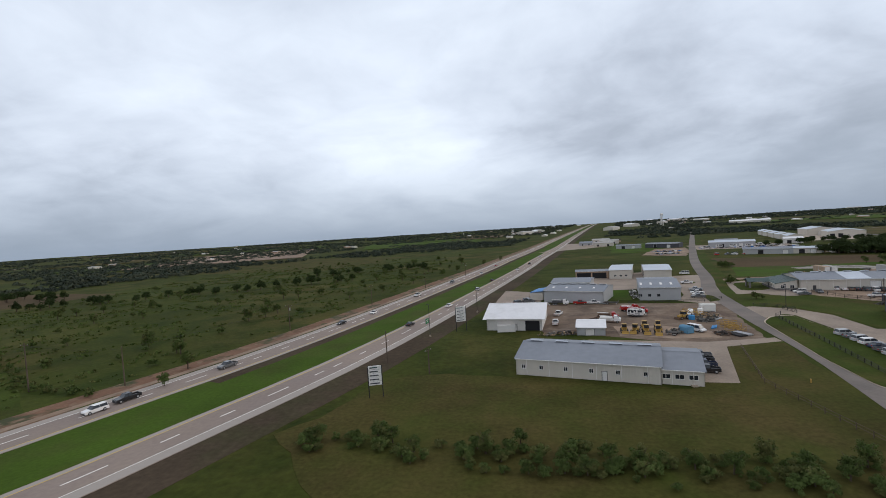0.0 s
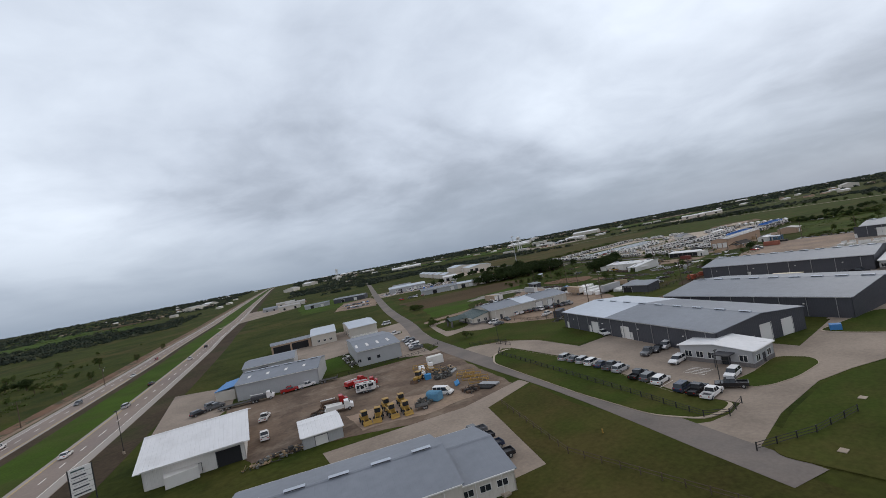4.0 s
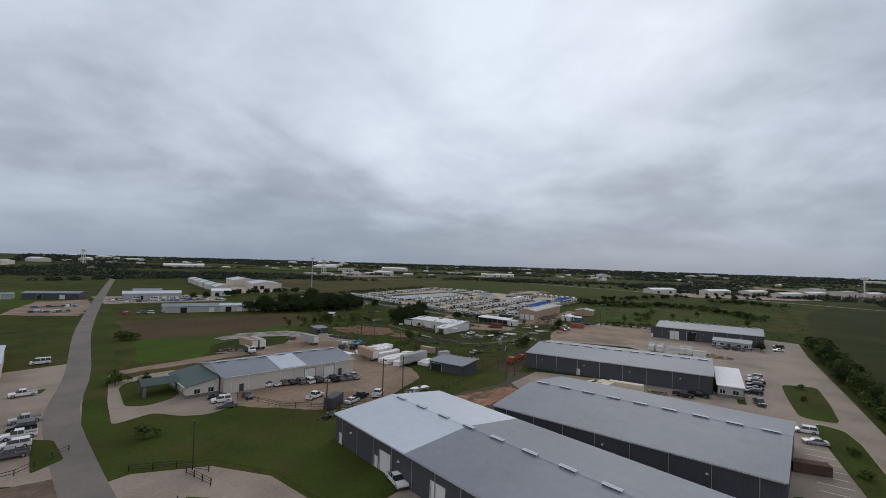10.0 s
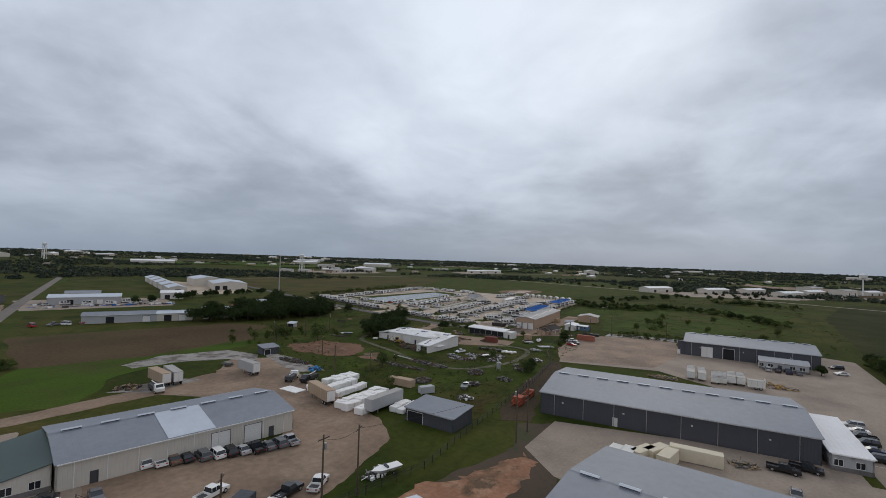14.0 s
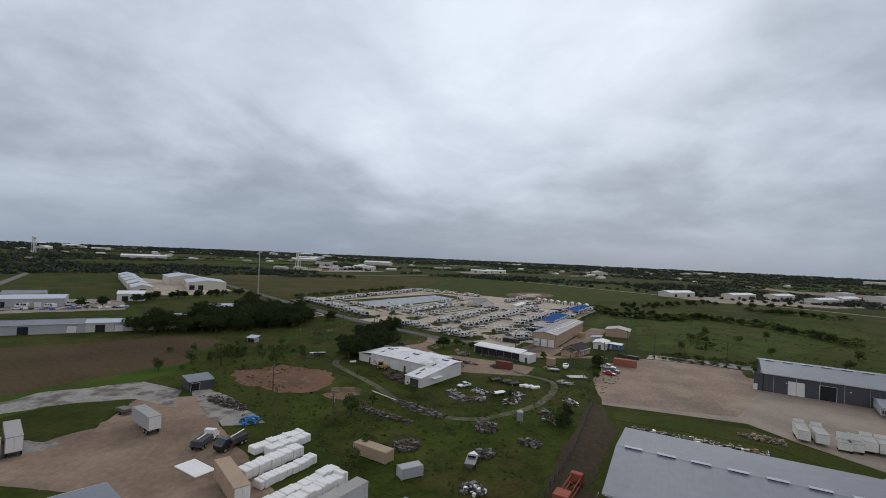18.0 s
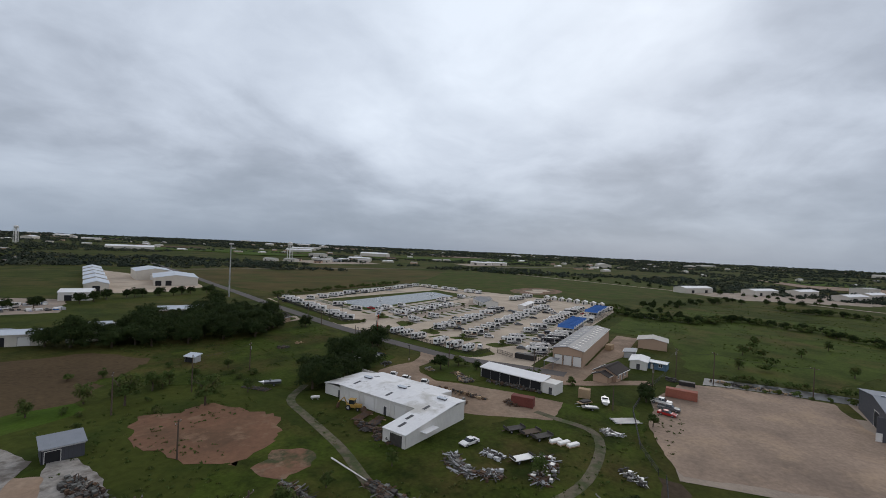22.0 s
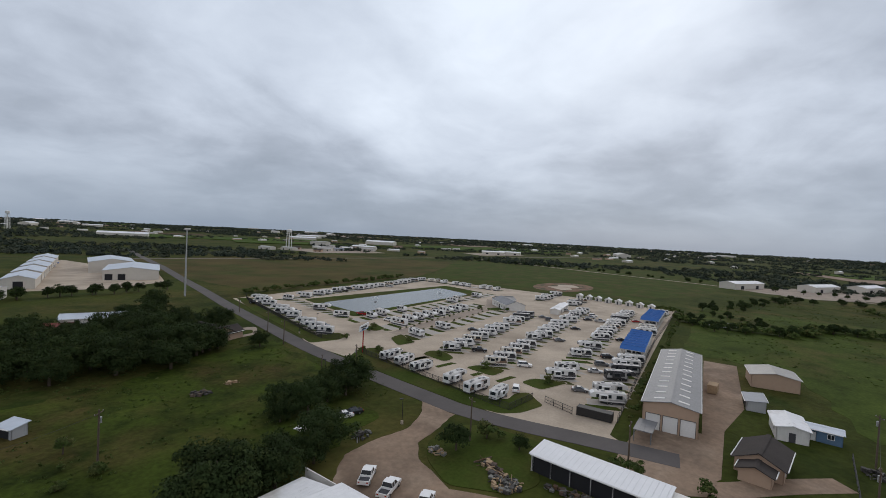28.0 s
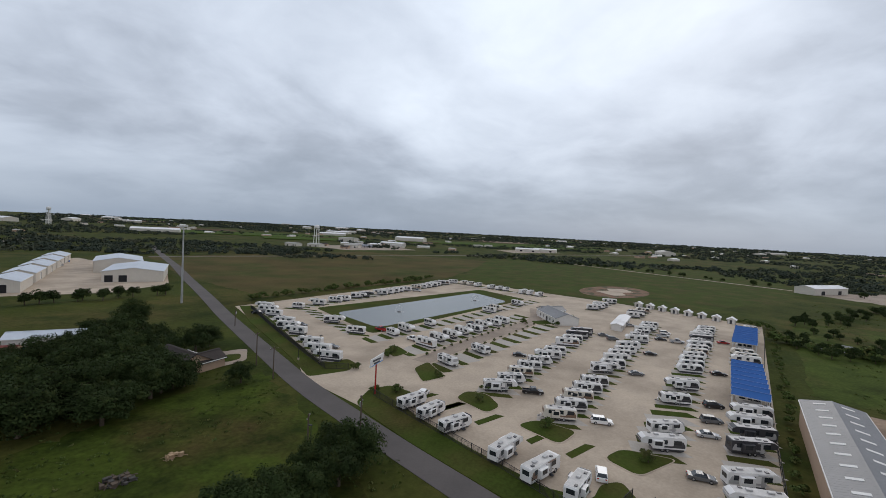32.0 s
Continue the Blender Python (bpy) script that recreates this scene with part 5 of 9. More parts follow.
park("pickup", WHITE, 128, 182, -81, "parked in the gravel yard")
park("sedan", WHITE, 131.5, 171.6, -81.7, "parked in the gravel yard")
park("pickup", BLACK, 135.5, 172.5, -81.6, "parked in the gravel yard")
park("pickup", WHITE, 140.2, 170.5, -65, "parked in the gravel yard")
row_of([(238.9, 82.5), (234.3, 82.5), (229.4, 82.6), (224.8, 82.8), (219.8, 83), (214.5, 83.3)], ["suv", "sedan", "pickup", "suv", "sedan", "suv"], [SILVER, WHITE, BLACK, BLACK, NAVY, BLACK], 2.8, "parked by the white-roofed annex")
park("pickup", BLACK, 196.3, 100.8, 176.5, "parked between the warehouses")
park("pickup", BLACK, 199.5, 96.9, 171.1, "parked between the warehouses")
park("sedan", GREY, 185.1, 100, 85.5, "parked between the warehouses")
park("suv", WHITE, 181.7, 73.9, 8.8, "parked in the striped car park")
park("sedan", SILVER, 174, 72.8, 8.7, "parked in the striped car park")
park("pickup", BLACK, 201.7, 82.2, 104, "parked by the white-roofed annex")
park("suv", BLACK, 324.1, 71.6, 19.4, "parked on the far drive")
park("sedan", WHITE, 312.2, 72.1, 20, "parked on the far drive")
row_of([(302.1, 95.8), (302, 92.7), (301.9, 89.4), (301.8, 86.3)], ["suv", "sedan", "pickup", "suv"], [SILVER, BLACK, NAVY, GREY], -88.2, "parked by the far office")
park("pickup", WHITE, 311.0, 174.8, 178, "parked in the gravel yard"), park("pickup", GREY, 306.0, 172.4, 178, "parked in the gravel yard")
park("sedan", RED, 301.4, 172.3, 172, "parked in the gravel yard")
# barn yard and meadow
for k, x, y, hd, p in (("pickup", 280.8, 248.6, -62, WHITE), ("pickup", 280.2, 243.4, -75, WHITE), ("pickup", 280.6, 236.6, -70, WHITE)):
    park(k, p, x, y, hd, "parked beside the white barn")
for p, x, y in ((WHITE, 293.4, 270.2), (WHITE, 295.8, 269.6), (BLACK, 298.6, 269.4)):
    park("sedan", p, x, y, 66, "parked on the grass under the trees", 0.02)
# traffic on the highway, at rest here
for k, p, x, y, hd in (("suv", BLACK, -121.5, 35.5, 158.8), ("suv", SILVER, -112.2, 57.5, 158.8), ("suv", WHITE, -103, 82.0, 158.7), ("pickup", BLACK, -101.4, 89.0, 159.3), ("pickup", GREY, -91.5, 113.5, 161.6),
                       ("sedan", BLACK, -77.2, 169.0, 165.3), ("sedan", WHITE, -69.6, 190, 165.3), ("pickup", WHITE, -58.3, 238, 166.6), ("sedan", BLACK, -47.4, 161.5, -14.7), ("sedan", WHITE, -36.6, 200, -14.7),
                       ("suv", SILVER, -25.7, 250, -13.4), ("sedan", BLACK, -18.1, 291, -13.4), ("suv", GREY, -44.6, 290, 166.6), ("sedan", WHITE, -27, 340, 166.6), ("pickup", WHITE, 1, 352, -13.4), ("suv", BLACK, 13.4, 402, -12), ("sedan", RED, -16.5, 400, 168), ("suv", WHITE, 29.9, 480, -13)):
    park(k, p, x, y, hd, "on the highway", 0.09)


# ---- trucks and trailers ----
def tanker_truck():
    t = empty("tanker_truck", FAR_AWAY, "white tractor unit pulling a pale tank trailer on the highway", "truck")
    cab = part("cab", bevelled(prism([(5.2, 0.6), (7.6, 0.6), (7.7, 1.7), (6.5, 1.95), (6.3, 3.0), (5.2, 3.6), (4.2, 3.6), (4.2, 0.6)], -1.2, 1.2, "x"), 0.06), PAINTS[WHITE], t)
    part("windscreen", prism([(6.36, 2.0), (6.52, 1.98), (6.34, 2.95), (6.26, 2.95)], -1.0, 1.0, "x"), glass_dark, cab)
    part("chassis", boxes((-0.5, 0.5, -8.2, 6.8, 0.75, 1.0)), trim_dark, t)
    bm = bmesh.new()
    tube(bm, (0, -8.4, 2.1), (0, 3.2, 2.1), 1.1, 1.1, 16)
    tank = part("tank", bm, roof_light, t, "pale cylindrical tank")
    for y in (-7, -4.5, -2, 0.5):
        bm = bmesh.new()
        tube(bm, (0, y, 2.1), (0, y + 0.12, 2.1), 1.14, 1.14, 16)
        part("ring", bm, steel, tank)
    for y in (6.4, 3.9, 2.7, -6.4, -7.7):
        for x in (-1.05, 1.05):
            wheel(t, x, y, 0.5, 0.3)
    return t


tanker_truck().matrix_basis = pose(-117.9, 49.5, 0.09, 0, 0, 159)


def box_trailer(name, label, body_mat, x, y, heading, length=13.5, z=0.06, top=3.9):
    t = empty(name, pose(x, y, z, 0, 0, heading), label, "trailer")
    h = length / 2
    body = part("body", boxes((-1.25, 1.25, -h, h, min(1.1, top * 0.28), top)), body_mat, t)
    part("roof", bevelled(boxes((-1.27, 1.27, -h - 0.02, h + 0.02, top, top + 0.1)), 0.03), roof_tan if body_mat is not container_tan else container_tan, body)
    for s in (-1, 1):
        part("side_ribs", boxes(*[(s * 1.25 - 0.02, s * 1.25 + 0.02, -h + 0.7 + k * 1.5, -h + 0.78 + k * 1.5, 1.15, top - 0.05) for k in range(int(length / 1.5))]), steel, body)
    part("rear_door", boxes((-1.15, -0.02, -h - 0.03, -h + 0.02, 1.2, 3.8), (0.02, 1.15, -h - 0.03, -h + 0.02, 1.2, 3.8)), trim_white, t)
    part("chassis", boxes((-0.5, 0.5, -h + 0.2, h - 0.2, 0.85, 1.1)), trim_dark, t)
    for yy in (-h + 1.2, -h + 2.5):
        for xx in (-1.05, 1.05):
            wheel(t, xx, yy, 0.5, 0.3)
    for xx in (-0.8, 0.8):
        part("landing_leg", boxes((xx - 0.08, xx + 0.08, h - 3.0, h - 2.8, 0.0, 1.1)), steel, t)
    return t


box_trailer("semi_trailer", "long dusty grey-brown semi-trailer parked in the gravel yard", container_tan, 173.3, 205.0, -18, 11.8)
box_trailer("semi_trailer", "long grey semi-trailer parked beside the wrapped loads", wall_grey, 178.0, 186.6, 88, 12.6)
box_trailer("semi_trailer", "grey semi-trailer parked on the grass", wall_grey, 178.4, 244.0, -6, 9.5, 0.08)
box_trailer("semi_trailer", "dusty brown semi-trailer beside the broken slab", container_tan, 155.2, 253.6, -6, 10.5, 0.09)
box_trailer("semi_trailer", "grey semi-trailer beside the broken slab", wall_grey, 158.6, 252.6, -12, 10.5, 0.09)
for x, y, L, hd in ((269.1, 120.6, 7.0, 93), (269, 117.2, 7.0, 94), (269.3, 108.4, 4.6, 92), (269.3, 105.7, 4.6, 92), (266.6, 101.5, 4.8, 5)):
    box_trailer("box_trailer", "white box trailer parked in the warehouse yard", container_white, x, y, hd, L, 0.06, 2.9)
for x, y in ((266.3, 113.1), (267, 111)):
    box_trailer("box_trailer", "small white cargo trailer in the warehouse yard", container_white, x, y, 92, 3.0, 0.06, 2.2)


def container(name, label, mat, x, y, heading, length=6.1, width=2.44, height=2.6, z=0.06):
    t = empty(name, pose(x, y, z, 0, 0, heading), label, "container")
    h, w = length / 2, width / 2
    part("body", boxes((-w, w, -h, h, 0.12, height)), mat, t)
    for xx in (-w - 0.02, w - 0.12):
        for yy in (-h - 0.02, h - 0.12):
            part("corner_post", boxes((xx, xx + 0.14, yy, yy + 0.14, 0.0, height + 0.03)), mat, t)
    part("door", boxes((-w + 0.15, -0.02, -h - 0.04, -h, 0.2, height - 0.15), (0.02, w - 0.15, -h - 0.04, -h, 0.2, height - 0.15)), mat, t)
    part("roof", boxes((-w + 0.13, w - 0.13, -h + 0.13, h - 0.13, height, height + 0.03)), mat, t)
    return t


for x, y, hd, L, m in ((181.2, 129.8, 82, 6.1, container_white), (181.9, 127.4, 84, 6.1, container_white), (185.1, 124.9, 66, 6.1, container_cream), (187.5, 122.7, 64, 6.1, container_cream), (185.9, 120.4, 78, 6.1, container_cream), (191, 115.7, 2, 9.6, container_cream)):
    container("shipping_container", "cream shipping container behind the warehouse" if m is container_cream else "white shipping container behind the warehouse", m, x, y, hd, L)
container("shipping_container", "white shipping container with faded lettering in the machinery yard", container_white, 61.6, 167.4, 76.9, 5.0)
container("shipping_container", "dark grey metal container by the utility pole", wall_dark, 126.5, 173.2, -67.8, 6.0, 2.6, 2.8)
container("rusty_container", "long rusty red container in the gravel yard", material("red_oxide", (0.30, 0.11, 0.075), 0.2, 0.4, 3.0, 0.8), 320.6, 170.4, 1.0, 8.4)
container("rusty_container", "rusty red container in the barn yard", material("dark_red_oxide", (0.16, 0.05, 0.04), 0.25, 0.4, 3.0, 0.85), 283.4, 206.0, 8, 6.0)
container("old_freight_car", "weathered tan wooden freight box in the meadow", container_tan, 198.2, 196.0, 0, 8.4, 2.6, 2.3)
container("grey_container", "small grey metal box in the meadow", wall_grey, 196.4, 185.6, 62, 4.4, 2.2, 2.0)
container("dark_dumpster", "black open waste skip at the edge of the gravel yard", fence_dark, 337, 169.9, 2, 4.6, 2.2, 1.3)
container("dark_dumpster", "long black roll-off container by the park gate", fence_dark, 333.5, 225.0, 1.0, 8.0, 2.4, 2.0)
container("dumpster", "rusty brown open waste skip in the striped car park", rust, 155.3, 75.5, 11.6, 6.0, 2.4, 1.9)
container("dumpster", "blue waste bin beside the warehouse", roof_blue, 121, 81.3, 22.8, 2.2, 1.8, 1.4)
container("timber_crate", "orange-brown timber crate beside the brick workshop", timber, 376, 202.6, 86, 4.4, 2.4, 2.4)
container("timber_crate", "pale timber crate by the barn yard", timber, 301.5, 194.2, 8, 3.2, 2.4, 2.6)

# ---- trailer park ----
rv_white = material("rv_fibreglass", (0.72, 0.72, 0.71), 0.08, 0.2, 2.0, 0.35, by_object=0.3)
rv_cream = material("rv_cream", (0.66, 0.62, 0.54), 0.05, 0.2, 2.0, 0.4, by_object=0.3)
rv_grey = material("rv_grey", (0.40, 0.40, 0.40), 0.05, 0.2, 2.0, 0.35)
rv_dark = material("rv_charcoal", (0.055, 0.055, 0.06), 0.05, 0.2, 2.0, 0.3)
rv_brown = material("rv_brown_stripe", (0.20, 0.13, 0.09), 0.05, 0.2, 2.0, 0.35)
rv_roof = material("rv_roof", (0.54, 0.53, 0.51), 0.2, 0.3, 2.0, 0.7)


def rv(kind, body_mat, stripe, label, slides=1, far=False):
    """A camper along y, its nose at +y."""
    name, L, H = {"trailer": ("travel_trailer", 7.6, 2.7), "fifth": ("fifth_wheel_trailer", 9.0, 3.0), "coach": ("motorhome", 8.8, 2.95), "short": ("travel_trailer", 5.8, 2.6)}[kind]
    root = empty(name, FAR_AWAY, label, "camper")
    h, w = L / 2, 1.15
    prof = {"trailer": [(-h, 0.6), (h - 0.5, 0.6), (h, 1.1), (h - 0.1, 1.9), (h - 0.7, H), (-h + 0.15, H), (-h, H - 0.3)],
            "short": [(-h, 0.6), (h - 0.5, 0.6), (h, 1.1), (h - 0.1, 1.9), (h - 0.7, H), (-h + 0.15, H), (-h, H - 0.3)],
            "fifth": [(-h, 0.7), (h - 2.6, 0.7), (h - 2.5, 1.6), (h - 0.2, 1.7), (h, 2.3), (h - 0.25, H - 0.4), (h - 0.9, H), (-h + 0.1, H), (-h, H - 0.25)],
            "coach": [(-h, 0.5), (h - 0.15, 0.5), (h, 1.0), (h - 0.1, 2.8), (h - 0.5, H), (-h + 0.15, H), (-h, H - 0.3)]}[kind]
    body = part("body", prism(prof, -w, w, "x"), body_mat, root)
    part("roof_membrane", boxes((-w + 0.08, w - 0.08, -h + 0.3, h - 1.0, H, H + 0.04)), rv_roof, root)
    for s in (-1, 1):
        x0, x1 = (s * w, s * (w + 0.02)) if s > 0 else (s * (w + 0.02), s * w)
        part("stripe", prism([(-h + 0.2, 1.0), (h * 0.55, 1.0), (h * 0.35, 1.35), (-h + 2.6, 1.35), (-h + 1.9, 2.3), (-h + 0.6, 2.3), (-h + 0.2, 1.5)], x0, x1, "x"), stripe, root)
        panes = [(x0 - 0.03, x1 + 0.03, y - ww / 2, y + ww / 2, 1.65, 2.5) for y, ww in ((-h * 0.62, 1.5), (-h * 0.08, 0.9), (h * 0.5, 1.4))]
        for some in ([panes] if far else [[q] for q in panes]):
            tagged(part("window", boxes(*some), glass_dark, root), kind="stuff" if far else "")
    if far:
        part("air_conditioner", boxes((-0.35, 0.35, -0.5, 0.5, H + 0.04, H + 0.36)), rv_grey, root)
        part("roof_vent", boxes((0.3, 0.8, h * 0.4, h * 0.4 + 0.6, H + 0.04, H + 0.2)), rv_dark, root)
        part("chassis", boxes((-w + 0.06, w - 0.06, -h + 0.3, h - (2.7 if kind == "fifth" else 0.6), 0.0, 0.72)), rv_dark, root)
        return root
    part("chassis", boxes((-w + 0.1, w - 0.1, -h + 0.3, h - (2.7 if kind == "fifth" else 0.6), 0.32, 0.72)), rv_dark, root)
    part("rear_window", boxes((-0.7, 0.7, -h - 0.03, -h + 0.02, 1.6, 2.4)), glass_dark, root)
    part("door", boxes((w, w + 0.03, h * 0.24, h * 0.24 + 0.75, 0.75, 2.6)), rv_grey if body_mat is not rv_grey else rv_white, root)
    part("front_cap", prism([(h - 0.06, prof[-4][1] * 0 + 1.75), (h + 0.015, 1.75), (h - 0.05, 2.6), (h - 0.12, 2.6)], -1.0, 1.0, "x"), glass_dark if kind == "coach" else stripe, root)
    for y in ((-h * 0.45, h * 0.25) if L > 8 else (0.0,)):
        ac = part("air_conditioner", bevelled(boxes((-0.35, 0.35, y - 0.5, y + 0.5, H + 0.04, H + 0.36)), 0.08), rv_grey if slides else rv_white, root)
    for y in (-h * 0.75, h * 0.5):
        part("roof_vent", boxes((0.3, 0.8, y - 0.3, y + 0.3, H + 0.04, H + 0.2)), rv_dark, root)
    if slides:
        part("slide_out", bevelled(boxes((w, w + 0.75, -h * 0.6, -h * 0.05, 0.95, H - 0.45)), 0.04), body_mat, root)
        part("slide_out", bevelled(boxes((-w - 0.7, -w, h * 0.02, h * 0.5, 0.95, H - 0.45)), 0.04), stripe if kind == "coach" else body_mat, root)
        part("slide_window", boxes((w + 0.75, w + 0.78, -h * 0.5, -h * 0.18, 1.6, 2.4)), glass_dark, root)
        part("slide_window", boxes((-w - 0.73, -w - 0.7, h * 0.1, h * 0.42, 1.6, 2.4)), glass_dark, root)
    part("awning_roll", tube(bmesh.new(), (w + 0.08, h * 0.1, H - 0.25), (w + 0.08, h * 0.62, H - 0.25), 0.09, 0.09, 6), stripe, root)
    ys = (-0.9, 0.1) if kind != "coach" else (-h + 2.2, h - 1.4)
    for y in ys:
        for x in (-w + 0.12, w - 0.12):
            wheel(root, x, y, 0.38 if kind != "coach" else 0.45, 0.24, False)
    if kind in ("trailer", "short"):
        hb = bmesh.new()
        tube(hb, (-0.9, h - 0.3, 0.6), (0, h + 1.1, 0.5), 0.06, 0.06, 4)
        tube(hb, (0.9, h - 0.3, 0.6), (0, h + 1.1, 0.5), 0.06, 0.06, 4)
        part("hitch", hb, trim_dark, root)
        part("gas_bottle", tube(bmesh.new(), (0, h + 0.35, 0.55), (0, h + 0.35, 1.1), 0.2, 0.2, 8), rv_white, root)
    part("steps", boxes((w, w + 0.6, h * 0.24, h * 0.24 + 0.7, 0.25, 0.32), (w, w + 0.3, h * 0.24, h * 0.24 + 0.7, 0.5, 0.56)), trim_dark, root)
    return root


RV_KINDS = [("fifth", rv_white, rv_grey, "white fifth-wheel camper, grey stripes,"), ("trailer", rv_white, rv_dark, "white and black travel trailer"),
            ("fifth", rv_white, rv_dark, "white and charcoal fifth-wheel camper"), ("coach", rv_white, rv_brown, "white and brown motorhome"), ("trailer", rv_cream, rv_brown, "cream and brown travel trailer"),
            ("fifth", rv_dark, rv_grey, "charcoal fifth-wheel camper"), ("short", rv_white, rv_grey, "short white travel trailer"), ("coach", rv_brown, rv_cream, "brown and cream motorhome"), ("trailer", rv_white, rv_grey, "white and grey travel trailer")]
RVS = {}
rr = random.Random(21)


def camp(i, x, y, heading, where, far=False):
    key = (i, far)
    if key not in RVS:
        k, b, s, lb = RV_KINDS[i]
        RVS[key] = rv(k, b, s, lb, 1, far)
        RVS[key].matrix_basis = pose(x, y, 0.06, 0, 0, heading)
        made = RVS[key]
    else:
        made = copy_thing(RVS[key], pose(x, y, 0.06, 0, 0, heading))
    return tagged(made, RV_KINDS[i][3] + " " + where, group="campers in the trailer park")


strip_bm, pad_bm = bmesh.new(), bmesh.new()
WEIGHTS = [0, 0, 1, 1, 2, 2, 3, 4, 5, 6, 8, 8]


def strip(cx, cy, half, wide, axis, top=0.11, into=None):
    """A low grass strip along the direction axis, in degrees from +x, with one end cut aslant."""
    d, n = Vector((math.cos(radians(axis)), math.sin(radians(axis)))), Vector((-math.sin(radians(axis)), math.cos(radians(axis))))
    c = Vector((cx, cy))
    ring = [c - d * half - n * wide, c + d * half - n * wide, c + d * (half - wide) + n * wide, c - d * half * 0.9 + n * wide]
    into = strip_bm if into is None else into
    lo, hi = [into.verts.new((*p, 0.0)) for p in ring], [into.verts.new((*p, top)) for p in ring]
    into.faces.new(hi)
    for k in range(4):
        into.faces.new((lo[k], lo[(k + 1) % 4], hi[(k + 1) % 4], hi[k]))


def rv_row(x0, y0, x1, y1, pitch, axis, fill, where, half=5.2, cars=0.3, far=False, kinds=WEIGHTS):
    """Sites side by side along a line, each aslant at axis: a grass strip between sites, a camper on most, some with a car in front."""
    run = Vector((x1 - x0, y1 - y0))
    n = int(run.length / pitch)
    d = Vector((math.cos(radians(axis)), math.sin(radians(axis))))
    for k in range(n + 1):
        c = Vector((x0, y0)) + run * (k / n)
        strip(c.x, c.y, half, pitch * rr.uniform(0.14, 0.20), axis)
        if k == n:
            break
        m = c + run / n / 2
        strip(m.x, m.y, half + 0.4, pitch * 0.30, axis, 0.075, pad_bm)
        if rr.random() < fill:
            camp(rr.choice(kinds), m.x + rr.uniform(-0.25, 0.25), m.y + rr.uniform(-0.6, 0.6), axis - 90 + rr.choice((9.4, 181.4, 180)) + rr.uniform(-1.5, 1.5), where, far or m.x > 404)
            if rr.random() < cars:
                q = m + d * rr.choice((-1, 1)) * (half + 3.6)
                park(rr.choice(("pickup", "suv", "sedan")), rr.choice((WHITE, BLACK, SILVER, GREY, RED, BLACK)), q.x, q.y, axis - 90 + rr.uniform(-8, 8), "parked beside a camper")


# stands beside the lane fence
for x, y, k, hd in ((339.1, 292, 8, -96), (337.8, 285.2, 8, -92), (335.9, 277.2, 1, -104), (333.5, 263.7, 0, -93), (331.4, 255.6, 3, -100), (330.6, 248.6, 8, -88)):
    camp(k, x, y, hd, "by the lane fence")
park("suv", WHITE, 338.4, 247.2, -70, "parked beside a camper")
park("suv", WHITE, 346.1, 294.2, -68.7, "parked beside a camper")
for y in (293.6, 285.2, 285, 274.6, 262, 253.6):
    strip(345.5, y, 4.2, 0.9, -12)
rv_row(346.9, 329.7, 380.8, 423.5, 8.5, -66.1, 0.85, "along the lane fence", 4.4, 0.15, True, [0, 1, 8, 8, 4, 2])
rv_row(377.2, 351.7, 393, 403.6, 6.6, -64.7, 0.12, "in a half-empty row", 4.6, 0.0, True)
rv_row(359.3, 281.9, 452.9, 291, 7.4, -59.8, 0.92, "in a row of sites", 5.4, 0.5)
rv_row(353.2, 261.9, 494.9, 273.2, 7.3, -59.4, 0.95, "in a row of sites", 5.4, 0.45)
rv_row(352.9, 241.5, 380, 243, 8.9, -58.9, 0.5, "in a row of sites", 5.4, 0.4)
rv_row(385, 243.3, 514.7, 251.6, 6.6, -62.1, 0.9, "in a row of sites", 5.2, 0.3)
rv_row(341.5, 225, 395.9, 228.1, 7.6, -65.6, 0.62, "by the boundary fence", 4.6, 0.5, False, [0, 5, 2, 1, 0, 5])
rv_row(446.8, 232.2, 467, 233.5, 6.6, -73, 1.0, "by the boundary fence", 4.6, 0.0)
rv_row(511.3, 234.9, 528.5, 234.6, 4.9, -77, 0.5, "by the boundary fence", 4.6, 0.0)
rv_row(367.2, 305.3, 454.3, 308.7, 8.9, 75.7, 0.5, "in a half-empty row", 4.8, 0.1)
rv_row(371.8, 323.5, 464.9, 328.2, 8.2, 77.3, 0.55, "near the pond", 4.8, 0.15, True)
rv_row(374.4, 343.4, 517, 345.8, 8, 77.4, 0.5, "near the pond", 4.4, 0.1, True)
rv_row(388.9, 411.1, 550.5, 430, 6.5, -63.1, 0.7, "along the park edge", 4.4, 0.1, True)
rv_row(542.8, 350.7, 550.1, 424.1, 6.5, -5.3, 0.75, "along the park edge", 4.4, 0.1, True)
rv_row(517.3, 308.8, 558.1, 311.2, 6.1, -65.7, 0.6, "along the park edge", 4.4, 0.1, True)
rv_row(511.2, 285.3, 539.1, 286.2, 6, -67.4, 0.6, "along the park edge", 4.4, 0.1, True)
tagged(part("site_pads", pad_bm, material("site_concrete", (0.37, 0.345, 0.31), 0.14, 0.12, 1.5, 0.85)), "pale concrete pads of the camper sites", "pavement", kind="stuff")
tagged(part("site_strips", strip_bm, grass_mown), "narrow grass strips between camper sites", "grass", kind="stuff")
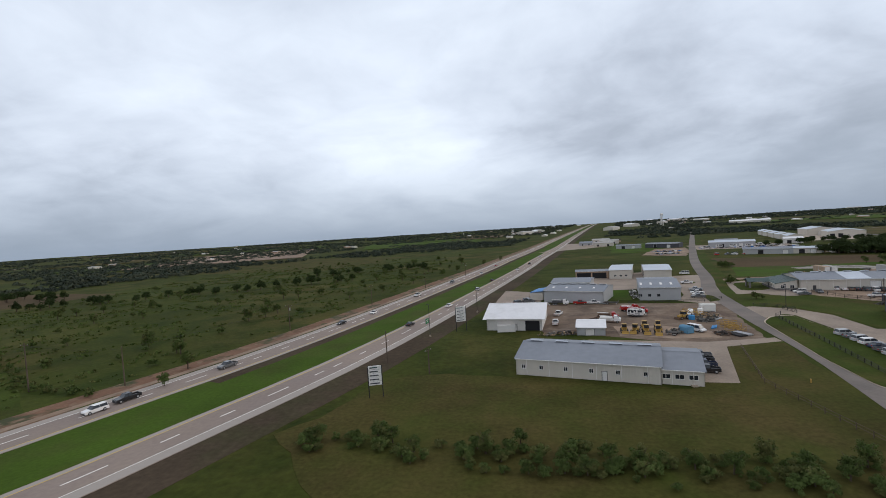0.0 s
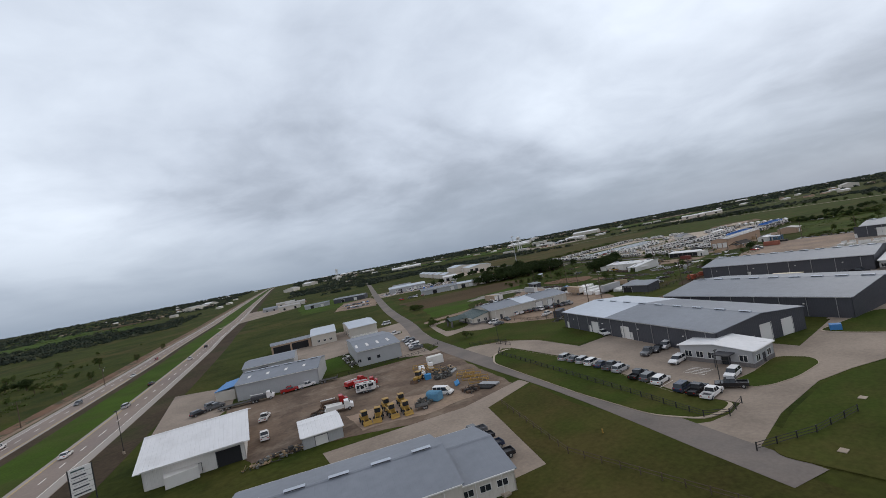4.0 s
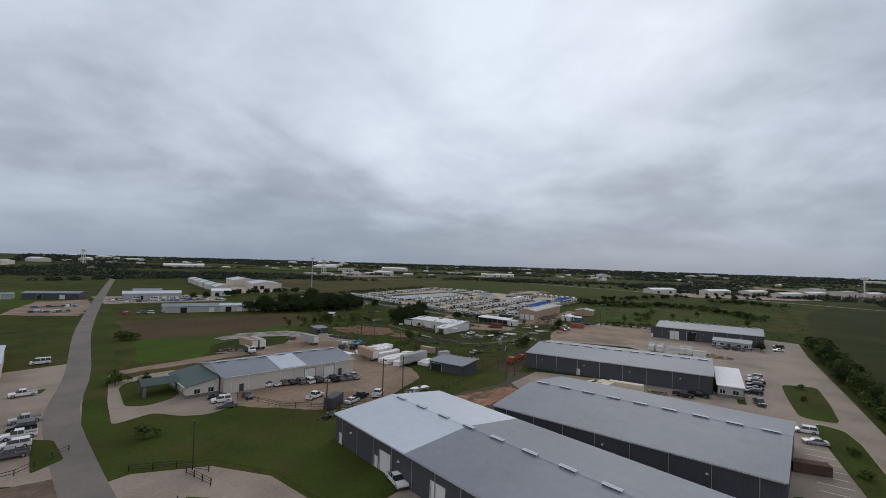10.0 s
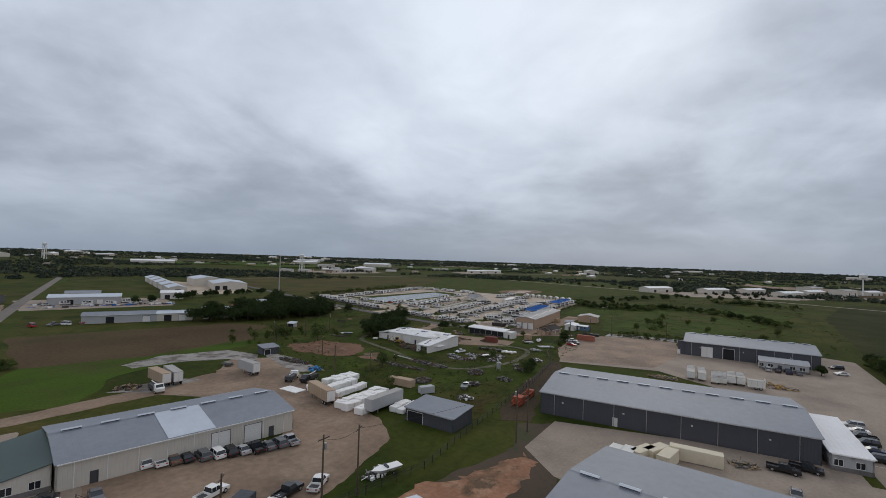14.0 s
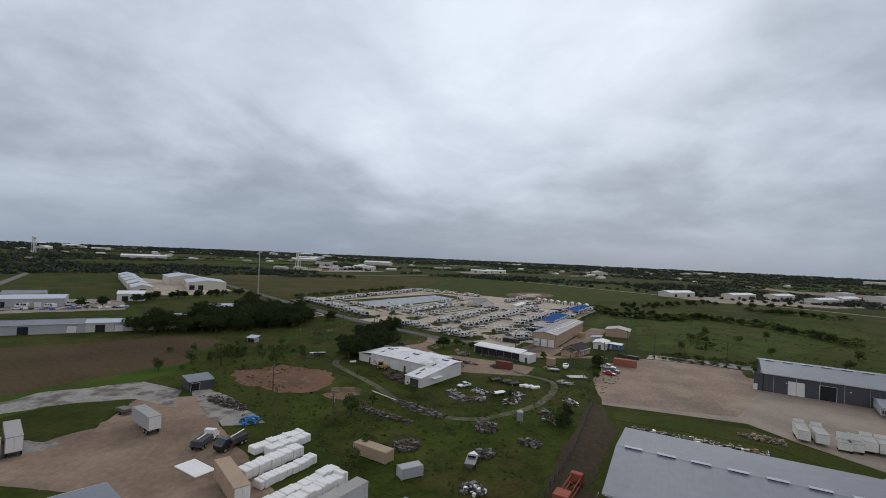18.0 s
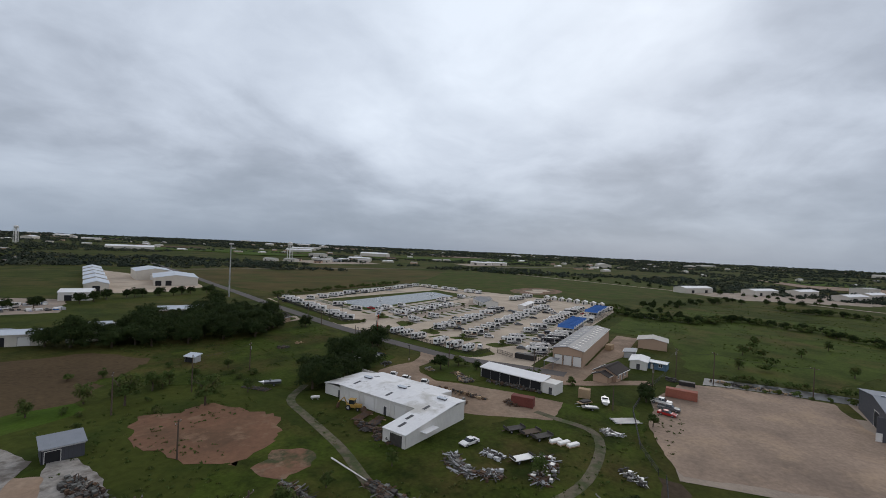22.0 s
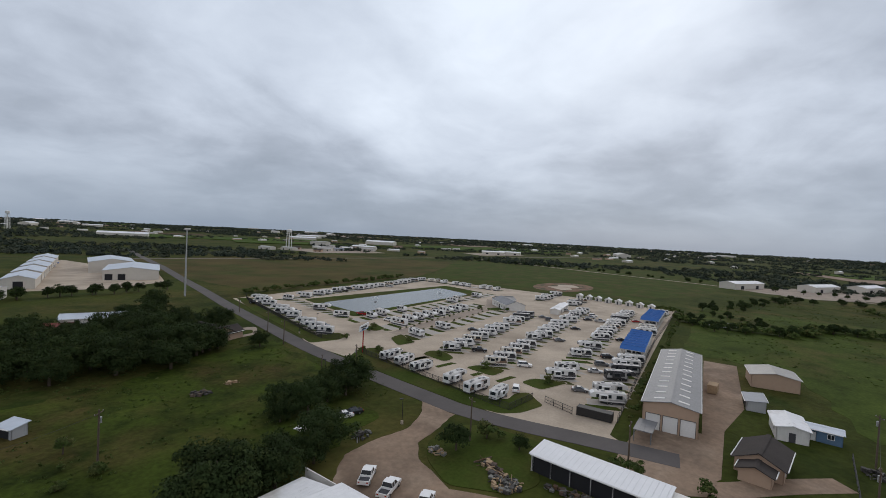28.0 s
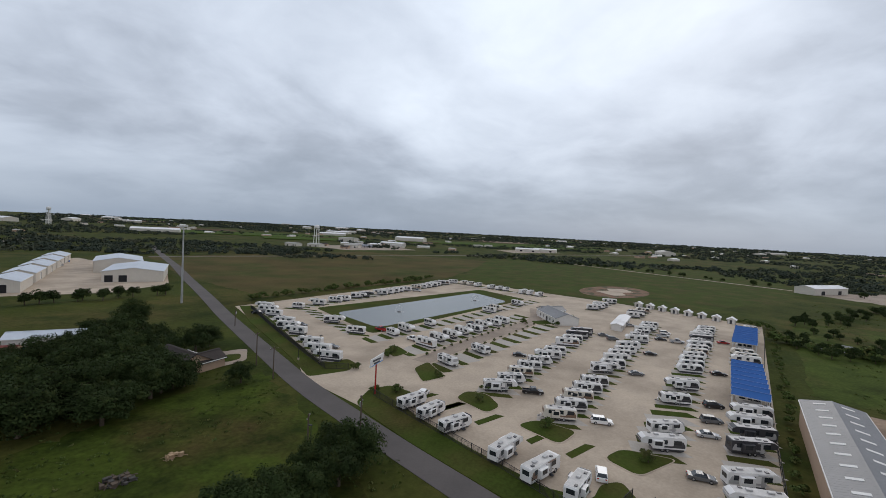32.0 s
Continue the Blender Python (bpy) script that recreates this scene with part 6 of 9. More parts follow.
for pts in ([(350.4, 287.6), (357, 288.4), (358.8, 282.8), (353.8, 276.1), (347.7, 276.4)], [(347, 268.8), (353, 266.5), (353.5, 256.8), (344.7, 257.4)], [(345.4, 249.3), (352.1, 247.6), (355.1, 237.5), (342.9, 241.9)], [(361.1, 310.4), (369.9, 311.7), (361.7, 298.7), (353.2, 300.4)],
            [(368.1, 330.3), (376.8, 331.7), (372.8, 322.1), (365.2, 322)], [(452, 312.1), (464.7, 306.7), (470.5, 312.7), (456.8, 319.1)]):
    slab("kerb", rounded(pts, 2.2), 0.15, concrete_pale, "pale kerb round a planted island", "kerb")
    c = sum((Vector(p) for p in pts), Vector((0, 0))) / len(pts)
    slab("planted_island", [((x - c.x) * 0.94 + c.x, (y - c.y) * 0.95 + c.y) for x, y in rounded(pts, 2.2)], 0.18, grass_mown, "grass island at the end of a row of sites", "lawn")
ribbon("park_walk", curve_through([(367.8, 313.4), (411.7, 316.6), (459.1, 318.2), (492.8, 332.9)], 6), -3.2, 3.2, 0.085, concrete, "worn concrete main drive of the park", "pavement")


def canopy_row(x0, y0, x1, y1, n):
    for k in range(n):
        x, y = x0 + (x1 - x0) * (k + 0.5) / n, y0 + (y1 - y0) * (k + 0.5) / n
        c = empty("carport", pose(x, y, 0.06), "blue metal carport roof over a camper site", "carport", "blue carports along the fence")
        d = (x1 - x0) / n / 2 - 0.35
        for s in (-1, 1):
            prof = [(s * d, 3.7), (0, 5.1), (0, 5.2), (s * d, 3.8)]
            part("roof", prism(prof if s < 0 else prof[::-1], -4.2, 4.2), canopy_blue, c)
            part("eave_trim", boxes((s * d - 0.1, s * d + 0.1, -4.25, 4.25, 3.66, 3.84)), rv_grey, c, "grey eave beam")
        part("ridge_cap", boxes((-0.14, 0.14, -4.25, 4.25, 5.16, 5.24)), canopy_blue, c)
        part("gable_trim", prism([(-d, 3.7), (d, 3.7), (0, 5.1)], -4.26, -4.2), trim_white, c, "white gable end")
        for xx in (-d + 0.1, d - 0.1):
            for yy in (-3.9, 3.9):
                part("post", boxes((xx - 0.06, xx + 0.06, yy - 0.06, yy + 0.06, 0, 3.8)), trim_white, c)
        if k % 3 == 1:
            camp(6, x, y + 0.2, 4, "under a blue carport", True)


canopy_row(394.8, 228.0, 433.0, 231, 8)
canopy_row(468.7, 233.5, 506.1, 234.9, 8)
# clubhouse, office cabins and entry sign
warehouse("clubhouse", "grey and white clubhouse with a dark metal roof", 470.3, 310.8, -43.9, 11.4, 23.6, 3.4, 5.4, wall_white, roof_mid, [("w", 11, 1.8, 2.2, glass_dark)], [("w", y, 1.4, 1.3, 1.0) for y in (3, 7, 15, 19)])
warehouse("clubhouse_wing", "white wing of the clubhouse", 481.7, 318.9, 54.3, 8.4, 12.2, 3.2, 4.8, wall_white, roof_mid, [], [("w", y, 1.4, 1.3, 1.0) for y in (3, 9)])
warehouse("laundry_block", "long low white service block in the park", 484.6, 284.2, -82.2, 4.8, 29.8, 2.8, 3.4, wall_white, roof_white, [("e", y, 1.0, 2.1, trim_dark) for y in (5, 14, 23)])
for k in range(8):
    y, x = 234 + k * 0.4, 536 - k * 0.3
    warehouse("guest_cabin", "small white cabin with a gable roof at the park edge", 542.4 + k * 2.08, 243.1 + k * 7.19, 90, 3.8, 4.6, 2.3, 3.3, wall_white, roof_white, [("n", 2.1, 0.9, 2.0, trim_dark)])
for x, y in ((424.1, 373.8), (487.2, 370.1)):
    f = empty("fountain", pose(x, y, 0.10), "floating pond fountain throwing a white spray", "fountain")
    part("float", tube(bmesh.new(), (0, 0, 0), (0, 0, 0.3), 0.9, 0.7, 12), trim_dark, f)
    bm = bmesh.new()
    fr = random.Random(3)
    for k in range(60):
        a, u = fr.uniform(0, math.tau), fr.uniform(0.1, 1)
        p = Vector((math.cos(a) * u * 2.2, math.sin(a) * u * 2.2, 3.2 * (1 - u * u) + 0.3))
        tube(bm, p, p + Vector((math.cos(a) * 0.25, math.sin(a) * 0.25, -0.6 * u)), 0.05, 0.03, 4)
    part("spray", bm, trim_white, f, "white water spray")

# yard camper by the machinery
yc = camp(6, 35.6, 163.2, -113, "parked in the dirt yard")
tagged(yc, "old white camper with red stripes in the dirt yard", "camper", "")

# ---- trees and brush ----
def leaf_cloud(seed, clumps, leaves, rx, rz, z0, leaf, spread=0.34, lean=0.25):
    """Many small leaf faces on the shells of uneven clumps, turned outwards: corners of quads."""
    r = np.random.RandomState(seed)
    d = r.normal(size=(clumps, 3))
    d /= np.linalg.norm(d, axis=1)[:, None]
    d[:, 2] = np.where(d[:, 2] < -0.75, -d[:, 2] * 0.6, d[:, 2])
    rad = r.uniform(0.35, 0.92, clumps) * (1 + lean * np.sin(3 * np.arctan2(d[:, 1], d[:, 0]) + seed) * 0.7 + lean * np.sin(2 * np.arctan2(d[:, 1], d[:, 0]) + seed * 2.3) * 0.5)
    c = d * rad[:, None] * np.array([rx, rx, rz])
    n = clumps * leaves
    o = r.normal(size=(n, 3))
    o /= np.linalg.norm(o, axis=1)[:, None]
    o[:, 2] = np.where(o[:, 2] < -0.3, -o[:, 2], o[:, 2])
    size = np.repeat(r.uniform(0.55, 1.25, clumps), leaves)[:, None] * rx * spread
    p = np.repeat(c, leaves, 0) + o * size * r.uniform(0.55, 1.12, (n, 1)) * np.array([1, 1, 0.78])
    p[:, 2] += z0 + rz
    nrm = o + r.normal(size=(n, 3)) * 0.38 + np.array([0, 0, 0.15])
    nrm /= np.linalg.norm(nrm, axis=1)[:, None]
    a = np.cross(nrm, r.normal(size=(n, 3)))
    a /= np.linalg.norm(a, axis=1)[:, None]
    b = np.cross(nrm, a)
    s = leaf * r.uniform(0.6, 1.4, n)[:, None]
    v = np.stack([p - a * s - b * s * 0.5, p + a * s * 0.8 - b * s * 0.7, p + a * s + b * s * 0.5, p - a * s * 0.8 + b * s * 0.7], 1).reshape(-1, 3)
    v[:, 2] = np.maximum(v[:, 2], 0.05)
    return v


def quads_mesh(name, v, mat):
    me = bpy.data.meshes.new(name)
    k = len(v) // 4
    me.from_pydata(v.tolist(), [], np.arange(4 * k).reshape(-1, 4).tolist())
    me.materials.append(mat)
    return me


def trunk_mesh(seed, h, r):
    t = random.Random(seed)
    bm = bmesh.new()
    tube(bm, (0, 0, -0.1), (t.uniform(-0.1, 0.1), t.uniform(-0.1, 0.1), h * 0.5), r, r * 0.7, 7)
    for k in range(5):
        a = k * 1.3 + t.uniform(0, 0.6)
        tube(bm, (0, 0, h * (0.3 + 0.05 * k)), (math.cos(a) * h * 0.32, math.sin(a) * h * 0.32, h * t.uniform(0.6, 0.85)), r * 0.5, r * 0.15, 5)
    return mesh_of(bm, "trunk", bark)


OAKS = [(trunk_mesh(i, 7, 0.32), quads_mesh("crown", leaf_cloud(i, 56, 84, 3.5, 2.9, 0.7, 0.175, 0.38), leaf_dark)) for i in range(5)]
BROAD = [(trunk_mesh(60 + i, 7, 0.34), quads_mesh("crown", leaf_cloud(70 + i, 84, 130, 4.3, 3.3, 0.2, 0.135, 0.34, 0.35), leaf_dark)) for i in range(5)]
SHRUBS = [(trunk_mesh(20 + i, 2.2, 0.09), quads_mesh("crown", leaf_cloud(30 + i, 16, 90, 1.35, 0.95, 0.05, 0.105, 0.42, 0.4), leaf_mid)) for i in range(4)]
POOR = [(trunk_mesh(40 + i, 6, 0.2), quads_mesh("crown", leaf_cloud(50 + i, 34, 70, 2.0, 2.3, 0.35, 0.13, 0.44, 0.4), leaf_mid)) for i in range(3)]
gr = random.Random(5)


def plant(stock, name, x, y, size, label, category, group, wide=1.0):
    tr, cr = gr.choice(stock)
    s = size * gr.uniform(0.88, 1.14)
    root = empty(name, Matrix.Translation((x, y, 0)) @ Matrix.Rotation(gr.uniform(0, 6.3), 4, "Z") @ Matrix.Diagonal((s * wide, s * wide, s, 1)), label, category, group)
    part("trunk", tr, None, root)
    part("crown", cr, None, root)
    return root


def thicket(name, pts, label, stock=None):
    """Bushes past counting, joined."""
    out = []
    for i, (x, y, s) in enumerate(pts):
        v = leaf_cloud(200 + i % 9, 9, 34, 1.3, 0.95, 0.05, 0.22, 0.45, 0.4)
        out.append(v * s * np.array([1.1, 1.1, 1.0]) + np.array([x, y, 0.0]))
    tagged(new(name, quads_mesh(name, np.concatenate(out), leaf_mid)), label, "brush", kind="stuff")


def oaks(pts, size, label, group, stock=OAKS):
    for x, y in pts:
        plant(stock, "tree", x, y, size * gr.uniform(0.78, 1.18), label, "tree", group, gr.uniform(0.9, 1.15))


def along(a, b, n, jitter):
    return [(a[0] + (b[0] - a[0]) * (k + 0.5) / n + gr.uniform(-jitter, jitter), a[1] + (b[1] - a[1]) * (k + 0.5) / n + gr.uniform(-jitter, jitter)) for k in range(n)]


# tree belt beside the drive
oaks(along((99.5, 54), (124.3, 50.6), 6, 2.0) + along((124.3, 50.6), (158.5, 50.7), 6, 2.0) + along((158.6, 49.8), (258.1, 55), 20, 2.5) + along((258.1, 54.6), (351.1, 54.6), 18, 2.5), 0.78, "dense dark green tree in the belt beside the drive", "tree belt beside the drive")
for x, y in along((101.3, 55.8), (147.7, 52), 10, 2.0) + along((147.7, 51.1), (346.6, 56.7), 34, 2.4):
    plant(POOR, "small_tree", x, y, gr.uniform(0.8, 1.4), "thin light green tree at the edge of the belt", "tree", "tree belt beside the drive")
thicket("belt_undergrowth", [(x, y, gr.uniform(0.9, 1.6)) for x, y in along((99.3, 55.8), (147.6, 52.4), 26, 2.0) + along((147.6, 52.4), (346.7, 57.1), 90, 2.4)], "undergrowth at the foot of the tree belt")
# brush before the white building
for x, y in along((-48.1, 68.2), (-13.9, 61.3), 30, 4.0) + along((-13.9, 61.3), (39.4, 56.8), 56, 3.6) + along((-14.1, 57.6), (39.5, 54.6), 22, 3.6):
    plant(SHRUBS, "shrub", x, y, gr.uniform(0.45, 1.1), "tangled green and brown brush in the rough", "shrub", "brush before the white building")
for x, y in along((-46.3, 67.1), (39.4, 57.2), 14, 3.0):
    plant(POOR, "small_tree", x, y, 0.62, "small thin tree in the brush", "tree", "brush before the white building")
# trees round the lane, the meadow and the park
oaks([(289, 376.2), (295.4, 368.3), (300.8, 360.8), (296.9, 382.9), (304.7, 387.9), (313.1, 396.5), (284.2, 363.6), (276.2, 370.1), (271.6, 376.3), (282.5, 382.5), (308, 404.3), (319.7, 407.1), (290.3, 355.7), (300.5, 351.6), (324, 414.3), (264.2, 369.8), (272.4, 385.6)], 1.2, "broad dark oak in the grove behind the house", "oak grove beyond the meadow", BROAD)
oaks([(252.9, 356.3), (258.1, 349.7), (264, 350.8), (268.1, 341.6), (275.1, 343.7), (280.5, 338.4), (287.7, 340.8), (292.9, 334), (300.5, 337.7), (260.6, 358.9), (272.7, 352.5), (285.2, 349.5), (250.4, 347.2), (306.3, 340.6), (246.3, 355.6), (298, 346.1), (240.2, 362.3), (234.2, 357.8), (243.2, 348.5), (253.1, 340.9), (264.2, 336.3), (277.3, 333.9), (288.8, 329.3), (292, 347.2), (278.9, 354.7), (266.5, 359), (228.9, 364.4)], 1.25, "broad dark oak in the grove beyond the meadow", "oak grove beyond the meadow", BROAD)
oaks([(305.2, 346.1), (308.2, 355.3), (308.5, 364.3), (315.5, 367.9), (323.8, 367.2), (330.2, 371.8), (303.4, 339.6), (319.7, 333.4), (309, 340.6), (317.2, 381.1), (308, 375)], 1.0, "dark oak round the old house", "oaks round the old house", BROAD)
oaks([(286, 278), (290, 282), (292.5, 277), (297, 283.5), (300, 279), (304, 285), (306, 279), (310.5, 286), (312, 281)], 0.9, "dark green oak beside the lane", "oaks beside the lane", BROAD)
oaks([(256.9, 258.8), (261, 257.2), (265.7, 260.1), (269.9, 258.2), (274.6, 262.1), (278.7, 259.3), (284.2, 263.2), (263.6, 265.1)], 1.0, "oak beside the white barn", "oaks beside the barn", BROAD)
oaks([(298.8, 242.2), (306.7, 232.5)], 0.6, "round green tree on the grass island", "trees on the grass island")
plant(SHRUBS, "shrub", 307.1, 239.9, 1.7, "round shrub on the grass island", "shrub", "trees on the grass island")
for x, y in ((309.8, 215.2), (310.6, 211.6), (311.5, 200.6)):
    plant(SHRUBS, "shrub", x, y, 1.3, "bare brown shrub beside the shed", "shrub", "shrubs beside the shed")
plant(OAKS, "tree", 105.6, 226.0, 0.5, "rounded dark tree on the lawn of the drive", "tree", "")
plant(SHRUBS, "shrub", 88.5, 187.2, 1.5, "rounded dark bush on the verge", "shrub", "")
oaks([(239.3, 169.6), (244.7, 171.2)], 0.62, "green tree in the fence line", "trees in the fence line")
oaks([(309.5, 178.6), (314.2, 179.4)], 0.6, "green tree by the gravel yard fence", "trees in the fence line")
plant(POOR, "small_tree", 235.4, 213.1, 0.6, "small green tree in the rough meadow", "tree", "small trees in the meadow")
for x, y, s in ((192.1, 195.9, 0.7), (200, 199.3, 0.55), (222.6, 217.3, 0.5), (211.3, 214.6, 0.9), (248.6, 188.6, 0.8), (239.9, 172.1, 0.75), (289.9, 174.4, 0.6), (231.6, 269.0, 1.15), (229.1, 289.4, 0.85), (219.8, 282.9, 1.15), (238.7, 277.3, 0.75), (244.1, 269.9, 0.6), (234.4, 291.3, 0.6), (221.7, 291.4, 0.7), (254.2, 294.7, 0.5), (203.5, 290.7, 0.6), (214.4, 291.2, 0.8)):
    plant(POOR, "small_tree", x, y, s * 1.2, "small green tree in the rough meadow", "tree", "small trees in the meadow")
for k in range(18):
    plant(SHRUBS, "shrub", gr.uniform(205, 262), gr.uniform(272, 316), gr.uniform(0.5, 1.2), "low scrub in the rough meadow", "shrub", "scrub in the meadow")
for x, y in along((129.4, 309.2), (136, 305.6), 5, 1.5) + [(100.8, 233.5), (102.6, 236)]:
    plant(SHRUBS, "shrub", x, y, 1.6, "dark bush by the side road", "shrub", "bushes by the side road")
for x, y in along((293.4, 486.2), (364.1, 479.4), 11, 3.0) + along((244.4, 463.1), (293.8, 482.8), 6, 5):
    plant(OAKS, "tree", x, y, 0.85, "small dark tree before the storage units", "tree", "trees before the storage units")
thicket("park_fence_brush", [(x, y, gr.uniform(0.5, 0.95)) for x, y in along((335.5, 217.8), (545.2, 225.6), 34, 0.9)], "low brush along the park fence")
thicket("boundary_brush", [(x, y, gr.uniform(1.0, 2.0)) for x, y in along((383.7, 444.4), (556.2, 457.6), 46, 3.0) + along((372, 140), (440, 152), 5, 5) + along((541, 226), (547.4, 241.2), 4, 1.0)], "brush along the park boundary")
oaks(along((557.5, 217.5), (685.8, 162.2), 26, 9) + along((688.4, 172.4), (748, 70), 16, 14) + along((507, 222), (499, 180), 8, 4) + along((499, 180), (541, 152), 9, 5) + along((541, 152), (518, 106), 10, 5) + along((518, 106), (470, 78), 10, 6) + along((652, 112), (648, 52), 16, 8), 0.62, "tree of the hedgerow beyond the park", "hedgerow beyond the park")
for x, y in ((409.2, 152.5), (424.5, 130.1), (439.8, 146.9), (392.1, 118), (376.3, 154.7), (454.2, 116.3), (379.7, 92.1), (410.5, 83.7)):
    plant(POOR, "small_tree", x, y, 0.9, "lone small tree in the pasture", "tree", "lone trees in the pasture")
for x, y in ((361.2, 284.5), (353.2, 282.2), (350.4, 263), (349.7, 242), (360.2, 300.4), (364.3, 323.8), (368.8, 326.5), (343.2, 301), (339.5, 304.4), (348.5, 321.3), (457.7, 305.4), (461.2, 307.5), (449.7, 317.9), (481.4, 307.3)):
    plant(SHRUBS, "shrub", x, y, 1.05, "young planted shrub on an island", "shrub", "planted shrubs in the park")
for x, y in ((230.9, 70.6), (214.2, 71.2), (157.8, 67.4), (171.1, 66.9)):
    plant(SHRUBS, "shrub", x, y, 0.8, "young tree on the lawn island", "shrub", "")
plant(OAKS, "tree", 305.1, 79.1, 0.6, "dark round tree by the far office", "tree", "")
# across the highway
pts = []
for k in range(170):
    y = 60 + 520 * gr.uniform(0, 1)
    pts.append((-115 + 0.2 * (y - 60) - gr.uniform(8, 280), y, gr.uniform(0.5, 1.5)))
thicket("pasture_bushes", pts, "scattered low bushes in the pasture across the highway")
oaks(along((-365, 224.6), (-212.6, 300.8), 22, 10) + along((-212.6, 300.8), (-124.9, 345.4), 12, 12) + along((-198, 380.5), (-81.7, 420), 18, 16) + along((-490.1, 332.1), (-341.5, 300), 18, 14), 0.85, "tree of the hedgerow across the highway", "hedgerow across the highway")
thicket("pasture_hedge", [(x, y, gr.uniform(1.0, 2.3)) for x, y in along((505, 224), (499, 180), 22, 5) + along((499, 180), (541, 152), 26, 6) + along((541, 152), (518, 106), 26, 6) + along((518, 106), (462, 72), 34, 7) + along((654, 118), (646, 46), 30, 8)], "brushy overgrown hedge across the pasture")
thicket("field_hedge", [(x, y, 0.8) for x, y in along((-146.4, 100.7), (-114.4, 92.6), 14, 1.5) + along((-285.9, 185.3), (-146.2, 102.7), 34, 2.0)], "bushes along the field fence across the highway")


# far woods, past counting
def far_woods(name, seed, count, r0, r1, mask, label):
    r = np.random.RandomState(seed)
    out, made, tries = [], 0, 0
    while made < count and tries < count * 20:
        tries += 1
        d, a = math.exp(r.uniform(math.log(r0), math.log(r1))), r.uniform(radians(-35), radians(185))
        x, y = 150 + d * math.cos(a), 180 + d * math.sin(a)
        if noise.noise(Vector((x / 240, y / 240, 1.7))) + 0.5 * noise.noise(Vector((x / 90, y / 90, 4.2))) + mask(x, y, d) < 0.12:
            continue
        hx = -79 + 0.25 * (y - 100) if y < 420 else 1 + 0.225 * (y - 420)
        if abs(x - hx) < 60 + d * 0.03 or (330 < x < 570 and 200 < y < 460) or (295 < x < 415 and 495 < y < 740) or (572 < x < 675 and 285 < y < 370):
            continue
        w = r.uniform(2.0, 4.6) + d * 0.0011
        c = np.array([x, y, 0])
        n = 26 if d < 1900 else 12
        o = r.normal(size=(n, 3))
        o /= np.linalg.norm(o, axis=1)[:, None]
        o[:, 2] = np.abs(o[:, 2])
        p = o * np.array([w, w, w * 0.85]) * r.uniform(0.5, 1.1, (n, 1)) + np.array([0, 0, w * 0.12])
        aa = np.cross(o + 0.35 * r.normal(size=(n, 3)), r.normal(size=(n, 3)))
        aa /= np.linalg.norm(aa, axis=1)[:, None]
        bb = np.cross(o, aa)
        s = w * (0.27 if d < 1900 else 0.42)
        q = c + p
        out.append(np.stack([q - aa * s, q - bb * s, q + aa * s, q + bb * s], 1).reshape(-1, 3))
        made += 1
    v = np.concatenate(out)
    v[:, 2] = np.maximum(v[:, 2], 0.02)
    tagged(new(name, quads_mesh(name, v, leaf_far_hazed)), label, "woods", kind="stuff")


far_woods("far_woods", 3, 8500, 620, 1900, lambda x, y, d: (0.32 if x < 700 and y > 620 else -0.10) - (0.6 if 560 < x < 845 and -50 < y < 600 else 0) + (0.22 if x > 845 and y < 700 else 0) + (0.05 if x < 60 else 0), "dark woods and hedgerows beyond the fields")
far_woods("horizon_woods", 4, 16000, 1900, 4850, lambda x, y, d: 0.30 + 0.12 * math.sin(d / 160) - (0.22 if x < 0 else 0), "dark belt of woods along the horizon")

# pool among bushes behind the park
slab("small_pool", rounded([(501.7, 205.4), (508, 211.9), (519.6, 208.8), (525.8, 198.3), (520, 191.9), (507.8, 197.8)], 4), 0.05, water_dark, "small grey pool among bushes", "water")
oaks([(497.7, 216.6), (506.2, 218.5), (513.7, 216.5), (523.4, 213.4), (530.8, 204.7), (532.9, 194.3), (526.8, 186), (518.1, 184.4), (532.8, 186.8), (491.1, 210), (539.4, 199.8), (517.4, 219.2), (488.9, 200.7), (494.2, 204.4), (497.1, 198.8), (491.7, 193.3), (501.2, 195.1), (506, 191.3), (511.6, 187.4), (497.8, 210), (486.8, 206.2), (543.7, 209.1), (547.2, 201.5)], 0.55, "small dark tree beside the pool", "trees round the pool")


# tufts of rough grass, past counting
def tufts(name, seed, count, x0, x1, y0, y1, keep, label, size=0.5):
    r = np.random.RandomState(seed)
    c = np.stack([r.uniform(x0, x1, count), r.uniform(y0, y1, count)], 1)
    c = c[[i for i in range(count) if keep(c[i, 0], c[i, 1]) and noise.noise(Vector((c[i, 0] / 22, c[i, 1] / 22, seed))) > -0.05]]
    k = 7
    n = len(c) * k
    s = np.repeat(r.uniform(0.35, 1.0, len(c)), k)[:, None] * size
    p = np.concatenate([np.repeat(c, k, 0) + r.normal(size=(n, 2)) * s * 0.7, np.zeros((n, 1))], 1)
    a = np.concatenate([r.normal(size=(n, 2)), np.zeros((n, 1))], 1)
    a /= np.linalg.norm(a, axis=1)[:, None]
    up = np.concatenate([r.normal(size=(n, 2)) * 0.5, np.ones((n, 1))], 1) * s * r.uniform(0.4, 1.0, (n, 1))
    v = np.stack([p - a * s * 0.45, p + a * s * 0.45, p + a * s * 0.3 + up, p - a * s * 0.3 + up], 1).reshape(-1, 3)
    tagged(new(name, quads_mesh(name, v, leaf_mid)), label, "grass", kind="stuff")


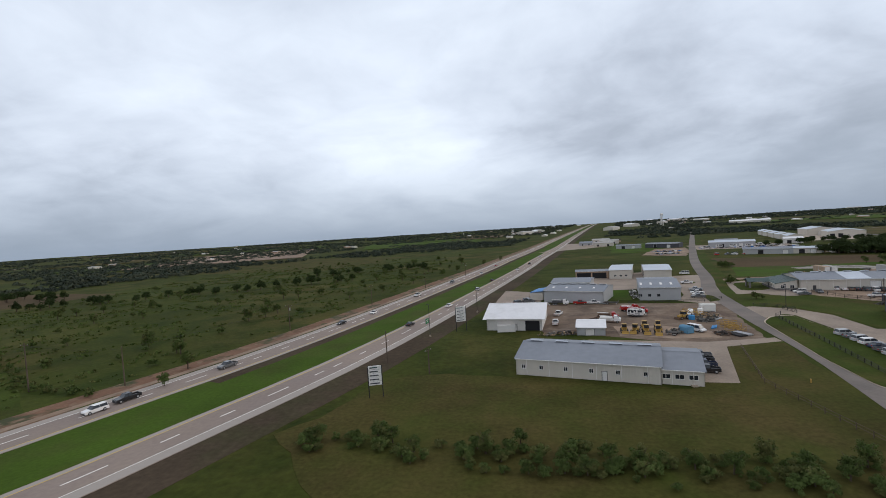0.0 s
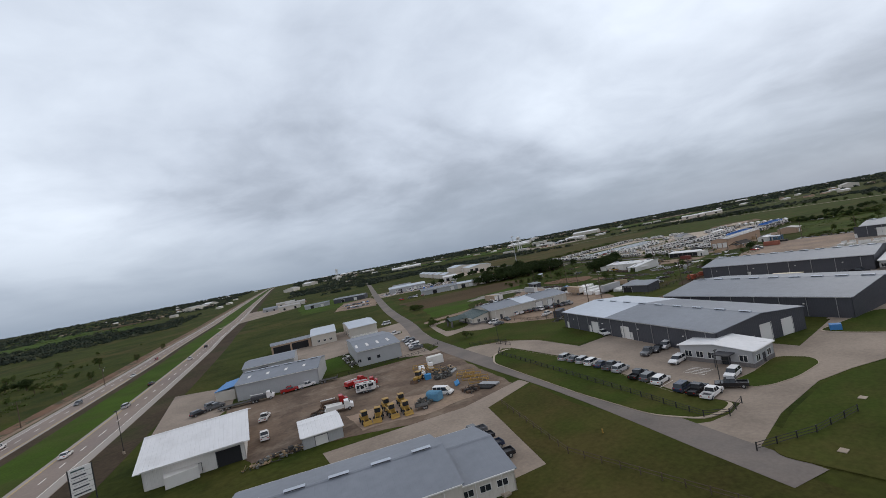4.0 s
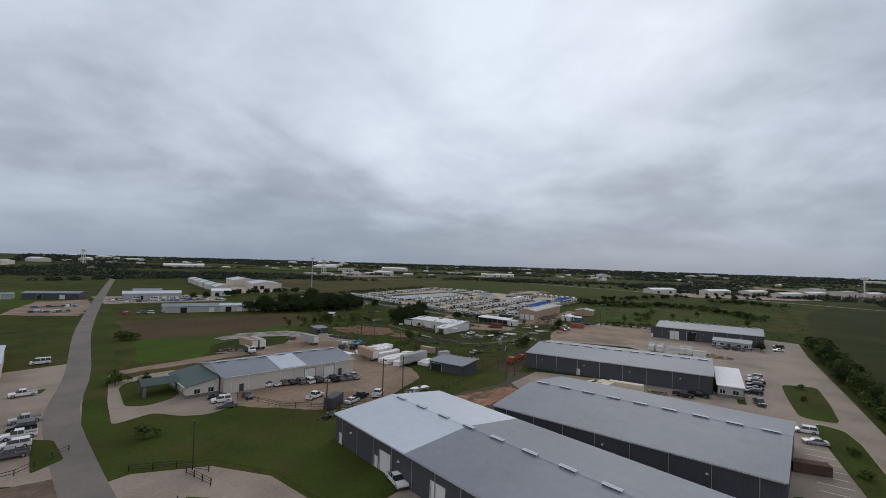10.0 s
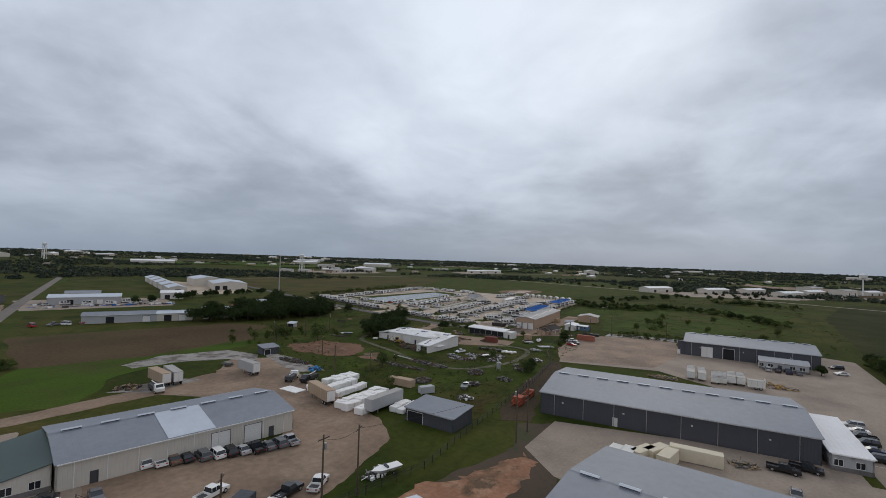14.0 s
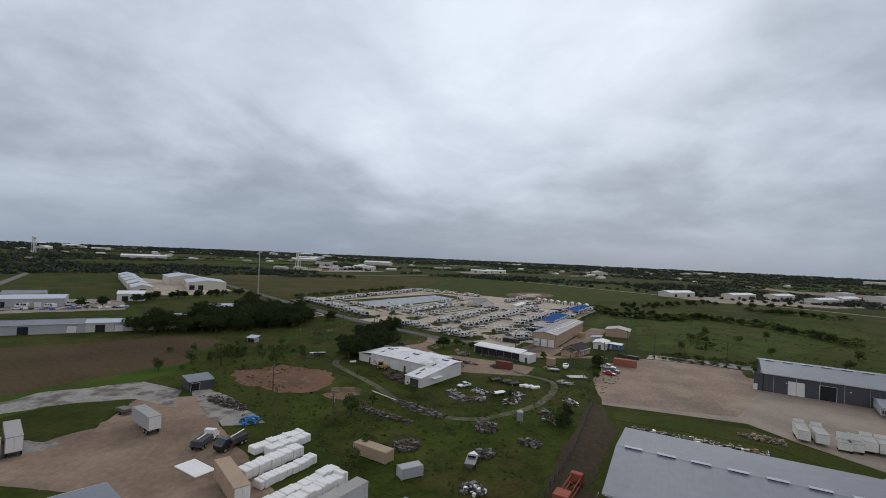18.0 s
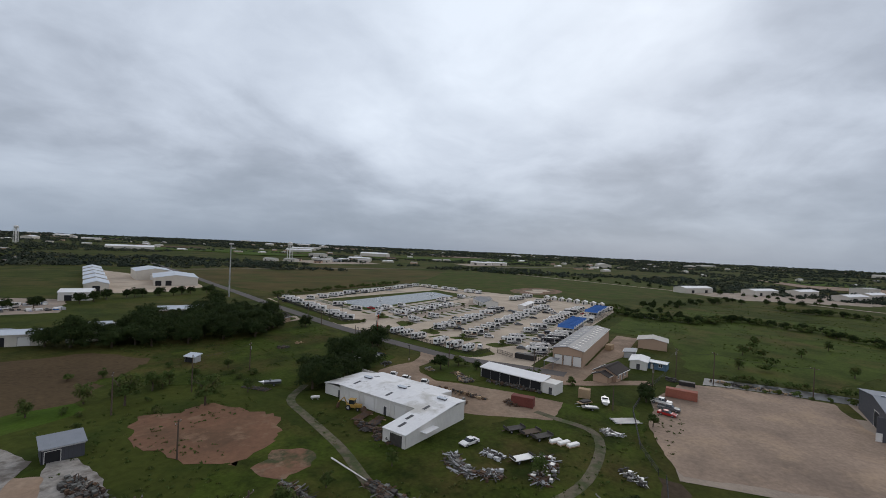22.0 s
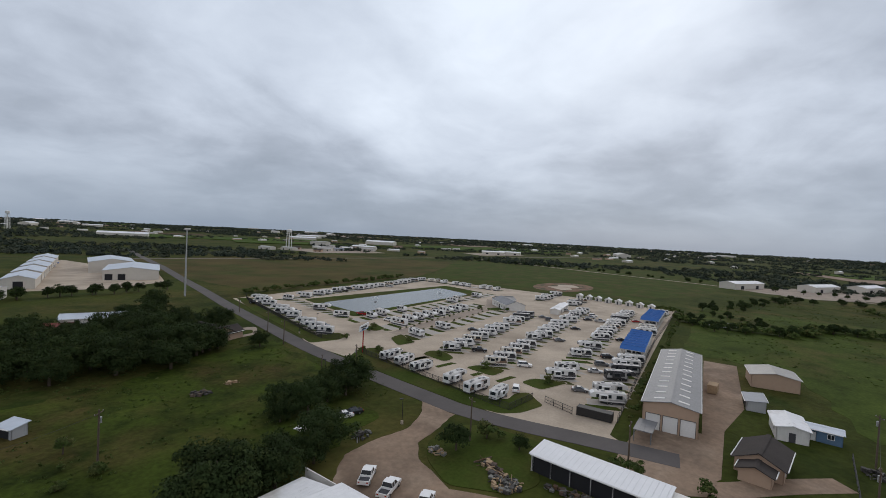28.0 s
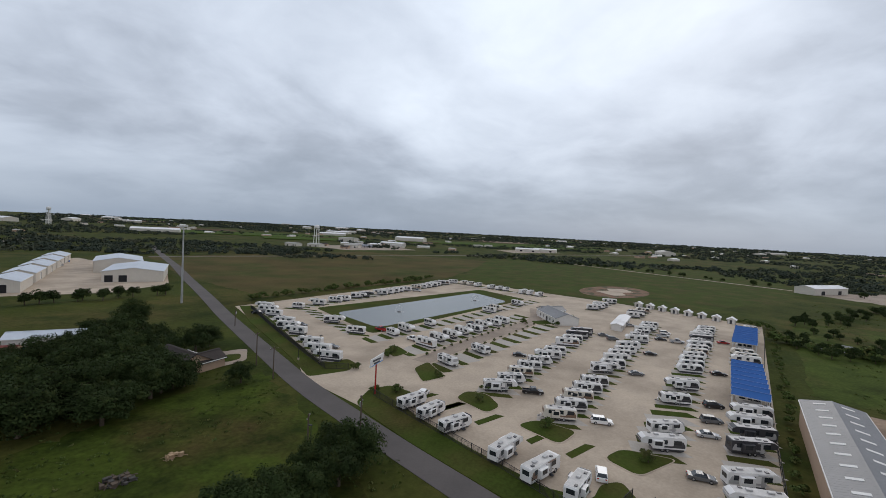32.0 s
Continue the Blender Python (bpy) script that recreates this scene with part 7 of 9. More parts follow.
hx = lambda y: -79 + 0.25 * (y - 100)
tufts("pasture_tufts", 3, 7000, -330, -70, 60, 520, lambda x, y: x < hx(y) - 38, "dark tufts of rough grass across the highway", 0.9)
tufts("meadow_tufts", 5, 5200, 196, 332, 168, 350, lambda x, y: not (228 < y < 272 and 272 < x < 322) and not (188 < y < 262 and 250 < x < 322) and x < 314 + (y - 190) * 0.11 - 5 and not (283 < y and x < 242), "tufts and weeds in the rough meadow", 0.4)
tufts("east_tufts", 6, 3200, 360, 700, 50, 205, lambda x, y: not (x < 420 and y > 160), "tufts of rough grass in the pasture", 0.5)
for x, y, s in [(hx(y) - gr.uniform(45, 230), y, gr.uniform(0.6, 1.2)) for y in range(130, 520, 9)] + [(-103.7, 113.2, 0.9), (-99.6, 98.7, 0.8), (-121.4, 131.5, 0.7), (-100.9, 172.2, 0.8), (-123.3, 193.4, 1.1), (-137.8, 222.5, 1.0), (-98.7, 242, 0.9), (-84.6, 263.1, 1.0), (-123.7, 263.5, 0.9), (-143.5, 251.8, 1.2), (-163, 286.1, 1.1), (-72.4, 300.2, 0.9), (-84.5, 320.3, 1.1), (-56.8, 340, 1.0), (-107.3, 330.4, 1.2), (-48.3, 372.2, 1.0), (-74.6, 380.1, 1.1), (-194.3, 201.9, 0.9), (-218.1, 236.2, 1.0), (-27.8, 420.2, 1.0), (-51.3, 449.7, 1.2), (-12, 469.6, 1.0)]:
    plant(POOR, "small_tree", x, y, s, "lone tree in the pasture across the highway", "tree", "lone trees across the highway")
# row of small shrubs along the main drive of the park
for x, y in along((372.5, 316.7), (459.1, 321.6), 16, 0.5) + along((372, 309), (454.4, 313.8), 12, 0.5):
    plant(SHRUBS, "shrub", x, y, 0.45, "small round shrub along the park drive", "shrub", "shrubs along the park drive")
thicket("ditch_bank_brush", [(x, y, gr.uniform(0.5, 1.1)) for x, y in along((344, 160), (349.5, 120), 9, 1.0)] + [(x, y, gr.uniform(0.6, 1.2)) for x, y in along((355, 160), (361.5, 120), 22, 1.6)], "weeds and brush along the ditch banks")
oaks(along((910.1, 617.7), (875.4, 369.3), 16, 7) + along((875.4, 369.3), (774.3, 70), 22, 8), 0.7, "tree of the hedgerow beyond the far pasture", "hedgerow beyond the far pasture")

# ---- poles, fences, signs ----
def utility_pole(x, y, h, heading=0.0, arm=True, can=False):
    p = empty("utility_pole", pose(x, y, 0, 0, 0, heading), "weathered timber utility pole with a crossarm" if arm else "plain weathered timber pole without a crossarm", "pole", "utility poles")
    part("pole", tube(bmesh.new(), (0, 0, -0.3), (0, 0, h), 0.19, 0.12, 8), wood_pole, p)
    if arm:
        part("crossarm", boxes((-1.2, 1.2, -0.06, 0.06, h - 0.7, h - 0.56)), wood_pole, p)
        for xx in (-1.1, 0.0, 1.1):
            part("insulator", tube(bmesh.new(), (xx, 0, h - 0.56), (xx, 0, h - 0.34), 0.07, 0.05, 6), steel, p)
    if can:
        part("transformer", tube(bmesh.new(), (0.42, 0, h - 2.4), (0.42, 0, h - 1.4), 0.26, 0.26, 10), steel, p, "grey transformer can")
    return p


for i, (x, y, h) in enumerate(((-136.7, 96.3, 13), (-111.5, 99.4, 10.5), (-94.8, 159.8, 10.5), (-78.2, 216.9, 10), (-59.1, 270.2, 10), (-38.5, 329.9, 10), (-44.2, 113.5, 9.0), (-31, 103.6, 6.5), (135, 164.3, 12.0), (141.8, 163.1, 11.8),
                              (123.1, 172.1, 8.4), (178.4, 149.8, 12.5), (185.6, 150, 12.6), (194.3, 221, 9.9), (256.5, 286.9, 9.2), (215.2, 278.6, 10), (235, 281.2, 10), (344.8, 173.9, 10.6), (345.2, 162.6, 11), (348.2, 135.9, 10.2), (320.5, 178.4, 8.6), (295.7, 185.1, 6.4),
                              (308.9, 291.1, 7.5), (319.4, 288.5, 8.8), (327.2, 330.6, 8.8), (330.2, 343.8, 9.8), (350.7, 393.5, 7.0), (303.9, 242, 9.0), (311.3, 213.4, 9.5), (206.5, 215.9, 7.0), (213.1, 246.6, 7.5))):
    utility_pole(x, y, h, 20 * (i % 4), i % 5 != 1, i % 3 == 2)
for a, b in (((-136.7, 96.3, 12.4), (-111.5, 99.4, 9.9)), ((-111.5, 99.4, 9.9), (-94.8, 159.8, 9.9)), ((-94.8, 159.8, 9.9), (-78.2, 216.9, 9.4)), ((135, 164.3, 11.4), (141.8, 163.1, 11.2)), ((141.8, 163.1, 11.2), (178.4, 149.8, 11.9)), ((256.5, 286.9, 8.6), (235, 281.2, 9.4)), ((320.5, 178.4, 8.0), (344.8, 173.9, 10.0)), ((344.8, 173.9, 10.0), (345.2, 162.6, 10.4)), ((345.2, 162.6, 10.4), (348.2, 135.9, 9.6))):
    bm = bmesh.new()
    A, B = Vector(a), Vector(b)
    pts = [A.lerp(B, t / 8) - Vector((0, 0, 3.2 * (t / 8) * (1 - t / 8))) for t in range(9)]
    for p, q in zip(pts, pts[1:]):
        tube(bm, p, q, 0.025, 0.025, 4)
    tagged(part("overhead_wire", bm, fence_dark), "thin sagging overhead wire between poles", "wire", kind="stuff")


def lamp_post(x, y, h, heading):
    p = empty("street_lamp", pose(x, y, 0, 0, 0, heading), "slim dark car park lamp post", "lamp", "lamp posts")
    part("base", tube(bmesh.new(), (0, 0, 0), (0, 0, 0.7), 0.3, 0.3, 10), concrete_pale, p)
    part("post", tube(bmesh.new(), (0, 0, 0.7), (0, 0, h), 0.09, 0.06, 8), fence_dark, p)
    part("lamp_head", boxes((-0.2, 0.2, -0.1, 0.7, h - 0.05, h + 0.1)), fence_dark, p)


for x, y, h, hd in ((86.5, 164.7, 8.9, 10), (75.2, 85.3, 7.5, -80), (306.7, 287.4, 7.2, 0), (344.3, 333.3, 8.4, -90), (341.8, 340.1, 9, -90), (301.7, 257.7, 5.5, 60), (-36.7, 142.5, 11, 80), (-22.8, 183.2, 11, 80)):
    lamp_post(x, y, h, hd)

mast = empty("light_mast", pose(356.8, 453.9, 0), "very tall pale steel floodlight mast", "mast")
part("pole", tube(bmesh.new(), (0, 0, 0), (0, 0, 37), 0.55, 0.28, 10), steel, mast)
part("platform", boxes((-1.6, 1.6, -0.5, 0.5, 36.6, 37.0)), steel, mast)
for k in range(5):
    part("floodlight", boxes((-1.6 + k * 0.7, -1.15 + k * 0.7, -0.8, -0.4, 37.0, 37.7)), trim_white, mast)

def pylon_sign(x, y, h, heading, w=3.0):
    s = empty("pylon_sign", pose(x, y, 0, 0, 0, heading), "roadside tenant sign with white panels on two steel posts", "sign", "roadside signs")
    for xx in (-w / 2, w / 2):
        part("post", boxes((xx - 0.1, xx + 0.1, -0.1, 0.1, 0, h)), fence_dark, s)
    n = 5
    for k in range(n):
        z1 = h - k * (h * 0.62 / n)
        z0 = z1 - h * 0.62 / n + 0.12
        b = part("panel", boxes((-w / 2 + 0.1, w / 2 - 0.1, -0.14, 0.14, z0, z1)), trim_white, s)
        for side in (-0.16, 0.15):
            part("lettering", boxes((-w * 0.38, w * (0.2 + 0.03 * k), side, side + 0.012, (z0 + z1) / 2 - 0.12, (z0 + z1) / 2 + 0.14)), trim_dark if k else roof_green, b, "dark bar of lettering")


pylon_sign(-40.4, 88.3, 7.0, 15)
pylon_sign(-26.7, 149.6, 8.6, 15, 3.6)
gs = empty("guide_sign", pose(-40, 156.8, 0, 0, 0, 71.2), "small green highway guide sign on posts", "sign")
for xx in (-0.8, 0.8):
    part("post", boxes((xx - 0.05, xx + 0.05, -0.05, 0.05, 0, 2.0)), steel, gs)
part("panel", boxes((-1.2, 1.2, -0.1, -0.04, 1.6, 3.4)), material("sign_green", (0.01, 0.17, 0.06), 0.05), gs)
part("lettering", boxes((-0.8, 0.8, -0.112, -0.1, 2.7, 3.0), (-0.6, 0.4, -0.112, -0.1, 2.1, 2.35)), trim_white, gs, "white bars of lettering")

es = empty("park_sign", pose(338.4, 303.6, 0, 0, 0, 11.9), "tall entry sign with a white board on a red post", "sign")
part("post", tube(bmesh.new(), (0, 0, 0), (0, 0, 7.8), 0.22, 0.18, 8), PAINTS[RED], es)
bd = part("board", prism([(-2.8, 7.4), (2.8, 7.9), (3.2, 9.9), (-2.4, 9.3)], -0.15, 0.15), trim_white, es)
for z, w in ((8.8, 3.6), (8.1, 2.6)):
    part("lettering", boxes((-w / 2, w / 2, -0.17, -0.155, z - 0.25, z + 0.25)), trim_dark, bd, "dark bar of lettering")
part("band", prism([(-2.7, 7.5), (2.8, 8.0), (2.8, 8.15), (-2.7, 7.65)], -0.18, 0.18), roof_blue, bd)


def rail_fence(name, pts, gap, h, rails, mat, label, pickets=0.0, post=0.07):
    f = empty(name, pose(0, 0, 0), label, "fence")
    line = [Vector(p) for p in pts]
    pk = bmesh.new()
    for a, b in zip(line, line[1:]):
        n = max(1, int((b - a).length / gap))
        for k in range(n + (b is line[-1])):
            q = a.lerp(b, k / n)
            part("post", boxes((q.x - post, q.x + post, q.y - post, q.y + post, 0, h)), mat, f)
        for z in rails:
            part("rail", tube(bmesh.new(), (*a, z), (*b, z), 0.05, 0.05, 4), mat, f)
        if pickets:
            m = int((b - a).length / pickets)
            for k in range(m):
                q = a.lerp(b, k / m)
                box(pk, q.x - 0.02, q.x + 0.02, q.y - 0.02, q.y + 0.02, 0.1, h - 0.05)
    if pickets:
        tagged(part("pickets", pk, mat, f), kind="stuff")
    else:
        pk.free()


rail_fence("rail_fence", [(80.3, 157), (76.8, 153.3), (70.4, 119.3), (66.1, 98.4), (62.5, 82.1), (64.9, 79.1), (70.6, 79.8)], 2.6, 1.3, (0.4, 0.8, 1.2), fence_dark, "dark three-rail fence round the grass island")
rail_fence("rail_fence", [(80.5, 173.9), (86.1, 169.2), (88.6, 163.3)], 2.6, 1.3, (0.4, 0.8, 1.2), fence_dark, "dark three-rail fence by the drive gate")
rail_fence("rail_fence", [(86, 165.7), (86.2, 158.4)], 2.2, 1.3, (0.3, 0.75, 1.2), fence_dark, "dark swing gate of rails across the drive")
rail_fence("rail_fence", [(55.7, 71.4), (64.7, 67.4), (74.4, 65.4)], 2.6, 1.3, (0.4, 0.8, 1.2), fence_dark, "dark rail fence beside the entrance")
rail_fence("picket_fence", [(335.3, 241.2), (324.2, 242.8), (325, 248), (328.7, 261.7), (334, 287.2), (337.4, 303)], 2.4, 1.8, (0.2, 1.7), fence_dark, "black steel picket fence along the lane", 0.22, 0.05)
rail_fence("picket_fence", [(346.6, 322.9), (342.2, 328), (347.2, 344.5), (360.3, 383.6), (374.2, 422.5), (379.8, 432)], 2.4, 1.8, (0.2, 1.7), fence_dark, "black steel picket fence along the lane", 0.22, 0.05)
rail_fence("picket_fence", [(335.1, 237.8), (331.9, 229.9)], 2.4, 1.8, (0.2, 0.9, 1.7), fence_dark, "black steel gate across the park exit", 0.3, 0.06)
rail_fence("picket_fence", [(333.9, 219.9), (435.6, 226.2), (544.6, 228.7)], 3.0, 1.9, (0.2, 1.0, 1.85), fence_dark, "dark boundary fence of the park", 0.0, 0.05)
rail_fence("wire_fence", [(123.7, 172.6), (133.1, 164.4), (156.2, 159.2), (179.3, 161.2), (226.2, 163.8), (261.3, 168.6)], 3.0, 1.6, (0.6, 1.1, 1.55), fence_dark, "wire fence overgrown with grass", 0.0, 0.05)
rail_fence("wire_fence", [(115, 197), (117.4, 182.6), (123.7, 172.6)], 3.0, 1.5, (0.6, 1.1, 1.45), fence_dark, "wire fence beside the tan office", 0.0, 0.05)
rail_fence("wire_fence", [(263.4, 170.2), (274.1, 175), (297.6, 180.3), (319, 180.2), (346.3, 177.1)], 3.0, 1.5, (0.6, 1.1, 1.45), fence_dark, "wire fence along the gravel yard", 0.0, 0.05)
rail_fence("wire_fence", [(43.2, 61.9), (40.4, 92.1), (49, 118.7)], 3.0, 1.2, (0.6, 1.1), wood_pole, "thin wire fence across the mown lot", 0.0, 0.05)
rail_fence("guard_rail", [(77.7, 191.8), (68.8, 186.7), (40, 189.2)], 2.6, 1.1, (0.5, 1.0), fence_dark, "dark rail fence before the grey workshop", 0.0, 0.06)

# parking stripes
pb = bmesh.new()
for k in range(15):
    y = 130.2 - k * 3.15
    x = 80.6 - (128.2 - y) * 0.2
    box(pb, x - 2.6, x + 2.6, y - 0.06, y + 0.06, 0.05, 0.068)
for k in range(9):
    x = 147.2 + k * 3.75
    box(pb, x - 0.06, x + 0.06, 69.9, 75.0, 0.05, 0.068)
for k in range(5):
    box(pb, 81.7 + k * 0.9, 81.85 + k * 0.9, 91.8, 96.3, 0.05, 0.068)
for k in range(9):
    x = 211.4 + k * 3.5
    box(pb, x - 0.06, x + 0.06, 80.6, 85.6, 0.05, 0.068)
tagged(part("parking_stripes", pb, line_white), "white painted parking stripes", "road marking", kind="stuff")


# ---- machinery yard ----
def loader(x, y, heading, label="yellow loader with a raised bucket in the dirt yard"):
    m = empty("wheel_loader", pose(x, y, 0.05, 0, 0, heading), label, "machine", "yellow machines in the yard")
    part("body", bevelled(boxes((-0.8, 0.8, -1.9, 0.3, 0.6, 1.7)), 0.1), cat_yellow, m)
    cab = part("cab", bevelled(boxes((-0.65, 0.65, -0.6, 0.6, 1.7, 2.7)), 0.06), glass_dark, m, "dark glazed cab")
    part("cab_roof", boxes((-0.72, 0.72, -0.7, 0.7, 2.7, 2.8)), cat_yellow, cab)
    for xx in (-0.55, 0.55):
        part("arm", tube(bmesh.new(), (xx, 0.2, 1.3), (xx, 2.2, 0.8), 0.12, 0.1, 6), cat_yellow, m)
    part("bucket", prism([(2.1, 0.2), (2.9, 0.15), (2.5, 0.3), (2.3, 0.95), (2.1, 0.95)], -1.0, 1.0, "x"), cat_yellow, m)
    for xx in (-0.85, 0.85):
        for yy in (-1.3, 0.9):
            wheel(m, xx, yy, 0.55, 0.4)


for x, y, hd in ((25.3, 139.6, 172), (28.3, 138.7, 150), (31.2, 137.4, 172), (34.2, 136.0, 168), (32.3, 142.7, 172), (36.2, 142.2, 168)):
    loader(x, y, hd)


def work_truck(x, y, heading, paint, bed, label):
    t = empty("work_truck", pose(x, y, 0.05, 0, 0, heading), label, "truck", "work trucks in the yard")
    cab = part("cab", bevelled(prism([(1.4, 0.6), (3.6, 0.6), (3.7, 1.5), (2.9, 1.7), (2.5, 2.5), (1.4, 2.5)], -1.1, 1.1, "x"), 0.06), PAINTS[paint], t)
    part("windscreen", prism([(2.84, 1.72), (2.94, 1.72), (2.56, 2.42), (2.5, 2.42)], -0.9, 0.9, "x"), glass_dark, cab)
    part("bed", boxes((-1.2, 1.2, -3.6, 1.3, 0.9, 1.1)), bed, t)
    part("tool_body", bevelled(boxes((-1.15, 1.15, -3.2, 0.9, 1.1, 1.9)), 0.05), bed, t)
    part("boom", tube(bmesh.new(), (0, 0.4, 2.1), (0.3, -3.4, 2.4), 0.16, 0.12, 6), trim_white, t)
    for xx in (-1.0, 1.0):
        for yy in (2.6, -1.6, -2.6):
            wheel(t, xx, yy, 0.45, 0.28)


for x, y, hd, p, b, lb in ((37.6, 168.6, -112, RED, PAINTS[RED], "red work truck in the dirt yard"), (36.2, 173.2, -80, RED, PAINTS[RED], "red work truck in the dirt yard"), (24.4, 154.6, -108, WHITE, trim_white, "white utility truck with a boom in the dirt yard"),
                           (25.0, 160.4, -100, RED, rust, "red rusty drilling truck in the dirt yard"), (12.6, 192.6, -108, WHITE, trim_dark, "white truck with a long dark trailer by the workshop"),
                           (181.6, 226.8, -60, WHITE, trim_dark, "white tractor truck in the gravel yard"), (151.0, 246.6, 170, WHITE, trim_dark, "white tractor truck on the rubble"), (184.2, 221.6, 100, BLACK, junk_dark, "dark flatbed truck in the gravel yard")):
    work_truck(x, y, hd, p, b, lb)
for k, p, x, y, hd in (("pickup", WHITE, 9.0, 170.4, -23), ("pickup", WHITE, 6, 154.6, -9.6), ("pickup", WHITE, 26.4, 191.6, -98), ("pickup", RED, 20.9, 192.4, -98), ("van", WHITE, 46.0, 138.2, -150), ("pickup", GREY, 0, 201.8, -72.5), ("suv", GREY, -0.4, 205.3, -72), ("pickup", WHITE, 10.1, 220.2, -28.1), ("suv", BLACK, -4.8, 200, -62.4)):
    park(k, p, x, y, hd, "parked in the dirt yard" if y < 190 else "parked by the workshop")


def pile(name, x, y, rx, ry, h, n, mats, label, seed, long=2.5):
    """A heap of odd pieces."""
    r = random.Random(seed)
    ob = empty(name, pose(x, y, 0), label, "scrap")
    for j, mt in enumerate(mats):
        bm = bmesh.new()
        for k in range(int(n * 1.8) // len(mats)):
            a, u = r.uniform(0, math.tau), math.sqrt(r.random())
            px, py = math.cos(a) * u * rx, math.sin(a) * u * ry
            z = r.uniform(0.05, h * (1.1 - u))
            d = Vector((r.uniform(-1, 1), r.uniform(-1, 1), r.uniform(-0.2, 0.35))).normalized()
            L = r.uniform(0.4, long)
            p = Vector((px, py, z + 0.1))
            if r.random() < 0.55:
                tube(bm, p - d * L / 2, p + d * L / 2, r.uniform(0.04, 0.13), None, 5)
            else:
                s = r.uniform(0.1, 0.38)
                box(bm, px - s, px + s * r.uniform(0.5, 2), py - s, py + s * r.uniform(0.5, 2), z * 0.7, z * 0.7 + r.uniform(0.15, 0.7))
        tagged(part("scrap", bm, mt, ob), kind="stuff")
    return ob


SCRAP = [junk_grey, junk_dark, rust]
blue_plastic = material("blue_plastic", (0.05, 0.24, 0.5), 0.2, rough=0.6)
for i, (x, y, rx, ry, h, n, ms, lb) in enumerate((
    (7.2, 139.1, 9.5, 1.6, 1.4, 60, [junk_grey, junk_dark, timber], "row of scrap metal along the yard edge"), (40.2, 137.6, 1.8, 2.2, 1.6, 40, [junk_dark, junk_grey], "dark machine parts in the yard"), (20.4, 158.0, 2.6, 1.6, 1.6, 50, [rust, junk_dark], "rusty winches and steel in the yard"),
    (51.5, 133.5, 2.2, 2.4, 1.2, 34, [rust, junk_dark], "dark rusty scrap at the yard corner"), (57.6, 156.4, 4, 3.4, 1.6, 80, [timber, junk_dark, junk_grey], "stacked timber and steel parts in the yard"),
    (54.4, 151.6, 3.0, 2.2, 1.2, 60, [junk_dark, junk_grey], "tangled dark steel parts in the yard"),
    (226.4, 184.6, 3.4, 2.6, 1.2, 110, SCRAP, "heap of tangled scrap metal in the meadow"),
(213, 178.6, 2.6, 2.0, 0.9, 60, SCRAP, "heap of scrap in the meadow"),
    (206.2, 193.6, 3.0, 2.6, 1.2, 90, SCRAP, "heap of dark scrap in the meadow"), (198.8, 173.8, 2.0, 2.4, 0.9, 40, [junk_grey, wrap_white, junk_dark], "small boats and scrap in the grass"), (224, 173, 1.8, 2.6, 1.2, 40, [junk_grey, junk_dark], "scrap heap by the fence"),
    (198.6, 246, 2.2, 8.0, 1.0, 110, SCRAP, "scrap spread over the gravel pad"), (194.6, 230.6, 2.2, 2.2, 1.2, 50, [blue_plastic, blue_plastic, junk_dark], "heap of blue plastic drums"), (283, 208.7, 2.6, 2.2, 1.6, 40, [rust, rust, junk_dark], "rusty red machine parts in the barn yard"),
    (281, 223.9, 1.6, 8.5, 0.9, 60, [junk_dark, timber, rust], "row of timber and steel along the yard"), (293.4, 229.4, 2.4, 2.8, 0.9, 60, [junk_grey, junk_dark, timber], "scrap stacked near the storage shed"), (297.0, 214.8, 1.2, 9.6, 1.3, 110, SCRAP, "scrap packed in the open shed front"),
    (246.3, 227.1, 1.6, 5.5, 1.0, 60, [junk_dark, rust], "stacks of dark pipe beside the barn"), (243.4, 221.3, 1.4, 3.5, 0.9, 36, [junk_dark, rust], "stacks of dark pipe beside the barn"), (147.4, 255.1, 3.2, 2.6, 1.5, 40, [rust, timber, junk_dark], "old machines beside the broken slab"),
    (149.7, 165.2, 3.6, 1.6, 1.0, 36, [junk_grey, wrap_white], "white frames and a boat by the fence"), (121.4, 168.1, 4.0, 1.6, 0.9, 40, [junk_grey, junk_dark], "junk in the grass by the lot"), 
    (194.8, 107.5, 1.8, 2.6, 1.2, 30, [junk_grey, timber], "pallets behind the warehouse"), (273.6, 97.9, 3.0, 9.0, 1.5, 110, [timber, junk_grey, cat_yellow], "pallets and yellow machines in the warehouse yard"),
    (249.6, 105.9, 1.4, 10, 0.9, 60, [junk_dark, timber], "pipe racks along the yard verge"), (262, 128.7, 2.0, 5.0, 1.2, 50, [timber, junk_grey], "pallets beside the warehouse"), (348.9, 152.2, 1.6, 12.0, 0.8, 60, [junk_dark, timber], "row of beams along the ditch"),
    (340.3, 174.8, 2.2, 2.2, 1.2, 30, [junk_dark], "dark pipe by the container"), (295.8, 244.6, 1.2, 1.8, 0.9, 20, [junk_grey, timber], "odd parts on the grass"), (291.5, 260.1, 2.4, 1.6, 1.2, 24, [junk_grey, junk_dark], "boat trailer and parts under the trees"), (292.8, 307, 1.6, 1.2, 0.3, 14, [timber], "few pale boards lying in the meadow"), (283.9, 305.2, 2.4, 1.8, 0.5, 40, [junk_dark, wood_pole], "heap of dead branches in the meadow"))):
    pile("scrap_pile", x, y, rx, ry, h, n, ms, lb, 100 + i)
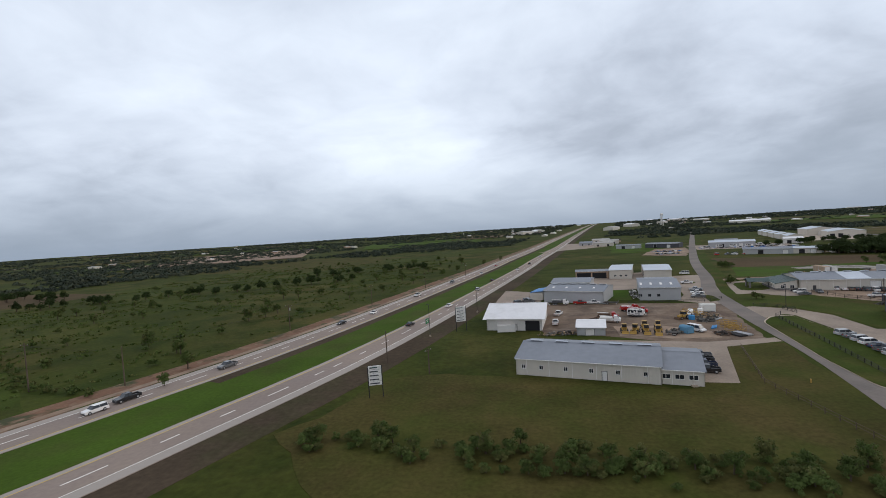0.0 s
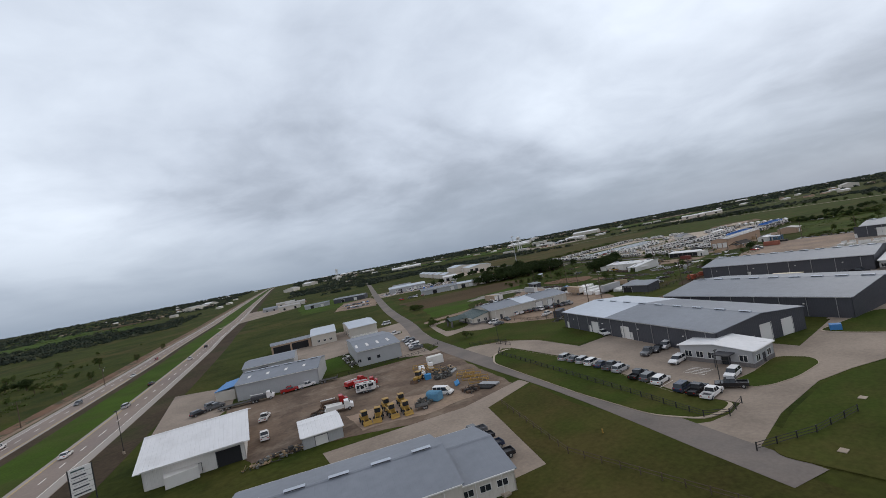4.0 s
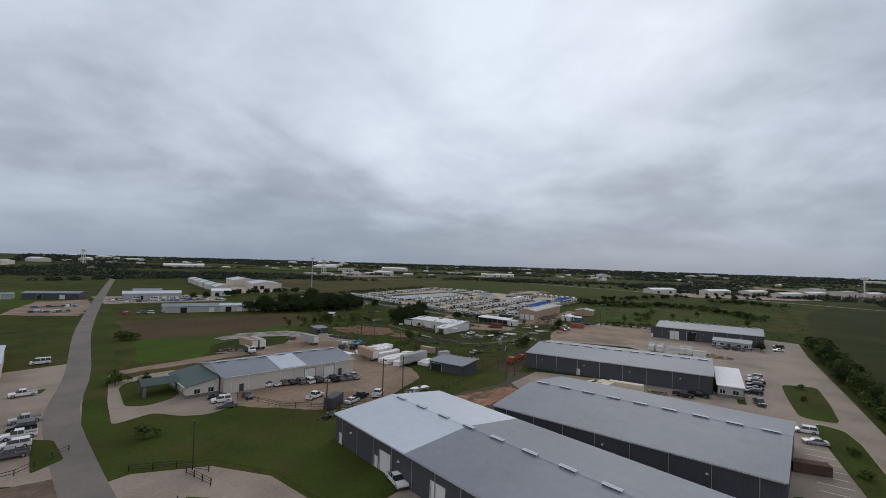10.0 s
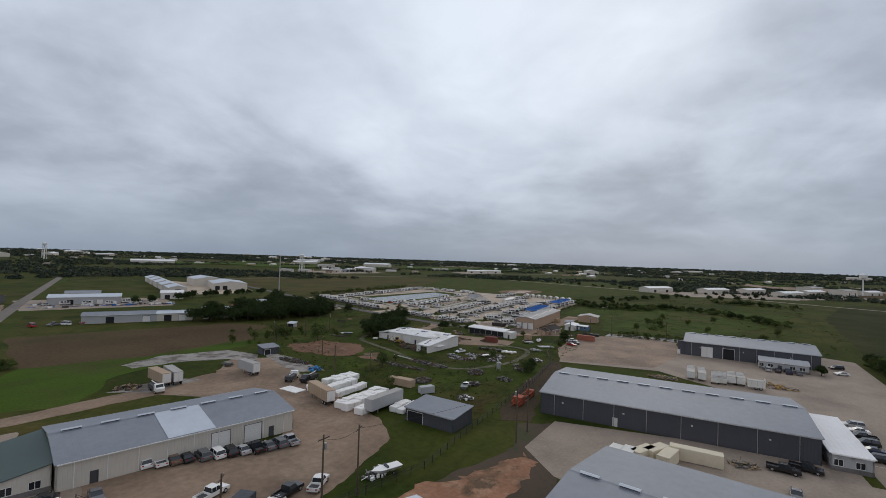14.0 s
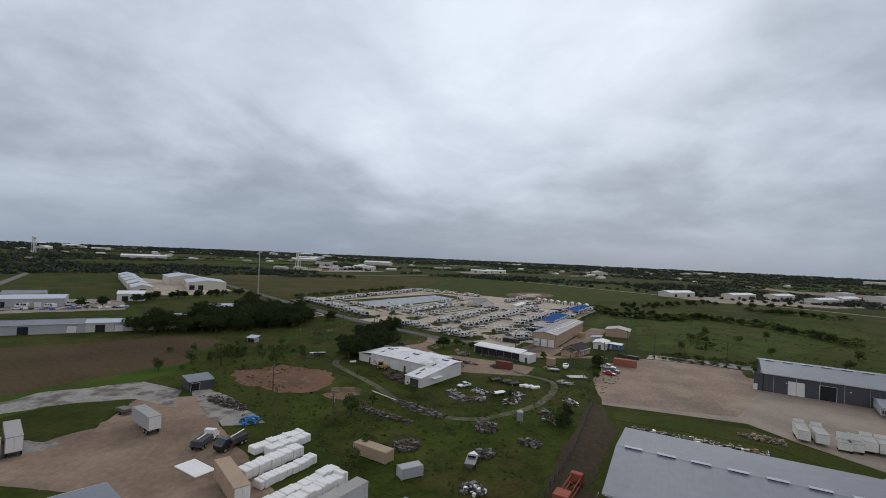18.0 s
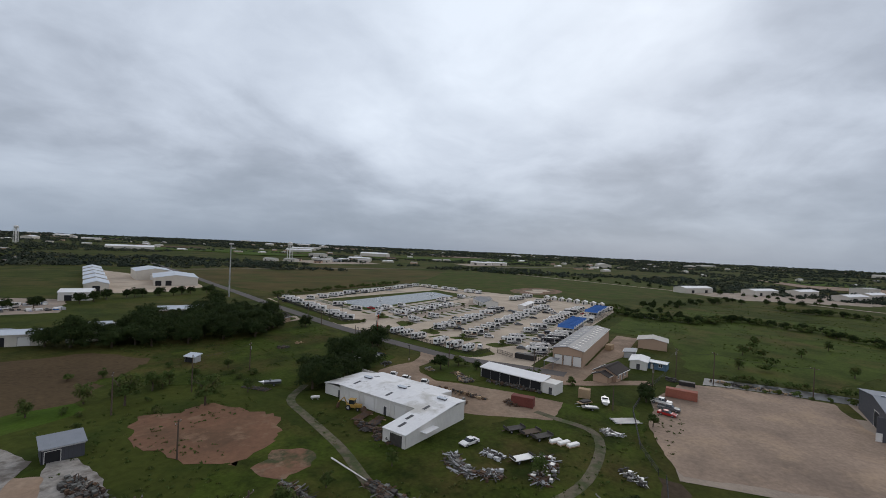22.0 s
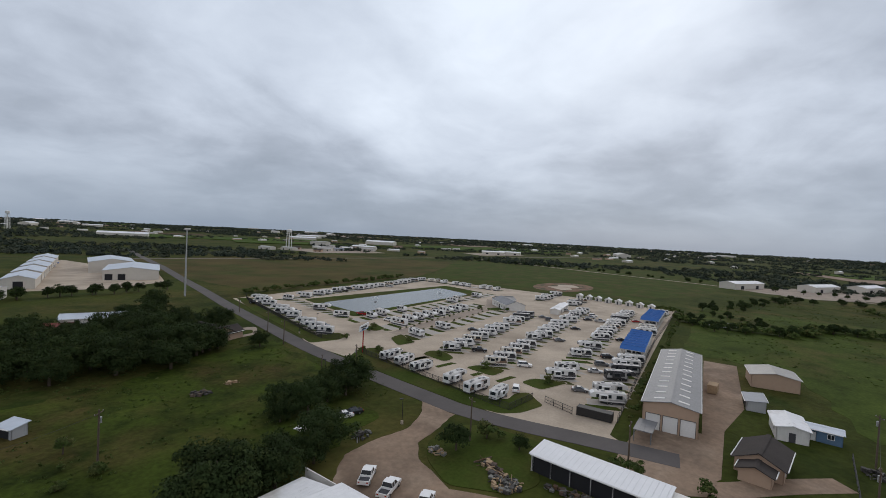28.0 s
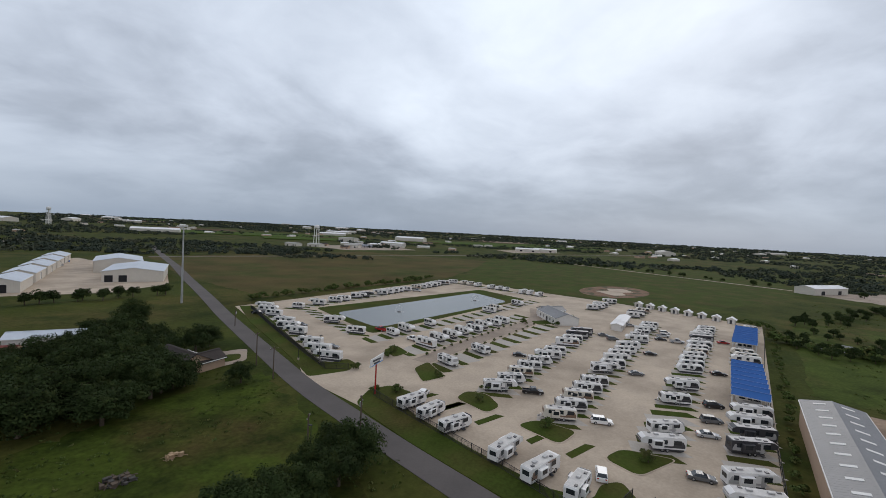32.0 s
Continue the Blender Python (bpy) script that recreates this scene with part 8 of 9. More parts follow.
def scrap_row(pts, n, wide, mats, label, seed, size=1.0):
    """Steel, pipes and parts laid out along a line."""
    r = random.Random(seed)
    P = [Vector(p) for p in pts]
    ob = empty("scrap_row", pose(P[0].x, P[0].y, 0), label, "scrap", "scrap rows in the meadow")
    for mt in mats:
        bm = bmesh.new()
        for k in range(n // len(mats)):
            i = r.randrange(len(P) - 1)
            q, d = P[i].lerp(P[i + 1], r.random()) - P[0], (P[i + 1] - P[i]).normalized()
            a = math.atan2(d.y, d.x) + r.choice((0, 0, 1.57)) + r.uniform(-0.35, 0.35)
            off = r.uniform(-wide, wide)
            c = Vector((q.x - d.y * off, q.y + d.x * off, r.uniform(0.08, 0.75 * (1.1 - abs(off) / wide))))
            w = Vector((math.cos(a), math.sin(a), r.uniform(-0.12, 0.2))) * r.uniform(0.4, 1.8) * size
            if r.random() < 0.65:
                tube(bm, c - w, c + w, r.uniform(0.04, 0.14), None, 5)
            else:
                e = r.uniform(0.15, 0.5) * size
                box(bm, c.x - e, c.x + e * r.uniform(0.6, 1.8), c.y - e, c.y + e * r.uniform(0.6, 1.8), c.z * 0.5, c.z * 0.5 + r.uniform(0.15, 0.6) * size, 0.03)
        tagged(part("scrap", bm, mt, ob), kind="stuff")


for i, (pts, n, w, ms, lb) in enumerate((
    ([(228.2, 212.5), (226.8, 205), (226, 197)], 190, 1.5, [junk_dark, rust, junk_grey], "long row of rusty pipe racks and machine parts"),
    ([(219.0, 224), (217.8, 213), (217.4, 201)], 210, 0.9, [junk_dark, rust, junk_grey], "long row of dark pipes and rails in the meadow"),
    ([(246.4, 206.5), (242.4, 203.2), (242.2, 197.4), (245.6, 195)], 190, 1.8, [junk_grey, junk_dark, PAINTS[SILVER], rust], "curved row of machine parts and drums"),
    ([(251.7, 201.7), (251.1, 197.5)], 60, 1.3, [PAINTS[SILVER], junk_dark], "bright steel parts in the grass"),
    ([(257, 190.6), (251.2, 187.6), (245.6, 188.8)], 180, 2.0, [junk_dark, rust, junk_grey, PAINTS[SILVER]], "heap of tanks, drums and frames in the meadow"),
    ([(280.1, 183.9), (277.8, 180.4)], 50, 1.6, [PAINTS[SILVER], junk_grey], "bundle of bright steel pipes in the grass"),
    ([(248.8, 155.6), (251.8, 128)], 120, 1.2, [timber, junk_grey, junk_dark, PAINTS[WHITE]], "timber and crates stacked along the warehouse yard"),
    ([(261.6, 176.1), (256.8, 171.9)], 46, 1.2, [junk_grey, PAINTS[WHITE], junk_dark], "white frames and scrap by the fence line"),
    ([(51.6, 226), (46.2, 199)], 110, 1.5, [wrap_white, junk_grey, junk_dark], "white tanks and dark parts stacked along the workshop wall"),
    ([(247.3, 177.3), (237.9, 173)], 80, 1.7, [junk_dark, junk_grey, rust], "steel racks and sheets by the fence line"),
    ([(298.4, 236), (295.0, 230)], 60, 1.2, [junk_dark, timber, rust], "row of dark machine parts beside the shed"),
    ([(276.5, 220.5), (267.5, 217.5)], 40, 0.9, [junk_grey, rust], "odd parts along the barn yard edge"))):
    scrap_row(pts, n, w, ms, lb, 300 + i)
goods = [PAINTS[WHITE], junk_grey, PAINTS[BLUE], junk_dark, PAINTS[SILVER]]
for i, (pts, n, w, lb) in enumerate((
    ([(190.3, 479.5), (264, 452.6)], 110, 3.0, "rows of boats and goods on the dealer lot"), ([(196.8, 496.6), (264.8, 475.9)], 110, 3.0, "rows of boats and goods on the dealer lot"),
    ([(192.6, 401.3), (257.3, 368.9)], 90, 2.6, "pallets and machines behind the depots"), ([(134, 440), (150, 428)], 60, 2.6, "machines parked by the dark shed"), ([(140, 470), (164, 462)], 70, 2.6, "machines parked by the dark shed"),
    ([(313.8, 546.3), (368.7, 686.1)], 60, 2.0, "goods standing along the storage court"), ([(274.5, 391), (308.8, 415.7)], 50, 3.0, "farm goods behind the oak grove"))):
    scrap_row(pts, n, w, goods, lb, 400 + i, 2.4)
mast = empty("drilling_mast", pose(206.6, 159.4, 0.05, 0, 0, -89), "long orange-red steel drilling mast lying on the ground", "machine")
mast_red = material("faded_red_steel", (0.30, 0.075, 0.04), 0.25, 0.5, 3.0, 0.7)
for xx in (-0.9, 0.9):
    for zz in (0.3, 1.5):
        part("chord", tube(bmesh.new(), (xx, -6.5, zz), (xx, 6.5, zz), 0.12, 0.12, 6), mast_red, mast)
for k in range(9):
    part("brace", tube(bmesh.new(), (-0.9, -6.4 + k * 1.6, 0.3 if k % 2 else 1.5), (0.9, -6.4 + k * 1.6 + 0.8, 1.5 if k % 2 else 0.3), 0.08, 0.08, 5), mast_red, mast)
part("engine_box", bevelled(boxes((-1.3, 1.3, -4.6, -1.8, 0.2, 2.3)), 0.08), mast_red, mast)
part("crown_block", bevelled(boxes((-1.1, 1.1, 5.6, 6.9, 0.2, 1.9)), 0.08), mast_red, mast)
for i, (x, y) in enumerate(((265.8, 191.2), (266.0, 189.4), (266.2, 187.4))):
    k = empty("pallet_stack", pose(x, y, 0.04, 0, 0, 62), "white wrapped pallet of bags in the grass", "pallet", "white pallets in the salvage yard")
    part("pallet", boxes((-0.6, 0.6, -1.6, 1.6, 0, 0.14)), timber, k)
    part("sack_load", bevelled(boxes((-0.55, 0.55, -1.55, 1.55, 0.14, 0.7)), 0.1), wrap_white, k)
for i, (x, y) in enumerate(((265.8, 201.0), (266.2, 197.3), (265.6, 194.3), (252.8, 193.8))):
    k = empty("flat_wagon", pose(x, y, 0.04, 0, 0, 58), "old flat wagon with a weathered deck", "wagon", "old wagons in the salvage yard")
    part("deck", boxes((-1.1, 1.1, -2.4, 2.4, 0.7, 0.82)), [junk_dark, wood_pole, junk_dark, wrap_white][i], k)
    for yy in (-2.4, 2.3):
        part("headboard", boxes((-1.1, 1.1, yy, yy + 0.1, 0.82, 1.3)), junk_dark, k)
    part("drawbar", tube(bmesh.new(), (0, 2.4, 0.6), (0, 3.6, 0.5), 0.06, 0.06, 5), rust, k)
    for xx in (-1.05, 1.05):
        for yy in (-1.5, 1.5):
            wheel(k, xx, yy, 0.36, 0.2)
# stripped white car body
cb = park("sedan", WHITE, 253.0, 206.0, 74.1, "stripped and rusting in the meadow", 0.02)
# pipe bundles stacked beside the yard road
for i in range(7):
    part("steel_pipe", tube(bmesh.new(), (54.4 + i * 0.62, 129.4 + i * 0.2, 0.3), (52.4 + i * 0.62, 134.0 + i * 0.2, 0.3), 0.26, 0.26, 10), fence_dark if i < 4 else steel)
    tagged(bpy.context.scene.collection.objects[-1], "length of black plastic pipe on the ground" if i < 4 else "length of grey steel pipe on the ground", "pipe", "pipes in the yard")
for i in range(4):
    part("steel_pipe", tube(bmesh.new(), (51.2 + i * 0.5, 140.0 + i * 0.25, 0.25), (52.8 + i * 0.5, 143.2 + i * 0.25, 0.25), 0.2, 0.2, 8), blue_plastic)
    tagged(bpy.context.scene.collection.objects[-1], "length of bright blue pipe on the ground", "pipe", "pipes in the yard")
for i in range(6):
    part("steel_pipe", tube(bmesh.new(), (57.6 + i * 0.5, 151.4 + i * 0.3, 0.3), (59.4 + i * 0.5, 156.8 + i * 0.3, 0.3), 0.18, 0.18, 8), steel)
    tagged(bpy.context.scene.collection.objects[-1], "length of grey steel pipe on the ground", "pipe", "pipes in the yard")
tp = empty("covered_machine", pose(42.4, 136.6, 0.05, 0, 0, 25), "machine under a faded blue tarpaulin", "machine")
part("tarpaulin", bevelled(prism([(-1.3, 0.1), (1.3, 0.1), (1.15, 2.0), (0.5, 2.3), (-0.6, 2.25), (-1.15, 1.9)], -1.9, 1.7), 0.15), material("blue_tarpaulin", (0.10, 0.24, 0.36), 0.25, 0.6, 3.0, 0.8, bump=0.05), tp)
part("drawbar", tube(bmesh.new(), (0, 1.7, 0.5), (0, 3.2, 0.4), 0.07, 0.06, 5), rust, tp)
for x, y, hd, L in ((5.4, 195.0, -108, 10.5), (33.0, 189.4, -112, 6.0), (37.6, 134.6, 60, 3.0)):
    ft = empty("flatbed_trailer", pose(x, y, 0.05, 0, 0, hd), "low dark flatbed trailer", "trailer", "flatbed trailers in the yard")
    part("deck", boxes((-1.2, 1.2, -L / 2, L / 2, 0.75, 0.92)), junk_dark, ft)
    part("headboard", boxes((-1.2, 1.2, L / 2 - 0.1, L / 2, 0.92, 1.5)), junk_dark, ft)
    for xx in (-1.0, 1.0):
        for yy in (-L * 0.36, -L * 0.2):
            wheel(ft, xx, yy, 0.4, 0.26)
    part("landing_leg", boxes((-0.1, 0.1, L * 0.36, L * 0.36 + 0.15, 0, 0.75)), steel, ft)

tagged(part("lamp_pole", tube(bmesh.new(), (230.4, 224.0, 0.35), (228.2, 213.0, 0.3), 0.16, 0.1, 8), trim_white), "long white pole lying in the grass", "pole")
# rows of cut vehicles and wrapped loads
for i, (x0, y0, run, hd, w, h0) in enumerate(((182.7, 216.0, 12.0, -1.9, 2.6, 1.7), (184.0, 212.8, 10.3, -1.0, 2.4, 1.9), (175.7, 209.0, 12.9, -0.9, 3.0, 2.2), (175.3, 203.9, 12.9, 0.3, 2.4, 1.7), (169.0, 196.8, 17.8, 1.1, 2.5, 2.0), (168.5, 193.9, 17.4, 1.5, 2.6, 2.2), (168.6, 189.2, 16.2, 2.1, 2.8, 2.0), (175.4, 183.8, 7.7, 3.1, 2.4, 1.6), (175.5, 181.2, 7.7, 3.4, 2.2, 1.5), (177.1, 176.5, 6.4, 3.7, 5.2, 1.5), (174.4, 213.8, 2.3, -3.5, 1.6, 1.1), (176.5, 216.6, 1.8, -3.9, 1.4, 1.0))):
    wl = empty("wrapped_load", pose(x0 + 1.8, y0 - 0.4, 0.06, 0, 0, hd), "long row of loads shrink-wrapped in white plastic", "wrapped load", "white wrapped loads in the yard")
    r = random.Random(i)
    x = 0.0
    while x < run - 0.4:
        step = min(r.uniform(0.6, 1.5), run - x)
        side, high = r.uniform(-0.12, 0.12), h0 * r.uniform(0.76, 0.96)
        part("wrapped_bale", bevelled(boxes((x, x + step - 0.01, side - w / 2 + r.uniform(0, 0.2), side + w / 2 - r.uniform(0, 0.2), 0, high)), 0.13, 1), wrap_white, wl)
        x += step
ps = part("plastic_sheet", boxes((173, 176.8, 214.9, 221.9, 0.06, 0.22)), wrap_white)
tagged(ps, "flat stack under a white plastic sheet", "sheet")
# meadow west of the barn
def backhoe(x, y, hd):
    b = empty("backhoe", pose(x, y, 0.05, 0, 0, hd), "old yellow backhoe parked in the grass", "digger")
    part("body", bevelled(boxes((-0.8, 0.8, -1.2, 1.2, 0.6, 1.5)), 0.1), cat_yellow, b)
    part("hood", bevelled(boxes((-0.5, 0.5, 1.2, 2.6, 0.7, 1.5)), 0.1), cat_yellow, b)
    part("cab", boxes((-0.7, 0.7, -0.6, 0.7, 1.5, 2.5)), glass_dark, b)
    part("cab_roof", bevelled(boxes((-0.8, 0.8, -0.8, 0.9, 2.5, 2.64)), 0.05), cat_yellow, b)
    part("boom", tube(tube(bmesh.new(), (0, -1.2, 0.9), (0, -2.2, 2.8), 0.16, 0.14, 6), (0, -2.2, 2.8), (0, -3.8, 1.4), 0.13, 0.1, 6), cat_yellow, b)
    part("bucket", prism([(-4.2, 0.1), (-3.6, 0.1), (-3.5, 1.2), (-3.9, 1.3)], -0.4, 0.4, "x"), rust, b)
    part("loader_bucket", prism([(2.8, 0.1), (3.6, 0.1), (3.0, 0.9), (2.7, 0.8)], -1.1, 1.1, "x"), rust, b)
    for xx in (-0.85, 0.85):
        wheel(b, xx, -0.7, 0.65, 0.4)
        wheel(b, xx, 1.9, 0.4, 0.3)


backhoe(252.4, 239.4, 200)
backhoe(49.3, 156.4, 120)
tb = empty("propane_tank", pose(251.6, 251.8, 0.02, 0, 0, 55.8), "small white propane tank lying in the grass", "tank")
part("tank", tube(tube(tube(bmesh.new(), (0, -1.0, 0.7), (0, 1.0, 0.7), 0.4, 0.4, 12), (0, 1.0, 0.7), (0, 1.2, 0.7), 0.4, 0.2, 12), (0, -1.2, 0.7), (0, -1.0, 0.7), 0.2, 0.4, 12), trim_white, tb)
for yy in (-0.7, 0.7):
    part("foot", boxes((-0.3, 0.3, yy - 0.08, yy + 0.08, 0, 0.4)), steel, tb)
tie_group = empty("stack_of_ties", pose(247.4, 270.9, 0.03, 0, 0, 13.9), "old timber sleepers laid out beside each other", "timber stack")
for k in range(11):
    part("sleeper", boxes((-1.3, 1.3, -4.2 + k * 0.8, -3.9 + k * 0.8, 0.0, 0.25)), junk_dark if k % 3 else wood_pole, tie_group)
for i, (x, y, hd, n, m) in enumerate(((250.4, 233.8, -80, 8, rust), (246.8, 228.2, -78, 8, junk_dark), (249.6, 229.0, -78, 7, rust), (288.6, 180.4, 40, 12, steel), (175.4, 191.8, 80, 5, timber))):
    g = empty("pipe_rack", pose(x, y, 0.05, 0, 0, hd), "bundle of long steel pipes lying on bearers", "pipes", "pipe bundles in the grass")
    for k in range(n):
        part("pipe", tube(bmesh.new(), (-1.2 + k * 0.3, -3.6 + (k * 7 % 5) * 0.2, 0.34), (-1.2 + k * 0.3, 3.6 - (k * 3 % 4) * 0.25, 0.34), 0.11, 0.11, 6), m, g)
    for yy in (-2.2, 2.2):
        part("bearer", boxes((-1.4, 1.4, yy - 0.1, yy + 0.1, 0, 0.23)), timber, g)
bm = bmesh.new()
tube(bm, (0, 0, 1.2), (0, 0, 4.6), 1.3, 1.3, 16)
tube(bm, (0, 0, 4.6), (0, 0, 5.3), 1.35, 0.2, 16)
tk = empty("storage_silo", pose(234.8, 179.8, 0) @ Matrix.Scale(0.62, 4), "pale steel silo on legs in the meadow", "silo")
part("tank", bm, steel, tk)
for a in range(4):
    c, s = math.cos(a * math.pi / 2 + 0.7), math.sin(a * math.pi / 2 + 0.7)
    part("leg", tube(bmesh.new(), (c * 1.1, s * 1.1, 0), (c * 1.1, s * 1.1, 1.3), 0.08, 0.08, 5), steel, tk)
# yellow steel cradles, drums and tanks in the machinery yard
for i, (x, y, hd) in enumerate(((58.0, 145.2, 50), (57.4, 141.4, 46), (56.6, 137.2, 46), (56.0, 159.6, 30), (55.4, 166.2, 60))):
    c = empty("steel_cradle", pose(x, y, 0.05, 0, 0, hd), "open yellow steel cradle of welded bars", "steel frame", "yellow cradles in the yard")
    for xx in (-1.3, 1.3):
        for zz in (0.15, 1.3):
            part("rail", tube(bmesh.new(), (xx, -2.4, zz), (xx, 2.4, zz), 0.09, 0.09, 5), cat_yellow, c)
        for yy in (-2.4, 0, 2.4):
            part("upright", tube(bmesh.new(), (xx, yy, 0), (xx, yy, 1.35), 0.08, 0.08, 5), cat_yellow, c)
    for yy in (-2.2, -1.2, 0, 1.2, 2.2):
        part("crossbar", tube(bmesh.new(), (-1.3, yy, 0.9 + 0.2 * math.sin(yy)), (1.3, yy, 0.9 + 0.2 * math.sin(yy)), 0.07, 0.07, 5), cat_yellow, c)
for x, y, r, h, m, lb in ((53.4, 161.6, 0.9, 1.8, wrap_white, "white plastic tank"), (54.6, 164.2, 0.9, 1.6, wrap_white, "white plastic tank"), (57.6, 163.6, 0.8, 1.9, wrap_white, "white plastic tank"), (51.2, 154.6, 1.0, 1.4, blue_plastic, "blue plastic tank"), (52.0, 158.6, 0.8, 1.2, wrap_white, "white plastic tank")):
    k = empty("storage_tank", pose(x, y, 0.05), lb + " standing in the dirt yard", "tank", "tanks in the yard")
    part("shell", tube(tube(bmesh.new(), (0, 0, 0), (0, 0, h), r, r, 14), (0, 0, h), (0, 0, h + 0.25), r * 0.95, r * 0.3, 14), m, k)
    part("lid", tube(bmesh.new(), (0, 0, h + 0.25), (0, 0, h + 0.36), r * 0.3, r * 0.3, 10), junk_dark, k)
for k in range(9):
    g = empty("gas_cylinder_rack", pose(68.6 + k * 1.5, 259.6 - k * 0.36, 0.06), "rack of white gas cylinders beside the workshop", "cylinders", "cylinder racks by the workshop")
    for a in range(3):
        part("cylinder", tube(bmesh.new(), (a * 0.5 - 0.5, 0, 0), (a * 0.5 - 0.5, 0, 1.7), 0.22, 0.16, 8), wrap_white, g)
# flat trailers and boats of the salvage rows
for i, (x, y, hd) in enumerate(((292.3, 190.2, 26), (295.6, 192.6, 60), (179.8, 257.9, 2))):
    ft = empty("flat_trailer", pose(x, y, 0.05, 0, 0, hd), "small flat utility trailer in the salvage rows", "trailer", "flat trailers in the meadow")
    part("deck", boxes((-1.0, 1.0, -2.2, 2.2, 0.6, 0.72)), [junk_grey, timber, junk_dark][i % 3], ft)
    part("load", bevelled(boxes((-0.8, 0.8, -1.8, 1.4, 0.72, 0.95 + 0.2 * (i % 3))), 0.04), [PAINTS[SILVER], junk_dark, junk_grey][i % 3], ft)
    part("drawbar", tube(bmesh.new(), (0, 2.2, 0.62), (0, 3.6, 0.55), 0.06, 0.06, 5), steel, ft)
    for xx in (-1.05, 1.05):
        wheel(ft, xx, -0.3, 0.32, 0.2)
for i, (x, y, hd) in enumerate(((291.2, 270.6, 60), (286.6, 269.6, 70), (207.4, 178.6, -70), (150.7, 163.8, 70), (251.6, 270.1, 55), (300.0, 188.0, -75))):
    b = empty("boat", pose(x, y, 0.05, 0, 0, hd), "small grey motor boat on a trailer", "boat", "boats on trailers")
    part("hull", prism([(-0.4, 0.5), (0.4, 0.5), (1.05, 1.3), (-1.05, 1.3)], -2.8, 1.8), [PAINTS[GREY], PAINTS[WHITE]][i % 2], b)
    bm = bmesh.new()
    v = [bm.verts.new(p) for p in ((-0.4, 1.8, 0.5), (0.4, 1.8, 0.5), (1.05, 1.8, 1.3), (-1.05, 1.8, 1.3), (0, 3.4, 1.35))]
    for f in ((0, 1, 4), (1, 2, 4), (2, 3, 4), (3, 0, 4)):
        bm.faces.new([v[k] for k in f])
    part("bow", bm, PAINTS[WHITE], b)
    part("windscreen", prism([(0.3, 1.3), (0.36, 1.3), (0.1, 1.7), (0.04, 1.7)], -0.8, 0.8, "x"), glass_dark, b)
    for xx in (-0.95, 0.95):
        wheel(b, xx, -0.8, 0.3, 0.2)
hs = empty("hydrant", pose(49.1, 92.2, 0), "small yellow hydrant in the grass", "hydrant")
part("barrel", tube(bmesh.new(), (0, 0, 0), (0, 0, 0.7), 0.14, 0.12, 8), cat_yellow, hs)
part("cap", tube(bmesh.new(), (0, 0, 0.7), (0, 0, 0.85), 0.16, 0.05, 8), cat_yellow, hs)
for x, y in ((60.8, 63.4), (64.9, 59.5), (80.1, 66.3), (82.7, 59.3), (26.5, 91.2)):
    tagged(part("valve_cover", boxes((x - 0.6, x + 0.6, y - 0.5, y + 0.5, 0.0, 0.30)), concrete_pale), "pale square concrete cover in the lawn", "cover")

# ---- middle and far distance ----
slab("storage_court", [(299, 514.7), (342.6, 502.4), (378, 520.8), (395.2, 565.3), (383.9, 717.7), (364.6, 707.8)], 0.06, concrete_pale, "pale concrete court of the storage units", "pavement")
for k in range(5):
    warehouse("storage_unit", "white metal storage unit with a pale gable roof", 309.6 + k * 13.1, 538.5 + k * 37.0, -20, 14.0, 30.0, 5.5, 7.4, wall_cream, roof_light, [("s", 7, 4, 4, door_and_bay_shade)] if k == 0 else [("e", 15, 4, 4, trim_white)])
warehouse("storage_hall", "large white storage hall with dark doors", 375.3, 560.8, -24.8, 31.4, 47.2, 6.5, 8.6, wall_cream, roof_light, [("s", 21, 4, 4, door_and_bay_shade), ("s", 28, 4, 4, door_and_bay_shade)])
warehouse("storage_hall", "large white storage hall with a wide gable roof", 381.3, 613, -18.3, 28.1, 42.7, 8.0, 10.4, wall_cream, roof_light, [("s", 15, 5, 5, trim_white)])
for nm, x, y, yaw, w, l, e, r, wm, rm, lb in (
    ("grey_depot", 205.2, 386.5, 63.2, 10.8, 40, 4.2, 5.4, wall_grey, roof_grey, "long low grey metal depot beside the field"), ("grey_depot", 223.9, 375.5, 61.2, 8.9, 17.3, 4.2, 5.2, wall_cream, roof_light, "pale metal depot beside the field"),
    ("white_depot", 244.1, 369.2, 67, 12.8, 13.6, 5.2, 6.4, wall_white, roof_light, "white metal depot with a lean-to roof"), ("white_depot", 255.4, 365.4, 74.3, 11.1, 9.4, 4.6, 5.6, wall_white, roof_white, "small white metal depot"),
    ("white_depot", 282.8, 492.3, 62.1, 15.8, 15.8, 5.0, 6.4, wall_white, roof_white, "white metal shed beyond the fields"), ("boat_dealer", 224.7, 493.1, 66.1, 20.2, 40.3, 5.0, 6.4, wall_grey, roof_light, "long pale dealer building with boats outside"),
    ("boat_dealer", 234, 524, 68.4, 15.8, 21.2, 5.0, 6.2, wall_tan, roof_grey, "tan dealer building by the side road"), ("dark_shed", 172, 532, 52, 13.3, 36, 4.6, 5.6, wall_dark, roof_grey, "long dark open shed by the side road"),
    ("dark_shed", 138, 548, 69.9, 9.5, 27, 4.0, 4.8, wall_grey, roof_grey, "low grey shed by the side road")):
    warehouse(nm, lb, x, y, yaw, w, l, e, r, wm, rm, [("w", l * 0.3, 3.4, 3.2, door_white), ("w", l * 0.7, 3.4, 3.2, door_and_bay_shade)])
